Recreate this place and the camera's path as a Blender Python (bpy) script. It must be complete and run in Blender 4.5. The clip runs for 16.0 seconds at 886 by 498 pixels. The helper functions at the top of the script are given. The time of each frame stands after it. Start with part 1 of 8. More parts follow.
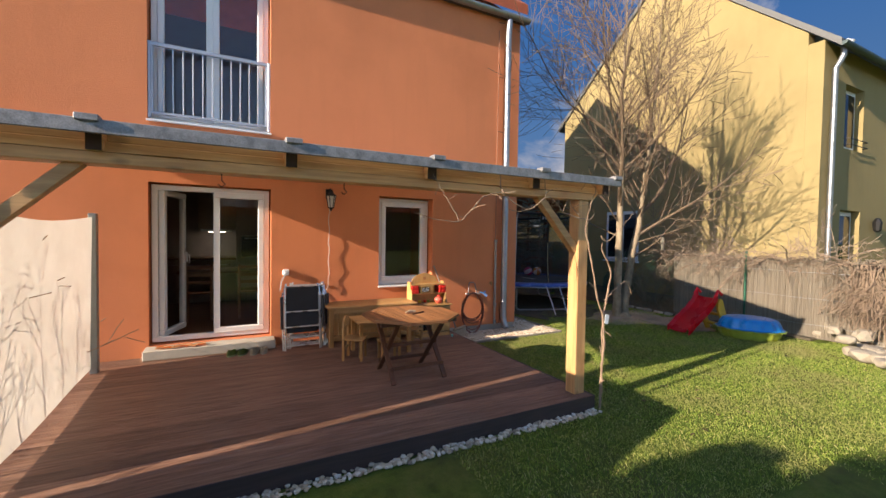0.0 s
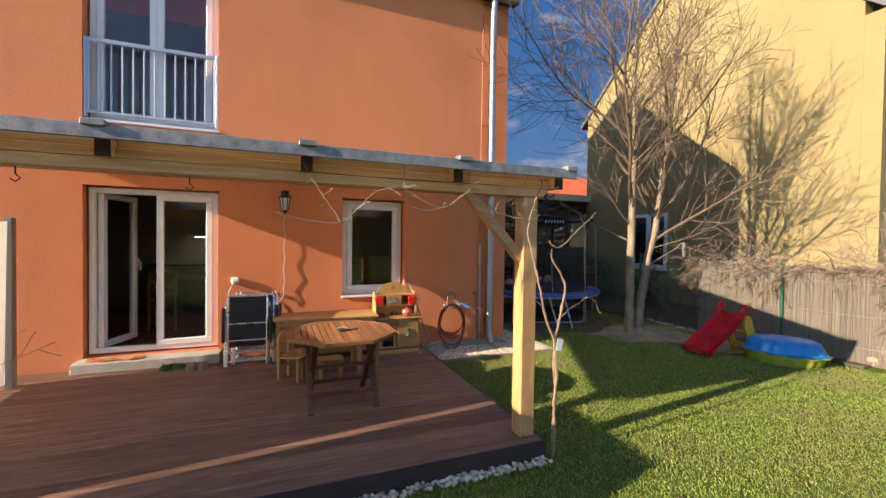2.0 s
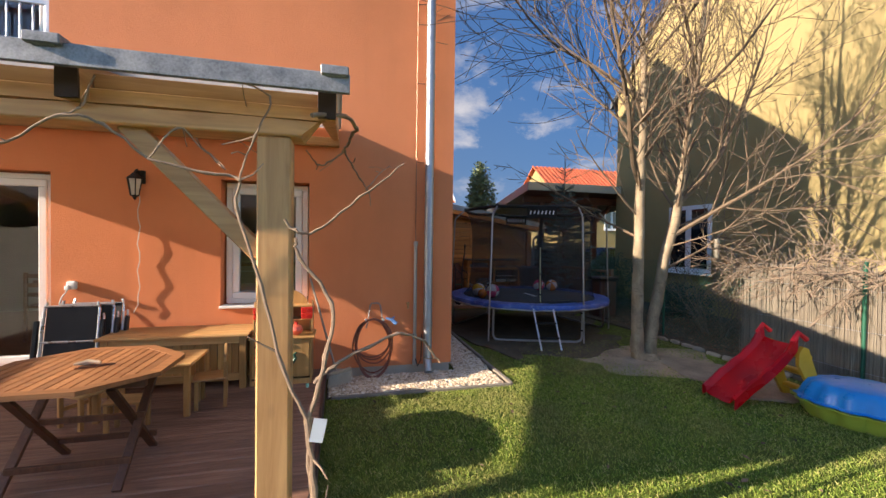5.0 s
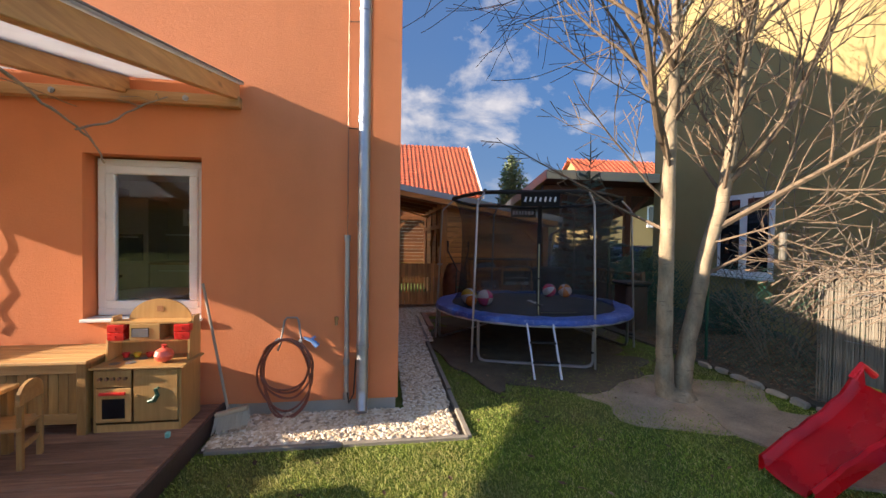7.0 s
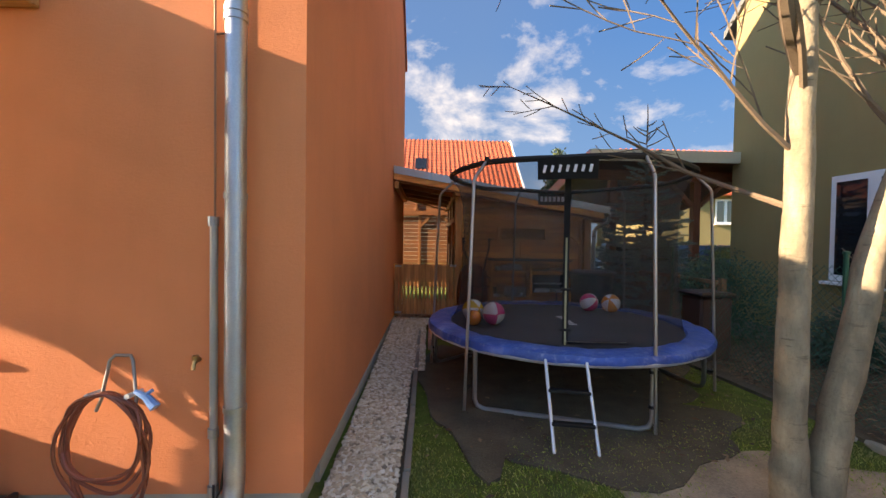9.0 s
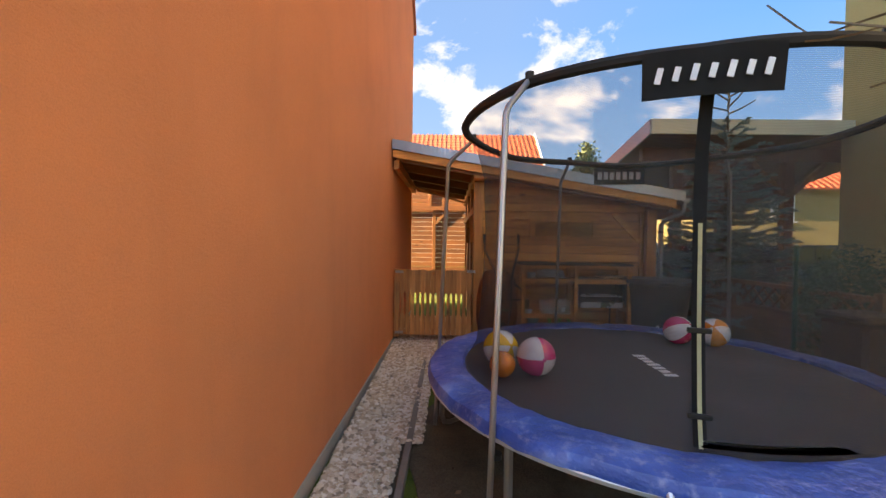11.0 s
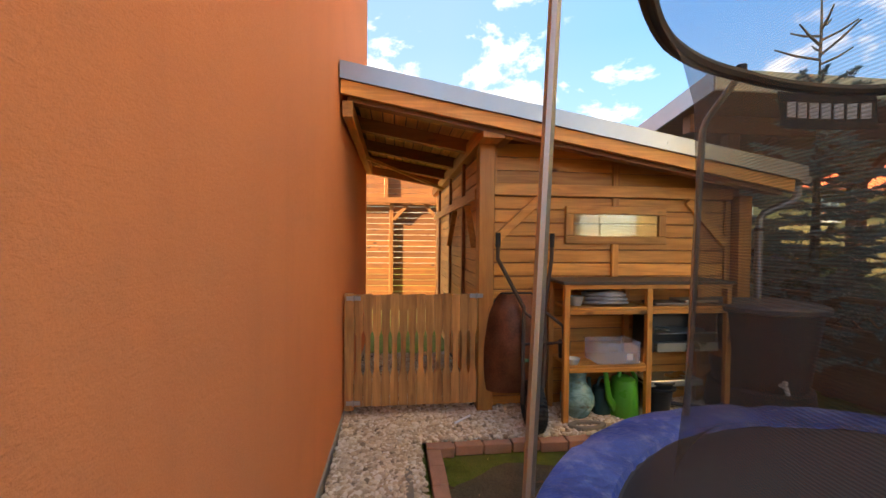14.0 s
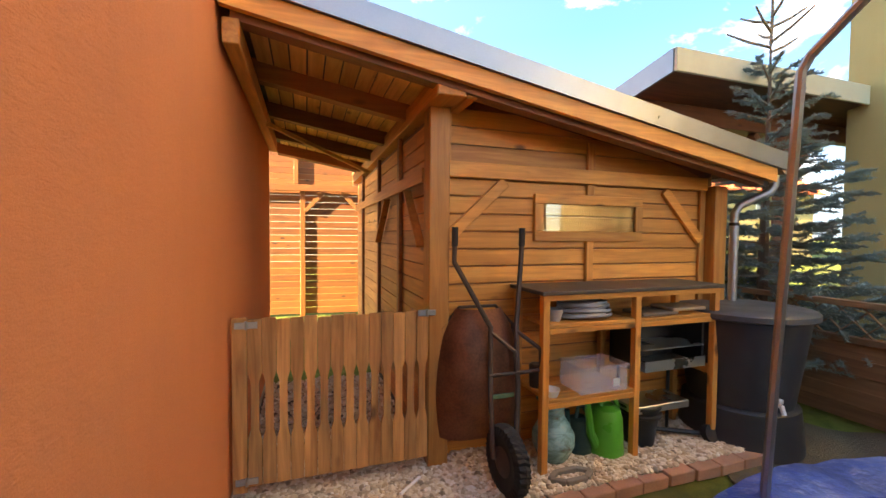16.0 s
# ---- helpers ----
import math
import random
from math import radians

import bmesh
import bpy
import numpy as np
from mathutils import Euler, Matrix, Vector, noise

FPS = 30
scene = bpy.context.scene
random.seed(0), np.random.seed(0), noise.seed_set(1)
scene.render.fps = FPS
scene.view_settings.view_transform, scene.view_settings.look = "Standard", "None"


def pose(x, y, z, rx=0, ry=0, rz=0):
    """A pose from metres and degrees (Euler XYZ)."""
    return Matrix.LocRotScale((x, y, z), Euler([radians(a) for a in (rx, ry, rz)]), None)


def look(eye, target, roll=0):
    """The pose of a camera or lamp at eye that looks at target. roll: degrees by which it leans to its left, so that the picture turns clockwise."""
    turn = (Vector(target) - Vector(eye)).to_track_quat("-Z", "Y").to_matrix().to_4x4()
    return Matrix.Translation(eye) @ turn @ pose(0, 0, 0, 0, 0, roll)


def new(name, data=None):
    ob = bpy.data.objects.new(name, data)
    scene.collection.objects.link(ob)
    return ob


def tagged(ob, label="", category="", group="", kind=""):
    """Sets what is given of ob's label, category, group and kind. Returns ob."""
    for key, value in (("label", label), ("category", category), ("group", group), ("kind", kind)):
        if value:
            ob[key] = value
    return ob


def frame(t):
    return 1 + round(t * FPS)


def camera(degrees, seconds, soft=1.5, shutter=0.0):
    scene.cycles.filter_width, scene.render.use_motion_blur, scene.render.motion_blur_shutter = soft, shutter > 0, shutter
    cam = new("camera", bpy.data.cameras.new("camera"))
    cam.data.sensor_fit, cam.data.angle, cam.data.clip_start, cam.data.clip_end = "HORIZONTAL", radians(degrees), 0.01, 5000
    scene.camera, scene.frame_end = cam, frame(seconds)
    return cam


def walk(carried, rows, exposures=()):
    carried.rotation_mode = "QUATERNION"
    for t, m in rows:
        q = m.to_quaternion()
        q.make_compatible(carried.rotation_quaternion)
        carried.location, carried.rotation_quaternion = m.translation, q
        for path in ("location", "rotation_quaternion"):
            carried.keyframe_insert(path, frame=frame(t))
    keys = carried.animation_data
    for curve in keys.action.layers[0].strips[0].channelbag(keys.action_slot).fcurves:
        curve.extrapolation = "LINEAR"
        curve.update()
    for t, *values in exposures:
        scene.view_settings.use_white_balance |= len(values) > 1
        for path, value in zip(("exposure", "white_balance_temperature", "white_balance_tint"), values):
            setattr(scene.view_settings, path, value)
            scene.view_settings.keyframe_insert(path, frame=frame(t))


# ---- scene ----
cam = camera(94.7, 16.0)
METRES, EYE, TILT, LEAN, TURN = 12.0, 1.67, 0.0, 0.0, -27.5
ROWS = [
    (0.0, 0.0, 0.0, 0.0, 0.03, -1.74, -0.89),
    (0.5, 0.0151, 0.0096, 0.0005, 1.74, -1.57, -0.86),
    (1.0, 0.0372, 0.0221, 0.0015, 3.07, -1.36, -0.82),
    (1.5, 0.0594, 0.0406, 0.0019, 4.35, -1.2, -0.8),
    (2.0, 0.0829, 0.059, 0.0013, 5.7, -1.1, -0.82),
    (2.5, 0.1059, 0.0774, 0.001, 7.04, -1.05, -0.81),
    (3.0, 0.1278, 0.1006, 0.0003, 8.38, -1.02, -0.81),
    (3.5, 0.1477, 0.1252, -0.0018, 9.68, -0.97, -0.81),
    (4.0, 0.167, 0.1519, -0.0032, 10.93, -0.89, -0.77),
    (6.5, 0.2365, 0.3042, -0.0045, 17.15, -1.25, -0.86),
    (7.0, 0.2457, 0.3381, -0.0059, 18.86, -1.28, -0.86),
    (7.5, 0.2497, 0.3743, -0.0052, 20.68, -1.33, -0.86),
    (8.0, 0.254, 0.4115, -0.0067, 22.51, -1.4, -0.87),
    (10.5, 0.2074, 0.5911, -0.0169, 28.11, -1.11, -0.74),
    (11.0, 0.191, 0.6217, -0.0164, 28.46, -1.12, -0.73),
    (11.5, 0.1708, 0.6507, -0.016, 28.51, -1.04, -0.84),
    (12.0, 0.1528, 0.6799, -0.0166, 28.26, -1.04, -0.76),
    (12.5, 0.1335, 0.7072, -0.0168, 27.46, -1.0, -0.79),
    (13.0, 0.1128, 0.7318, -0.0149, 25.94, -1.03, -0.55),
    (13.5, 0.0934, 0.7565, -0.0152, 23.65, -1.24, -0.55),
    (14.0, 0.0753, 0.7779, -0.0137, 20.74, -1.15, -0.52),
    (14.5, 0.0593, 0.7949, -0.0103, 17.6, -1.21, -0.51),
    (15.0, 0.0499, 0.8136, -0.0119, 14.45, -1.17, -0.53),
    (15.5, 0.0442, 0.8325, -0.011, 11.57, -1.5, -0.47),
    (16.0, 0.038, 0.846, -0.0119, 8.93, -1.98, -0.48),
]
walk(cam, [(t, pose(0, 0, EYE, TILT, LEAN, TURN) @ pose(METRES * x, METRES * y, METRES * z, 90 + pitch, roll, yaw)) for t, x, y, z, yaw, pitch, roll in ROWS],
     exposures=[(0.0, 1.07, 6250, 17), (4.0, 1.32, 6250, 17), (7.0, 1.64, 6350, 17), (8.2, 1.80, 6700, 17), (10.5, 2.8, 7900, 17), (12.0, 3.12, 8400, 17), (13.5, 3.36, 8800, 16), (16.0, 3.82, 9000, 16)])

# ---- light ----
SUN_TRAVEL = Vector((1.0, 0.12, -0.343)).normalized()
world = bpy.data.worlds.new("world")
scene.world = world
world.use_nodes = True
wn = world.node_tree
sky = wn.nodes.new("ShaderNodeTexSky")
sky.sky_type = "NISHITA"
sky.sun_disc = False
sky.sun_elevation = radians(18.8)
sky.sun_rotation = math.atan2(-1.0, -0.12)
sky.altitude = 200
sky.air_density, sky.dust_density, sky.ozone_density = 1.0, 0.05, 2.6
wn.links.new(sky.outputs[0], wn.nodes["Background"].inputs[0])
wn.nodes["Background"].inputs[1].default_value = 0.12
sun_data = bpy.data.lights.new("sun", "SUN")
sun_data.energy, sun_data.angle, sun_data.color = 5.0, radians(0.5), (1.0, 0.86, 0.66)
sun = new("sun", sun_data)
sun.matrix_world = look((-20, -2.4, 8), Vector((-20, -2.4, 8)) + SUN_TRAVEL)


# ---- mesh helpers ----
def box(bm, c, s, rot=None, bevel=0.0):
    """A box about c with sizes s."""
    vs = bmesh.ops.create_cube(bm, size=1.0)["verts"]
    m = Matrix.Translation(c) @ (rot.to_4x4() if rot else Matrix.Identity(4)) @ Matrix.Diagonal((*s, 1))
    bmesh.ops.transform(bm, matrix=m, verts=vs)
    if bevel:
        es = list({e for v in vs for e in v.link_edges})
        bmesh.ops.bevel(bm, geom=es, offset=bevel, segments=1, affect="EDGES", clamp_overlap=True)
    return bm


def span(bm, lo, hi, bevel=0.0):
    """A box from corner lo to corner hi."""
    return box(bm, [(a + b) / 2 for a, b in zip(lo, hi)], [abs(b - a) for a, b in zip(lo, hi)], None, bevel)


def beam(bm, a, b, w, h, bevel=0.0, up=(0, 0, 1)):
    """A square timber from a to b: w across, h high."""
    a, b = Vector(a), Vector(b)
    y = (b - a).normalized()
    x = y.cross(Vector(up))
    x = x.normalized() if x.length > 1e-4 else Vector((1, 0, 0))
    z = x.cross(y)
    rot = Matrix((x, y, z)).transposed()
    return box(bm, (a + b) / 2, (w, (b - a).length, h), rot, bevel)


def tube(bm, pts, radii, seg=8, closed=False, cap=True):
    """A round tube through pts; radii one number or one each."""
    pts = [Vector(p) for p in pts]
    n = len(pts)
    radii = [radii] * n if isinstance(radii, (int, float)) else radii
    rings, last = [], None
    for i, p in enumerate(pts):
        q0 = pts[i - 1] if (i or closed) else p
        q1 = pts[(i + 1) % n] if (i < n - 1 or closed) else p
        d = (q1 - q0).normalized()
        if last is None:
            x = d.orthogonal().normalized()
        else:
            x = (last - d * last.dot(d))
            x = x.normalized() if x.length > 1e-6 else d.orthogonal().normalized()
        last = x
        y = d.cross(x)
        rings.append([bm.verts.new(p + radii[i] * (math.cos(k * math.tau / seg) * x + math.sin(k * math.tau / seg) * y)) for k in range(seg)])
    for i in range(n if closed else n - 1):
        a, b = rings[i], rings[(i + 1) % n]
        for k in range(seg):
            bm.faces.new((a[k], a[(k + 1) % seg], b[(k + 1) % seg], b[k]))
    if cap and not closed:
        bm.faces.new(list(reversed(rings[0])))
        bm.faces.new(rings[-1])
    return bm


def lathe(bm, profile, c=(0, 0, 0), seg=24, turn=None, caps=True):
    """A turned body: profile of (radius, height) about an upright axis at c."""
    rings = []
    for r, z in profile:
        ring = []
        for k in range(seg):
            a = k * math.tau / seg
            p = Vector((r * math.cos(a), r * math.sin(a), z))
            ring.append(bm.verts.new((turn @ p if turn else p) + Vector(c)))
        rings.append(ring)
    for a, b in zip(rings, rings[1:]):
        for k in range(seg):
            bm.faces.new((a[k], a[(k + 1) % seg], b[(k + 1) % seg], b[k]))
    if caps and profile[0][0] > 1e-5:
        bm.faces.new(list(reversed(rings[0])))
    if caps and profile[-1][0] > 1e-5:
        bm.faces.new(rings[-1])
    return bm


def prism(bm, outline, axis, a, b):
    """An outline of 2D points pushed along axis (0, 1 or 2) from a to b."""
    def at(p, v):
        q = list(p)
        q.insert(axis, v)
        return q
    lo = [bm.verts.new(at(p, a)) for p in outline]
    hi = [bm.verts.new(at(p, b)) for p in outline]
    n = len(outline)
    bm.faces.new(lo)
    bm.faces.new(list(reversed(hi)))
    for i in range(n):
        bm.faces.new((lo[i], hi[i], hi[(i + 1) % n], lo[(i + 1) % n]))
    bmesh.ops.recalc_face_normals(bm, faces=bm.faces)
    return bm


def arc(c, r, a0, a1, n, plane="xy"):
    out = []
    for i in range(n + 1):
        a = radians(a0 + (a1 - a0) * i / n)
        u, v = r * math.cos(a), r * math.sin(a)
        out.append({"xy": (c[0] + u, c[1] + v, c[2]), "xz": (c[0] + u, c[1], c[2] + v), "yz": (c[0], c[1] + u, c[2] + v)}[plane])
    return out


WORLD_OF = {}


def thing(name, label, category, at=(0, 0, 0), group="", kind=""):
    """An empty at the base of a thing."""
    ob = new(name)
    ob.empty_display_size = 0.1
    ob.location = at
    WORLD_OF[ob.name] = Matrix.Translation(at)
    return tagged(ob, label, category, group, kind)


def part(name, bm, material, parent=None, label="", smooth=False):
    """Links a bmesh, made in world places, as one mesh object under parent."""
    me = bpy.data.meshes.new(name)
    bmesh.ops.recalc_face_normals(bm, faces=bm.faces)
    bm.to_mesh(me)
    bm.free()
    return mesh_part(name, me, material, parent, label, smooth)


def mesh_part(name, me, material, parent=None, label="", smooth=False):
    if material and not me.materials:
        me.materials.append(material)
    if smooth:
        me.polygons.foreach_set("use_smooth", [True] * len(me.polygons))
        me.set_sharp_from_angle(angle=radians(40))
    ob = new(name, me)
    if parent:
        ob.parent = parent
        ob.matrix_parent_inverse = WORLD_OF.get(parent.name, Matrix.Identity(4)).inverted()
    if label:
        ob["label"] = label
    return ob


def setting(name, bm, material, label, category, smooth=False):
    return tagged(part(name, bm, material, None, "", smooth), label, category, "", "structure")


def B():
    return bmesh.new()


# ---- materials ----
def material(name):
    m = bpy.data.materials.new(name)
    m.use_nodes = True
    return m, m.node_tree, m.node_tree.nodes["Principled BSDF"]


def ramp(nt, fac, stops):
    r = nt.nodes.new("ShaderNodeValToRGB")
    els = r.color_ramp.elements
    while len(els) < len(stops):
        els.new(0.5)
    for e, (p, c) in zip(els, stops):
        e.position, e.color = p, (*c, 1)
    nt.links.new(fac, r.inputs[0])
    return r.outputs[0]


def coords(nt, scale=(1, 1, 1), jitter=False):
    tc = nt.nodes.new("ShaderNodeTexCoord")
    mp = nt.nodes.new("ShaderNodeMapping")
    mp.inputs["Scale"].default_value = scale
    src = tc.outputs["Object"]
    if jitter:
        oi = nt.nodes.new("ShaderNodeObjectInfo")
        mul = nt.nodes.new("ShaderNodeVectorMath")
        mul.operation = "MULTIPLY_ADD"
        nt.links.new(oi.outputs["Random"], mul.inputs[0])
        mul.inputs[1].default_value = (37.0, 53.0, 71.0)
        nt.links.new(src, mul.inputs[2])
        src = mul.outputs[0]
    nt.links.new(src, mp.inputs["Vector"])
    return mp.outputs["Vector"]


def tex_noise(nt, vec, scale, detail=4, rough=0.55, distortion=0.0):
    n = nt.nodes.new("ShaderNodeTexNoise")
    n.inputs["Scale"].default_value, n.inputs["Detail"].default_value = scale, detail
    n.inputs["Roughness"].default_value, n.inputs["Distortion"].default_value = rough, distortion
    nt.links.new(vec, n.inputs["Vector"])
    return n.outputs["Fac"]


def mixc(nt, fac, a, b, mode="MIX"):
    m = nt.nodes.new("ShaderNodeMix")
    m.data_type, m.blend_type = "RGBA", mode
    for sock, v in ((m.inputs[0], fac), (m.inputs[6], a), (m.inputs[7], b)):
        if isinstance(v, (int, float)):
            sock.default_value = v
        elif isinstance(v, tuple):
            sock.default_value = (*v, 1)
        else:
            nt.links.new(v, sock)
    return m.outputs[2]


def bump(nt, height, strength, distance, bsdf, before=None):
    b = nt.nodes.new("ShaderNodeBump")
    b.inputs["Strength"].default_value, b.inputs["Distance"].default_value = strength, distance
    nt.links.new(height, b.inputs["Height"])
    if before:
        nt.links.new(before, b.inputs["Normal"])
    nt.links.new(b.outputs[0], bsdf.inputs["Normal"])
    return b.outputs[0]


def plain(name, c, rough=0.5, metal=0.0, vary=0.12, scale=6.0, fine=120.0, relief=0.15, depth=0.002, coat=0.0, jitter=False):
    """A surface of one colour with stains at two scales and a fine relief."""
    m, nt, b = material(name)
    vec = coords(nt, jitter=jitter)
    big, small = tex_noise(nt, vec, scale, 5), tex_noise(nt, vec, fine, 3)
    lo, hi = tuple(v * (1 - vary) for v in c), tuple(min(1, v * (1 + vary)) for v in c)
    col = ramp(nt, big, [(0.3, lo), (0.7, hi)])
    col = mixc(nt, 0.35, col, ramp(nt, small, [(0.3, lo), (0.7, hi)]))
    nt.links.new(col, b.inputs["Base Color"])
    r = ramp(nt, big, [(0.25, (max(0.03, rough - 0.1),) * 3), (0.75, (min(1, rough + 0.1),) * 3)])
    nt.links.new(r, b.inputs["Roughness"])
    b.inputs["Metallic"].default_value = metal
    b.inputs["Coat Weight"].default_value = coat
    if relief:
        bump(nt, small, relief, depth, b)
    return m


def wood(name, dark, light, along=0, rough=0.6, grain=26.0, knots=0.5, jitter=True):
    """Timber with its grain along one axis, knots and a drift of tone from piece to piece."""
    m, nt, b = material(name)
    s = [1.0, 1.0, 1.0]
    s[along] = 0.07
    vec = coords(nt, tuple(s), jitter)
    g = tex_noise(nt, vec, grain, 6, 0.6, 0.6)
    col = ramp(nt, g, [(0.28, dark), (0.5, tuple((a + c) / 2 for a, c in zip(dark, light))), (0.72, light)])
    s2 = [1.0, 1.0, 1.0]
    s2[along] = 0.45
    v2 = coords(nt, tuple(s2), jitter)
    vor = nt.nodes.new("ShaderNodeTexVoronoi")
    vor.inputs["Scale"].default_value = 5.5
    nt.links.new(v2, vor.inputs["Vector"])
    vor.inputs["Randomness"].default_value = 1.0
    k = ramp(nt, vor.outputs["Distance"], [(0.06, (knots,) * 3), (0.15, (0, 0, 0))])
    col = mixc(nt, k, col, tuple(v * 0.3 for v in dark))
    oi = nt.nodes.new("ShaderNodeObjectInfo")
    tone = ramp(nt, oi.outputs["Random"], [(0.0, (0.68, 0.66, 0.64)), (1.0, (1.15, 1.13, 1.1))])
    col = mixc(nt, 1.0, col, tone, "MULTIPLY")
    blot = tex_noise(nt, coords(nt), 2.2, 4)
    col = mixc(nt, ramp(nt, blot, [(0.5, (0, 0, 0)), (0.85, (0.35,) * 3)]), col, tuple(v * 0.55 for v in dark))
    nt.links.new(col, b.inputs["Base Color"])
    b.inputs["Roughness"].default_value = rough
    bump(nt, g, 0.25, 0.002, b)
    return m


def stucco(name, c, grit=240.0):
    m, nt, b = material(name)
    vec = coords(nt)
    patch = tex_noise(nt, vec, 0.55, 6, 0.6)
    streak = tex_noise(nt, coords(nt, (3.0, 3.0, 0.35)), 1.6, 5, 0.6)
    fine = tex_noise(nt, vec, grit, 3, 0.7)
    mid = tex_noise(nt, vec, 42.0, 4, 0.65)
    col = ramp(nt, patch, [(0.3, tuple(v * 0.87 for v in c)), (0.5, c), (0.72, tuple(min(1, v * 1.08) for v in c))])
    col = mixc(nt, ramp(nt, streak, [(0.5, (0, 0, 0)), (0.8, (0.3,) * 3)]), col, tuple(v * 0.78 for v in c))
    col = mixc(nt, ramp(nt, fine, [(0.3, (0.22,) * 3), (0.6, (0, 0, 0))]), col, tuple(v * 0.6 for v in c))
    nt.links.new(col, b.inputs["Base Color"])
    b.inputs["Roughness"].default_value = 0.93
    b.inputs["Specular IOR Level"].default_value = 0.25
    trowel = tex_noise(nt, coords(nt, (1.0, 1.0, 2.6)), 30.0, 4, 0.6, 0.8)
    n0 = bump(nt, trowel, 0.3, 0.007, b)
    n1 = bump(nt, mid, 0.38, 0.006, b, n0)
    bump(nt, fine, 0.5, 0.003, b, n1)
    return m


def glass(name, tint=(0.9, 0.93, 0.92)):
    m, nt, b = material(name)
    b.inputs["Base Color"].default_value = (*tint, 1)
    b.inputs["Transmission Weight"].default_value = 1.0
    b.inputs["Roughness"].default_value = 0.0
    b.inputs["IOR"].default_value = 1.5
    return m


TERRACOTTA = stucco("terracotta_render", (0.70, 0.24, 0.10))
YELLOW = stucco("yellow_render", (0.325, 0.25, 0.108))
PLINTH = stucco("grey_plinth_render", (0.42, 0.38, 0.31))
WHITE = plain("white_pvc", (0.78, 0.78, 0.76), 0.35, vary=0.04, relief=0.03)
ROOM_WALL = plain("room_wall_paint", (0.42, 0.38, 0.33), 0.9)
ROOM_FLOOR = wood("room_floor_wood", (0.12, 0.05, 0.02), (0.25, 0.11, 0.05), 0)
GLASS = glass("window_glass")
ZINC = plain("galvanised_zinc", (0.38, 0.39, 0.40), 0.5, 1.0, vary=0.18, scale=9)
STEEL = plain("galvanised_steel_tube", (0.40, 0.39, 0.375), 0.42, 1.0, vary=0.12)
ALU = plain("brushed_aluminium", (0.68, 0.69, 0.70), 0.3, 1.0, vary=0.06)
IRON = plain("dark_iron", (0.028, 0.026, 0.024), 0.5, 0.6)
PINE_X = wood("pergola_pine_lengthwise", (0.50, 0.245, 0.085), (0.78, 0.46, 0.19), 0, 0.55)
PINE_Y = wood("pergola_pine_rafter", (0.50, 0.245, 0.085), (0.78, 0.46, 0.19), 1, 0.55)
PINE_Z = wood("pergola_pine_post", (0.50, 0.245, 0.085), (0.78, 0.46, 0.19), 2, 0.55)
SHED_X = wood("shed_board_oiled", (0.46, 0.165, 0.03), (0.82, 0.38, 0.09), 0, 0.5, 26, 0.95)
SHED_Y = wood("shed_timber_oiled", (0.40, 0.142, 0.03), (0.70, 0.30, 0.08), 1, 0.5, 26, 0.9)
SHED_Z = wood("shed_post_oiled", (0.45, 0.16, 0.03), (0.78, 0.36, 0.088), 2, 0.5, 26, 0.9)
# REAR_Z and REAR_X: shed wood darkened to hold down the sunlit brightness
REAR_Z = wood("rear_post_darkened", (0.20, 0.072, 0.016), (0.36, 0.15, 0.04), 2, 0.6, 26, 0.9)
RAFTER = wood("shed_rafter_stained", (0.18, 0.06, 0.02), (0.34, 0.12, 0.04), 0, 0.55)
GATE_Z = wood("gate_board_weathered", (0.26, 0.105, 0.03), (0.70, 0.35, 0.12), 2, 0.7, 22, 0.8)
REAR_X = wood("rear_board_darkened", (0.13, 0.042, 0.008), (0.25, 0.090, 0.018), 0, 0.6, 26, 0.9)
DECK = wood("deck_composite", (0.17, 0.085, 0.052), (0.40, 0.23, 0.15), 0, 0.5, 40, 0.0)
DECK_EDGE = wood("deck_fascia", (0.045, 0.03, 0.026), (0.08, 0.052, 0.045), 0, 0.55, 40, 0.0)
TEAK = wood("teak_slat", (0.26, 0.105, 0.038), (0.45, 0.215, 0.085), 0, 0.5, 40, 0.2)
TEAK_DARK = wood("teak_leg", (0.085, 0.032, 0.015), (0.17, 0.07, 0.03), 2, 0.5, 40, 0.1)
CHEST = wood("chest_pine", (0.34, 0.17, 0.05), (0.55, 0.32, 0.115), 2, 0.5)
TOY = wood("toy_beech", (0.50, 0.27, 0.085), (0.66, 0.40, 0.15), 2, 0.4, 30, 0.1)
KERB = plain("concrete_kerb", (0.24, 0.205, 0.155), 0.9, vary=0.2, relief=0.5, jitter=True)
BRICK = plain("brick_paver", (0.40, 0.215, 0.14), 0.9, vary=0.25, relief=0.5, jitter=True)
DARK_SOIL = plain("dark_brown_soil", (0.105, 0.083, 0.048), 0.98, vary=0.5, scale=4, fine=60, relief=0.9, depth=0.02)
SOIL = plain("bare_soil", (0.38, 0.285, 0.18), 0.98, vary=0.45, scale=3, fine=60, relief=0.9, depth=0.02)
FLASHING = plain("galvanised_flashing", (0.31, 0.33, 0.36), 0.36, 0.9, vary=0.08)


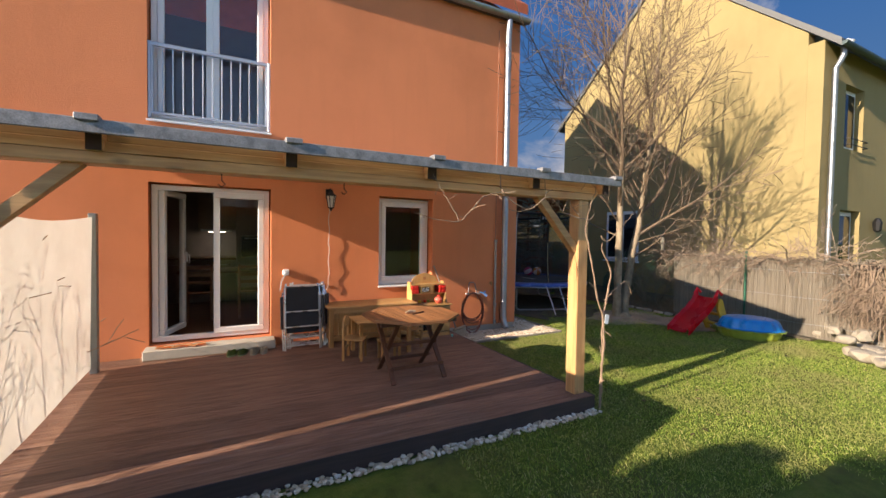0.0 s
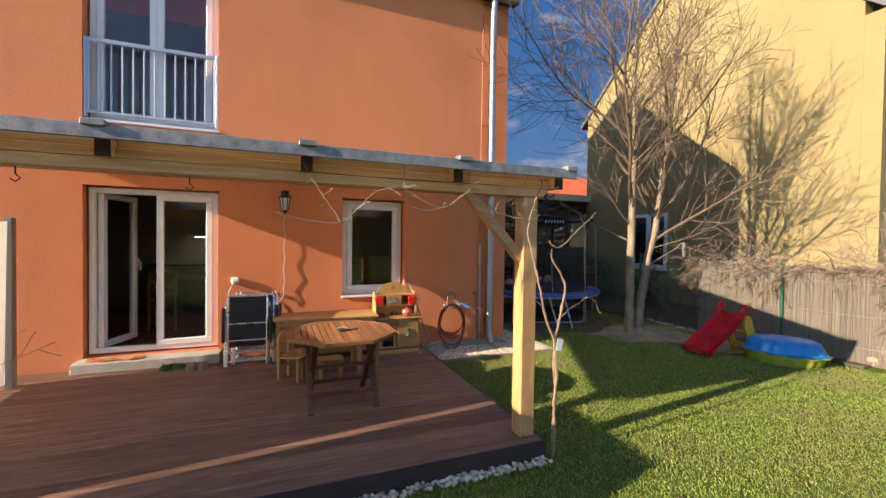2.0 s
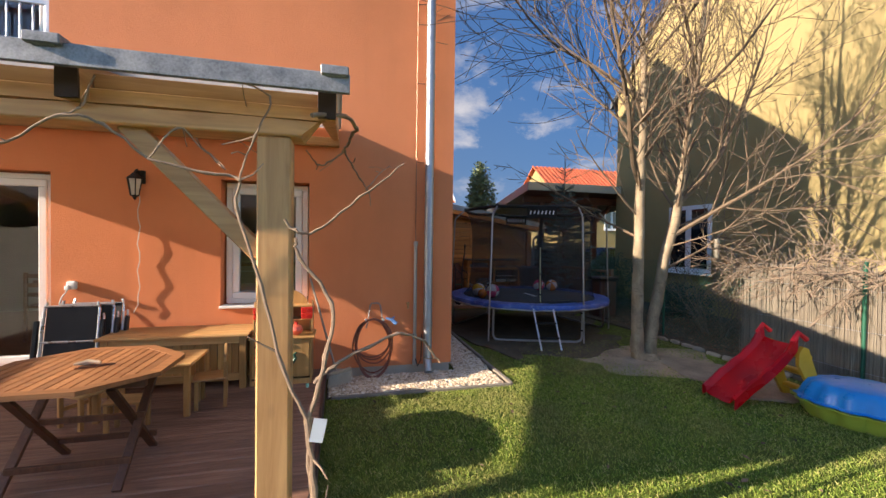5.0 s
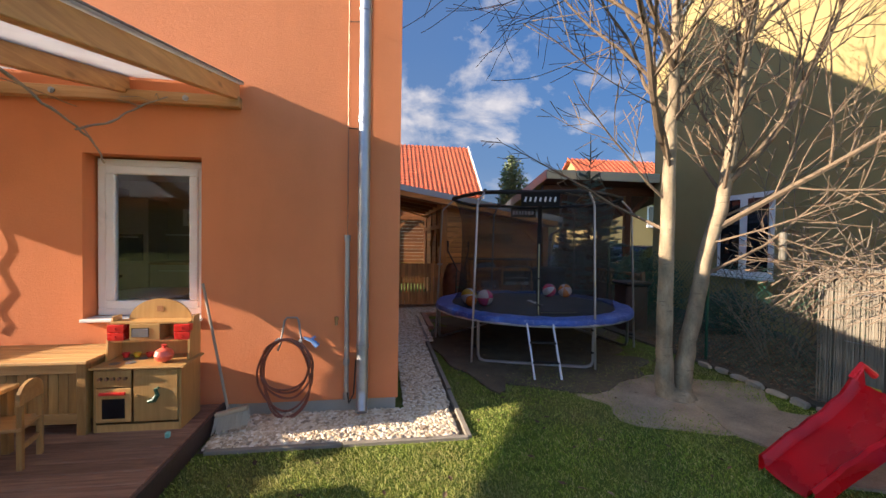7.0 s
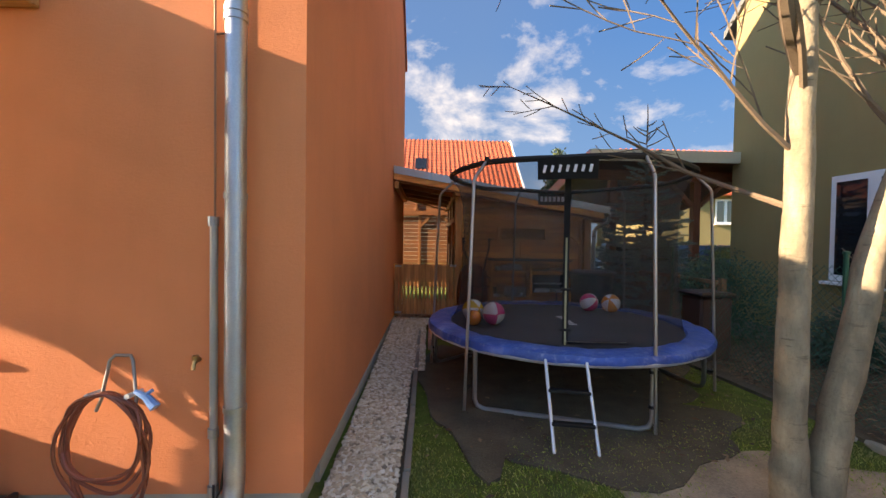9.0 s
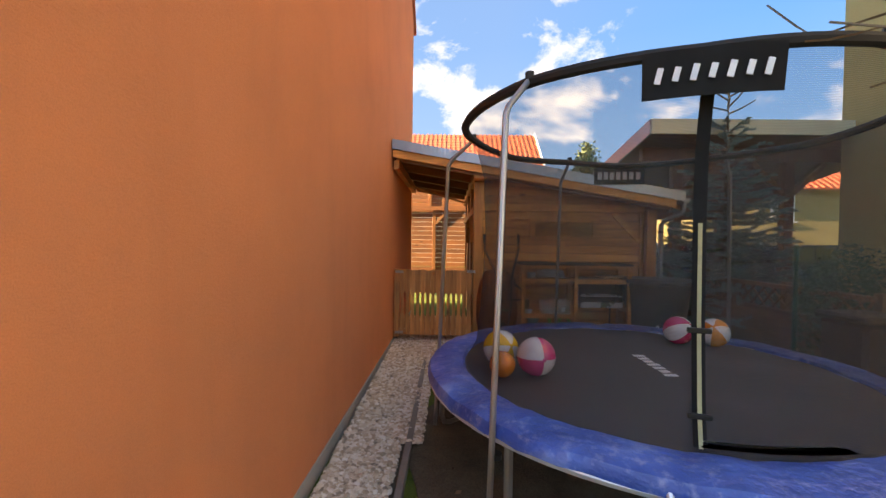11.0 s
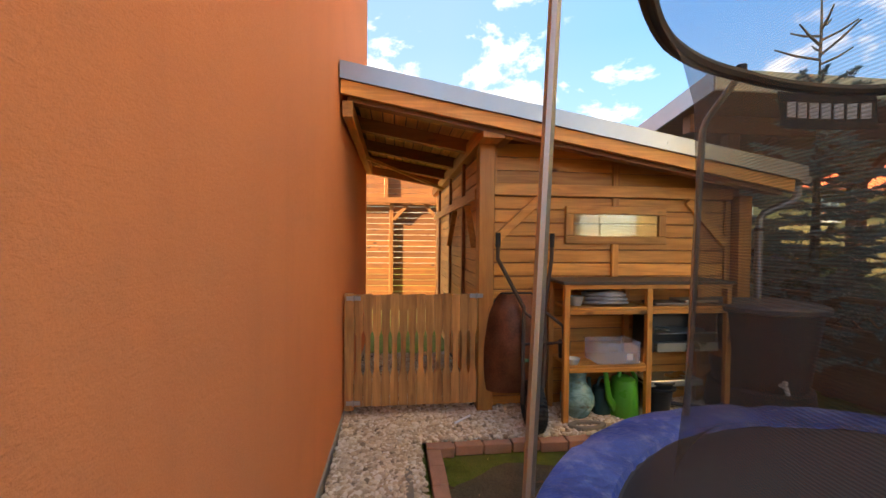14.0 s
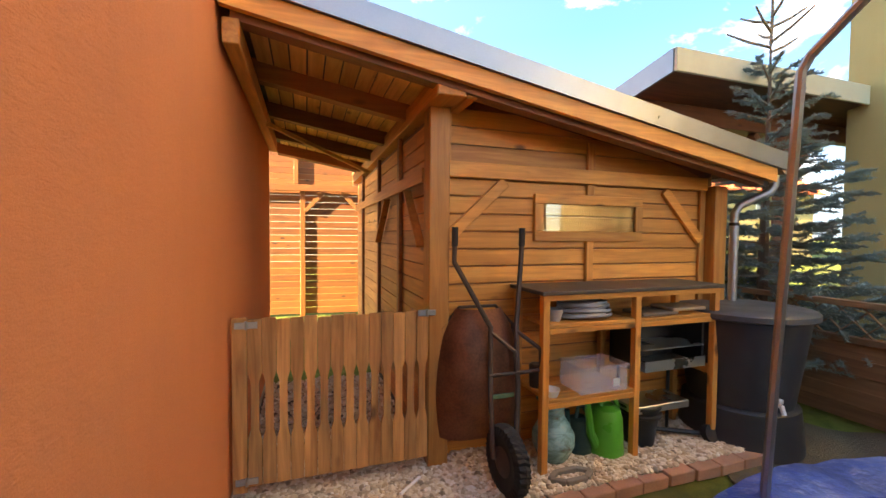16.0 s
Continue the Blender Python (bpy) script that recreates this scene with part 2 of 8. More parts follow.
# ---- the ground ----
def lawn_material():
    m, nt, b = material("lawn_turf")
    vec = coords(nt)
    fine, mid, big = tex_noise(nt, vec, 90, 4, 0.7), tex_noise(nt, vec, 7, 5, 0.65), tex_noise(nt, vec, 0.9, 4)
    col = ramp(nt, mid, [(0.25, (0.06, 0.09, 0.014)), (0.5, (0.14, 0.185, 0.026)), (0.75, (0.22, 0.23, 0.05))])
    col = mixc(nt, ramp(nt, fine, [(0.3, (0.5,) * 3), (0.6, (0, 0, 0))]), col, (0.05, 0.06, 0.016))
    col = mixc(nt, ramp(nt, big, [(0.48, (0, 0, 0)), (0.72, (0.6,) * 3)]), col, (0.14, 0.11, 0.05))
    nt.links.new(col, b.inputs["Base Color"])
    b.inputs["Roughness"].default_value = 0.95
    b.inputs["Specular IOR Level"].default_value = 0.15
    bump(nt, fine, 0.8, 0.02, b)
    return m


LAWN = lawn_material()
bm = B()
R = 600.0
xs = [-R, -60, -12, -2, 2, 4, 6, 8, 10, 14, 60, R]
ys = [-R, -60, -12, -2, 1, 3, 5, 7, 9, 11, 14, 18, 60, R]
grid = [[bm.verts.new((x, y, 0.0)) for y in ys] for x in xs]
for i in range(len(xs) - 1):
    for j in range(len(ys) - 1):
        bm.faces.new((grid[i][j], grid[i + 1][j], grid[i + 1][j + 1], grid[i][j + 1]))
setting("ground", bm, LAWN, "patchy green winter lawn reaching to the horizon", "lawn")


# ---- the terracotta house ----
def pierced_wall(bm, axis, lo, hi, out, inn, holes):
    """A wall along axis (0: x, 1: y) with through-holes (a0, a1, z0, z1); lo, hi = (along, z)."""
    us = sorted({lo[0], hi[0], *[h[0] for h in holes], *[h[1] for h in holes]})
    zs = sorted({lo[1], hi[1], *[h[2] for h in holes], *[h[3] for h in holes]})

    def solid(i, j):
        if not (0 <= i < len(us) - 1 and 0 <= j < len(zs) - 1):
            return False
        u, z = (us[i] + us[i + 1]) / 2, (zs[j] + zs[j + 1]) / 2
        return not any(h[0] < u < h[1] and h[2] < z < h[3] for h in holes)

    cache = {}

    def v(u, d, z):
        key = (round(u, 4), round(d, 4), round(z, 4))
        if key not in cache:
            cache[key] = bm.verts.new((u, d, z) if axis == 0 else (d, u, z))
        return cache[key]

    for i in range(len(us) - 1):
        for j in range(len(zs) - 1):
            if not solid(i, j):
                continue
            a, b, c, d = us[i], us[i + 1], zs[j], zs[j + 1]
            bm.faces.new((v(a, out, c), v(b, out, c), v(b, out, d), v(a, out, d)))
            bm.faces.new((v(a, inn, c), v(a, inn, d), v(b, inn, d), v(b, inn, c)))
            for (di, dj, p, q) in ((-1, 0, (a, c), (a, d)), (1, 0, (b, c), (b, d)), (0, -1, (a, c), (b, c)), (0, 1, (a, d), (b, d))):
                if not solid(i + di, j + dj):
                    bm.faces.new((v(p[0], out, p[1]), v(q[0], out, q[1]), v(q[0], inn, q[1]), v(p[0], inn, p[1])))
    bmesh.ops.recalc_face_normals(bm, faces=bm.faces)
    return bm


FY, WX, BACK = 6.05, 4.66, 13.5
SKEW = 0.009
EAVE, RIDGE_Y, RIDGE_Z = 5.62, 9.78, 8.75
bm = B()
pierced_wall(bm, 0, (-9.0, 0.12), (WX, EAVE), FY, FY + 0.34,
             [(-0.89, 0.49, 0.27, 2.28), (2.03, 2.95, 0.86, 2.28), (-0.89, 0.48, 3.02, 5.2)])
for v in bm.verts:
    if v.co.x > WX - 0.01 and v.co.y > FY + 0.1:
        v.co.x += SKEW * 0.34
setting("wall_south", bm, TERRACOTTA, "terracotta rough render wall facing the terrace", "wall")
bm = B()
prism(bm, [(FY + 0.34, 0.12), (BACK, 0.12), (BACK, EAVE), (RIDGE_Y, RIDGE_Z), (FY + 0.34, EAVE + 0.26)], 0, WX - 0.34, WX)
for v in bm.verts:
    v.co.x += SKEW * (v.co.y - FY)
setting("wall_east", bm, TERRACOTTA, "terracotta rough render gable wall", "wall")
bm = B()
span(bm, (-9, FY + 0.02, -0.2), (WX - 0.02, FY + 0.3, 0.117))
plinth_side = prism(B(), [(WX - 0.3, FY + 0.302), (WX + 0.010, FY + 0.302), (WX + 0.010 + SKEW * (BACK - FY), BACK), (WX - 0.3, BACK)], 2, -0.2, 0.117)
setting("plinth_side", plinth_side, PLINTH, "pale grey rendered plinth strip under the gable wall", "plinth")
setting("plinth", bm, PLINTH, "pale grey rendered plinth strip at the foot of the walls", "plinth")
bm = B()
span(bm, (-9, BACK - 0.3, 0), (WX - 0.345, BACK, EAVE))
span(bm, (-9, FY + 0.35, 0), (-8.7, BACK - 0.31, EAVE))
setting("wall_north", bm, TERRACOTTA, "terracotta rough render rear wall", "wall")
bm = B()
span(bm, (-8.65, FY + 0.35, 2.56), (WX - 0.35, BACK - 0.35, 2.8))
setting("ceiling", bm, ROOM_WALL, "plain painted room ceiling", "ceiling")
bm = B()
span(bm, (-8.65, FY + 0.35, 0.0), (WX - 0.35, BACK - 0.35, 0.26))
setting("floor", bm, ROOM_FLOOR, "reddish brown wooden room floor", "floor")
bm = B()
span(bm, (-8.65, 10.2, 0.265), (WX - 0.35, 10.3, 2.555))
setting("wall_inner", bm, ROOM_WALL, "shaded plain inner room walls", "wall")
bm = B()
span(bm, (-8.65, 9.0, 2.81), (WX - 0.35, 9.1, EAVE))
span(bm, (-3.2, FY + 0.36, 2.81), (-3.1, 8.99, EAVE))
span(bm, (2.6, FY + 0.36, 2.81), (2.7, 8.99, EAVE))
setting("wall_upstairs", bm, ROOM_WALL, "shaded plain upstairs room walls", "wall")
# roof: two slopes of red tiles over a dark board
ROOF_RED = plain("red_clay_tile", (0.42, 0.105, 0.042), 0.75, vary=0.25, jitter=True)
DARK_BOARD = plain("dark_eave_board", (0.05, 0.043, 0.038), 0.6)
bm = B()
slope = (RIDGE_Z - EAVE) / (RIDGE_Y - FY)
for sgn, y0 in ((1, FY - 0.08), (-1, BACK + 0.25)):
    z0 = EAVE - abs(y0 - (FY if sgn > 0 else BACK)) * slope + 0.02
    prism(bm, [(y0, z0 + 0.12), (RIDGE_Y, RIDGE_Z + 0.14), (RIDGE_Y, RIDGE_Z + 0.34), (y0, z0 + 0.3)], 0, -9.0, WX + 0.1)
setting("roof", bm, ROOF_RED, "red clay tiled pitched roof of the terracotta house", "roof")
bm = B()
span(bm, (-9, FY - 0.07, EAVE - 0.10), (WX + 0.1, FY - 0.004, EAVE - 0.02))
setting("trim", bm, DARK_BOARD, "dark board under the eaves", "trim")


def window_unit(name, x0, x1, z0, z1, y, leaves, label, sill=True, open_first=False):
    """A white casement: outer frame, leaves with a glass pane each, a sill."""
    w = tagged(thing(name, label, "window", ((x0 + x1) / 2, y, z0)), kind="structure")
    fw = 0.065
    bm = B()
    span(bm, (x0, y, z0), (x1, y + 0.07, z0 + fw), 0.006)
    span(bm, (x0, y, z1 - fw), (x1, y + 0.07, z1), 0.006)
    span(bm, (x0, y + 0.001, z0 + fw), (x0 + fw, y + 0.069, z1 - fw), 0.006)
    span(bm, (x1 - fw, y + 0.001, z0 + fw), (x1, y + 0.069, z1 - fw), 0.006)
    part("window_frame", bm, WHITE, w)
    inner = (x1 - x0 - 2 * fw) / leaves
    for i in range(leaves):
        a, b = x0 + fw + i * inner, x0 + fw + (i + 1) * inner
        bm, lw = B(), 0.075
        c, d = z0 + fw - 0.012, z1 - fw + 0.012
        yy = y - 0.012
        span(bm, (a, yy, c), (b, yy + 0.07, c + lw), 0.008)
        span(bm, (a, yy, d - lw), (b, yy + 0.07, d), 0.008)
        span(bm, (a, yy + 0.001, c + lw), (a + lw, yy + 0.069, d - lw), 0.008)
        span(bm, (b - lw, yy + 0.001, c + lw), (b, yy + 0.069, d - lw), 0.008)
        gl = B()
        span(gl, (a + lw - 0.01, yy + 0.03, c + lw - 0.01), (b - lw + 0.01, yy + 0.036, d - lw + 0.01))
        if open_first and i == 0:
            turn = Matrix.Translation((a, yy + 0.07, 0)) @ Matrix.Rotation(radians(72), 4, "Z") @ Matrix.Translation((-a, -yy - 0.07, 0))
            bmesh.ops.transform(bm, matrix=turn, verts=bm.verts)
            bmesh.ops.transform(gl, matrix=turn, verts=gl.verts)
            hd = B()
            span(hd, (b - 0.055, yy - 0.03, 1.26), (b - 0.02, yy, 1.40), 0.008)
            tube(hd, [(b - 0.037, yy - 0.02, 1.36), (b - 0.037, yy - 0.055, 1.36), (b - 0.037, yy - 0.055, 1.24)], 0.009)
            bmesh.ops.transform(hd, matrix=turn, verts=hd.verts)
        leaf = part("window_leaf", bm, WHITE, w)
        pane = part("pane", gl, GLASS, leaf)
        pane.visible_shadow = False
        if open_first and i == 0:
            part("handle", hd, WHITE, leaf, "white lever handle")
    if sill:
        bm = B()
        span(bm, (x0 - 0.03, FY - 0.03, z0 - 0.03), (x1 + 0.03, y + 0.01, z0 - 0.004), 0.004)
        part("window_sill", bm, WHITE, w, "white metal sill")
    return w


window_unit("window_1", 2.05, 2.93, 0.895, 2.262, FY + 0.15, 1, "white framed ground floor window in the terracotta wall")
window_unit("door_1", -0.872, 0.472, 0.29, 2.262, FY + 0.10, 2, "white two-leaf terrace door with one leaf standing open inward", False, True)
win2 = window_unit("window_2", -0.872, 0.462, 3.04, 5.18, FY + 0.14, 2, "white upstairs french window behind a railing")

# french balcony railing
rail = thing("balcony_railing", "pale grey metal railing fixed across the upstairs french window", "railing", (-0.2, FY + 0.03, 3.05))
RAIL_M = plain("grey_painted_metal", (0.44, 0.46, 0.50), 0.4, 0.4, vary=0.06)
for z, h in ((3.93, 0.045), (3.11, 0.03)):
    bm = B()
    span(bm, (-0.865, FY + 0.02, z), (0.455, FY + 0.06, z + h), 0.005)
    part("rail", bm, RAIL_M, rail)
for i in range(13):
    bm, x = B(), -0.845 + i * 0.1065
    tube(bm, [(x, FY + 0.04, 3.135), (x, FY + 0.04, 3.932)], 0.009 if 0 < i < 12 else 0.018, 6)
    part("baluster", bm, RAIL_M, rail)
for x in (-0.872, 0.462):
    bm = B()
    span(bm, (x - 0.016, FY + 0.015, 3.06), (x + 0.016, FY + 0.075, 3.98), 0.004)
    part("bracket", bm, RAIL_M, rail)

# stone step under the terrace door
step = thing("door_step", "pale stone doorstep below the terrace door", "step", (-0.18, 5.93, 0.15))
bm = B()
span(bm, (-0.92, 5.80, 0.15), (0.53, FY - 0.002, 0.265), 0.008)
part("tread", bm, plain("pale_sandstone", (0.46, 0.42, 0.34), 0.8, vary=0.15, relief=0.3), step)


# ---- deck ----
DX0, DX1, DY0, DZ = -3.2, 3.16, 2.80, 0.15
deck = tagged(thing("deck", "dark brown ribbed composite board terrace deck", "deck", (0, 4.4, 0)), kind="structure")
bm = B()
span(bm, (DX0 + 0.02, DY0 + 0.03, -0.05), (DX1 - 0.03, FY - 0.02, 0.12))
part("substructure", bm, DECK_EDGE, deck)
bm = B()
span(bm, (DX0, DY0, -0.04), (DX1 - 0.002, DY0 + 0.028, 0.146), 0.004)
part("fascia", bm, DECK_EDGE, deck)
bm = B()
span(bm, (DX1 - 0.028, DY0 + 0.03, -0.04), (DX1, FY - 0.01, 0.146), 0.004)
part("fascia", bm, DECK_EDGE, deck)


# ---- pergola ----
PX0, PX1 = -1.80, 3.30
PY = 2.72
perg = thing("pergola", "pine lean-to pergola with a translucent sheet roof", "pergola", (3.03, 2.94, 0.15))
RZ = lambda y: 2.222 + (y - PY) * (2.925 - 2.222) / (6.03 - PY)
ENDG = plain("dark_end_grain", (0.05, 0.024, 0.012), 0.8, vary=0.3)
for x in (2.965, -1.36):
    part("post", span(B(), (x, 2.88, 0.15), (x + 0.13, 3.01, 2.04), 0.008), PINE_Z, perg)


def split_beam(x0, x1, y0, y1, z0, z1, seed):
    """A squared timber with a wandering drying crack along its front and a slanted end."""
    bm, rings, n = B(), [], 40
    for i in range(n + 1):
        x = x0 + (x1 - x0) * i / n
        zc = z0 + (z1 - z0) * (0.55 + 0.10 * noise.noise(Vector((x * 0.8, seed, 0))))
        w = 0.0045 * (0.25 + abs(noise.noise(Vector((x * 1.7, seed + 5, 0)))) * 1.6)
        cut = 0.09 if i == n else 0.0
        rings.append([bm.verts.new(p) for p in ((x - cut, y0 + 0.006, z0), (x - cut, y0, z0 + 0.006), (x - cut * 0.3, y0, zc - w), (x - cut * 0.3, y0 + 0.03, zc), (x, y0, zc + w), (x, y0, z1 - 0.006), (x, y0 + 0.006, z1), (x, y1, z1), (x - cut, y1, z0))])
    for a, b in zip(rings, rings[1:]):
        for k in range(9):
            bm.faces.new((a[k], a[(k + 1) % 9], b[(k + 1) % 9], b[k]))
    bm.faces.new(list(reversed(rings[0])))
    bm.faces.new(rings[-1])
    return bm


part("front_beam", split_beam(PX0 + 0.12, 3.225, 2.87, 3.01, 2.041, 2.165, 3.0), PINE_X, perg)
part("wall_plate", span(B(), (PX0 + 0.1, 5.965, 2.705), (3.28, FY - 0.002, 2.80), 0.006), PINE_X, perg)
plate = perg.children[-1]
for x in (-1.15, -0.15, 0.85, 1.87, 2.86):
    part("bolt", tube(tube(B(), [(x, 5.967, 2.752), (x, 5.955, 2.752)], 0.024, 10), [(x, 5.956, 2.752), (x, 5.944, 2.752)], 0.012, 6), STEEL, plate, "round steel bolt head")
RAFTERS = (-1.68, -0.65, 0.35, 1.36, 2.375, 3.235)
for x in RAFTERS:
    bm = B()
    beam(bm, (x, 2.815, RZ(2.815) - 0.075), (x, 6.02, RZ(6.02) - 0.075), 0.07, 0.13, 0.005)
    raf = part("rafter", bm, PINE_Y, perg)
    bm = B()
    box(bm, (x, 2.811, RZ(2.815) - 0.075), (0.068, 0.012, 0.125))
    part("end_grain", bm, ENDG, raf, "dark weathered end grain")
for a, b in zip(RAFTERS, RAFTERS[1:]):
    part("spacer_board", span(B(), (a + 0.04, 2.885, 2.167), (b - 0.04, 2.91, 2.222), 0.003), PINE_X, perg)
for x, t in ((2.975, 2.50), (-1.24, -0.74)):
    bm = B()
    beam(bm, (x, 2.945, 1.56), (t, 2.945, 2.06), 0.07, 0.075, 0.004, (0, 1, 0))
    part("brace", bm, PINE_X, perg)


def sheet_material():
    m, nt, b = material("translucent_roof_sheet")
    n = tex_noise(nt, coords(nt), 3, 4)
    col = ramp(nt, n, [(0.3, (0.66, 0.65, 0.62)), (0.7, (0.80, 0.80, 0.77))])
    tr, mix = nt.nodes.new("ShaderNodeBsdfTranslucent"), nt.nodes.new("ShaderNodeMixShader")
    nt.links.new(col, b.inputs["Base Color"])
    nt.links.new(col, tr.inputs["Color"])
    b.inputs["Roughness"].default_value = 0.3
    mix.inputs[0].default_value = 0.6
    nt.links.new(b.outputs[0], mix.inputs[1])
    nt.links.new(tr.outputs[0], mix.inputs[2])
    clear, haze = nt.nodes.new("ShaderNodeBsdfTransparent"), nt.nodes.new("ShaderNodeMixShader")
    haze.inputs[0].default_value = 0.16
    nt.links.new(mix.outputs[0], haze.inputs[1])
    nt.links.new(clear.outputs[0], haze.inputs[2])
    nt.links.new(haze.outputs[0], nt.nodes["Material Output"].inputs["Surface"])
    return m


SHEET = sheet_material()
edges = [PX0, -0.65, 0.35, 1.36, 2.375, PX1]
for a, b in zip(edges, edges[1:]):
    bm = B()
    beam(bm, ((a + b) / 2, PY, RZ(PY)), ((a + b) / 2, 6.04, RZ(6.04)), b - a - 0.012, 0.012)
    part("roof_sheet", bm, SHEET, perg, "cloudy translucent roof sheet")
bm = B()
span(bm, (PX0, PY - 0.022, RZ(PY) - 0.048), (PX1 + 0.02, PY - 0.002, RZ(PY) + 0.024), 0.003)
STRIP = plain("weathered_edge_strip", (0.27, 0.26, 0.25), 0.55, 0.35, vary=0.55, scale=14, relief=0.3)
part("edge_strip", bm, STRIP, perg, "weathered grey metal edge strip")
for x in edges[1:-1] + [PX1 - 0.035]:
    bm = B()
    beam(bm, (x, PY - 0.03, RZ(PY - 0.03) + 0.016), (x, 6.04, RZ(6.04) + 0.016), 0.06, 0.012, 0.003)
    part("cover_strip", bm, STRIP, perg)
    bm = B()
    span(bm, (x - 0.05, PY - 0.04, RZ(PY) + 0.01), (x + 0.05, PY + 0.04, RZ(PY) + 0.045), 0.004)
    part("end_clip", bm, STRIP, perg)

# ---- white privacy screen ----
def fabric():
    m, nt, b = material("white_screen_fabric")
    vec = coords(nt)
    n = tex_noise(nt, vec, 2.5, 4)
    weave = tex_noise(nt, vec, 400, 2)
    col = ramp(nt, n, [(0.3, (0.60, 0.57, 0.50)), (0.7, (0.68, 0.65, 0.58))])
    tr, mix = nt.nodes.new("ShaderNodeBsdfTranslucent"), nt.nodes.new("ShaderNodeMixShader")
    nt.links.new(col, b.inputs["Base Color"])
    nt.links.new(col, tr.inputs["Color"])
    b.inputs["Roughness"].default_value = 0.9
    bump(nt, weave, 0.2, 0.002, b)
    mix.inputs[0].default_value = 0.5
    nt.links.new(b.outputs[0], mix.inputs[1])
    nt.links.new(tr.outputs[0], mix.inputs[2])
    gap, weft = nt.nodes.new("ShaderNodeBsdfTransparent"), nt.nodes.new("ShaderNodeMixShader")
    weft.inputs[0].default_value = 0.17
    nt.links.new(mix.outputs[0], weft.inputs[1])
    nt.links.new(gap.outputs[0], weft.inputs[2])
    nt.links.new(weft.outputs[0], nt.nodes["Material Output"].inputs["Surface"])
    return m


screen = thing("privacy_screen", "white translucent fabric screen stretched beside the deck", "screen", (-1.3, 5.5, 0.15))
bm = B()
rows, cols = 10, 24
vv = [[None] * (rows + 1) for _ in range(cols + 1)]
for i in range(cols + 1):
    y = 3.10 + (5.52 - 3.10) * i / cols
    for j in range(rows + 1):
        sag = -0.07 * math.sin(math.pi * i / cols)
        z = 0.2 + (1.62 + sag) * j / rows
        vv[i][j] = bm.verts.new((-1.30 + 0.02 * math.sin(y * 2 + z), y, z))
for i in range(cols):
    for j in range(rows):
        bm.faces.new((vv[i][j], vv[i + 1][j], vv[i + 1][j + 1], vv[i][j + 1]))
bmesh.ops.solidify(bm, geom=bm.faces[:], thickness=0.004)
part("fabric", bm, fabric(), screen, "", True)
# unseen panel added to shade deck and lawn; outline follows that shade
part("side_board", prism(B(), [(1.38, 0.0), (1.46, 1.2), (1.63, 1.45), (1.78, 1.80), (2.87, 1.83), (2.87, 0.0)], 0, -1.33, -1.31), plain("shade_panel_pale", (0.45, 0.42, 0.36), 0.8), screen)
bm = B()
span(bm, (-1.33, 5.52, 0.15), (-1.26, 5.60, 1.86), 0.006)
part("post", bm, plain("grey_screen_post", (0.24, 0.25, 0.24), 0.45, 0.5), screen, "grey metal post")


# ---- wooden shed with a lean-to roof ----
SY = 11.30
shed = thing("garden_shed", "honey-coloured timber board shed with a sloping metal-edged roof", "shed", (7.1, SY, 0.05))
RS = lambda x: 2.66 - (x - 4.74) * (2.66 - 2.03) / (8.46 - 4.74)
bm = B()
span(bm, (5.80, 11.16, 0.05), (5.93, 11.29, 2.30), 0.006)
part("post", bm, SHED_Z, shed)
bm = B()
span(bm, (8.17, 11.18, 0.05), (8.30, 11.29, RS(8.2) - 0.14), 0.006)
part("post", bm, SHED_Z, shed)
bm = B()
span(bm, (5.935, 11.245, 1.90), (8.165, 11.297, 2.0), 0.004)
part("cross_beam", bm, SHED_X, shed)
# roof: boarding, rafters, metal edge
# deck coloured dark to stand in for shade in the soffit gaps
bm = B()
prism(bm, [(4.72, RS(4.72) + 0.0), (8.46, RS(8.46)), (8.46, RS(8.46) + 0.025), (4.72, RS(4.72) + 0.025)], 1, 10.93, 15.2)
part("roof_deck", bm, DARK_BOARD, shed)
bm = B()
prism(bm, [(4.715, RS(4.715) + 0.0), (8.50, RS(8.5) + 0.0), (8.50, RS(8.5) + 0.125), (4.715, RS(4.715) + 0.125)], 1, 10.86, 10.875)
prism(bm, [(4.715, RS(4.715) + 0.115), (8.50, RS(8.5) + 0.115), (8.50, RS(8.5) + 0.127), (4.715, RS(4.715) + 0.127)], 1, 10.876, 15.25)
part("metal_edge", bm, FLASHING, shed, "bright galvanised roof edge")
bm = B()
for y in (10.99, 11.75, 12.6, 13.45, 14.3):
    prism(bm, [(4.76, RS(4.76) - 0.13), (8.35, RS(8.35) - 0.13), (8.35, RS(8.35) - 0.001), (4.76, RS(4.76) - 0.001)], 1, y - 0.045, y + 0.045)
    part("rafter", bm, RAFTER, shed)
    bm = B()
bm.free()
bm = B()
span(bm, (5.78, 10.95, 2.301), (5.95, 15.2, 2.43), 0.006)
part("purlin", bm, SHED_Y, shed)
bm = B()
span(bm, (4.725, 10.94, 2.41), (4.80, 13.6, 2.53), 0.005)
part("wall_purlin", bm, SHED_Y, shed)
# backing darker than the boards, so that their gaps read as shaded
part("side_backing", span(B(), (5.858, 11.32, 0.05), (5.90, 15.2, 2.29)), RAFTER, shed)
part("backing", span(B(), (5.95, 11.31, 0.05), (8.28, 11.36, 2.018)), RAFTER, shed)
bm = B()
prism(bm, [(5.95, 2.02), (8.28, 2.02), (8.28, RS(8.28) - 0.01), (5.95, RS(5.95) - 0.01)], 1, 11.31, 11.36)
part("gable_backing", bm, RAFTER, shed)

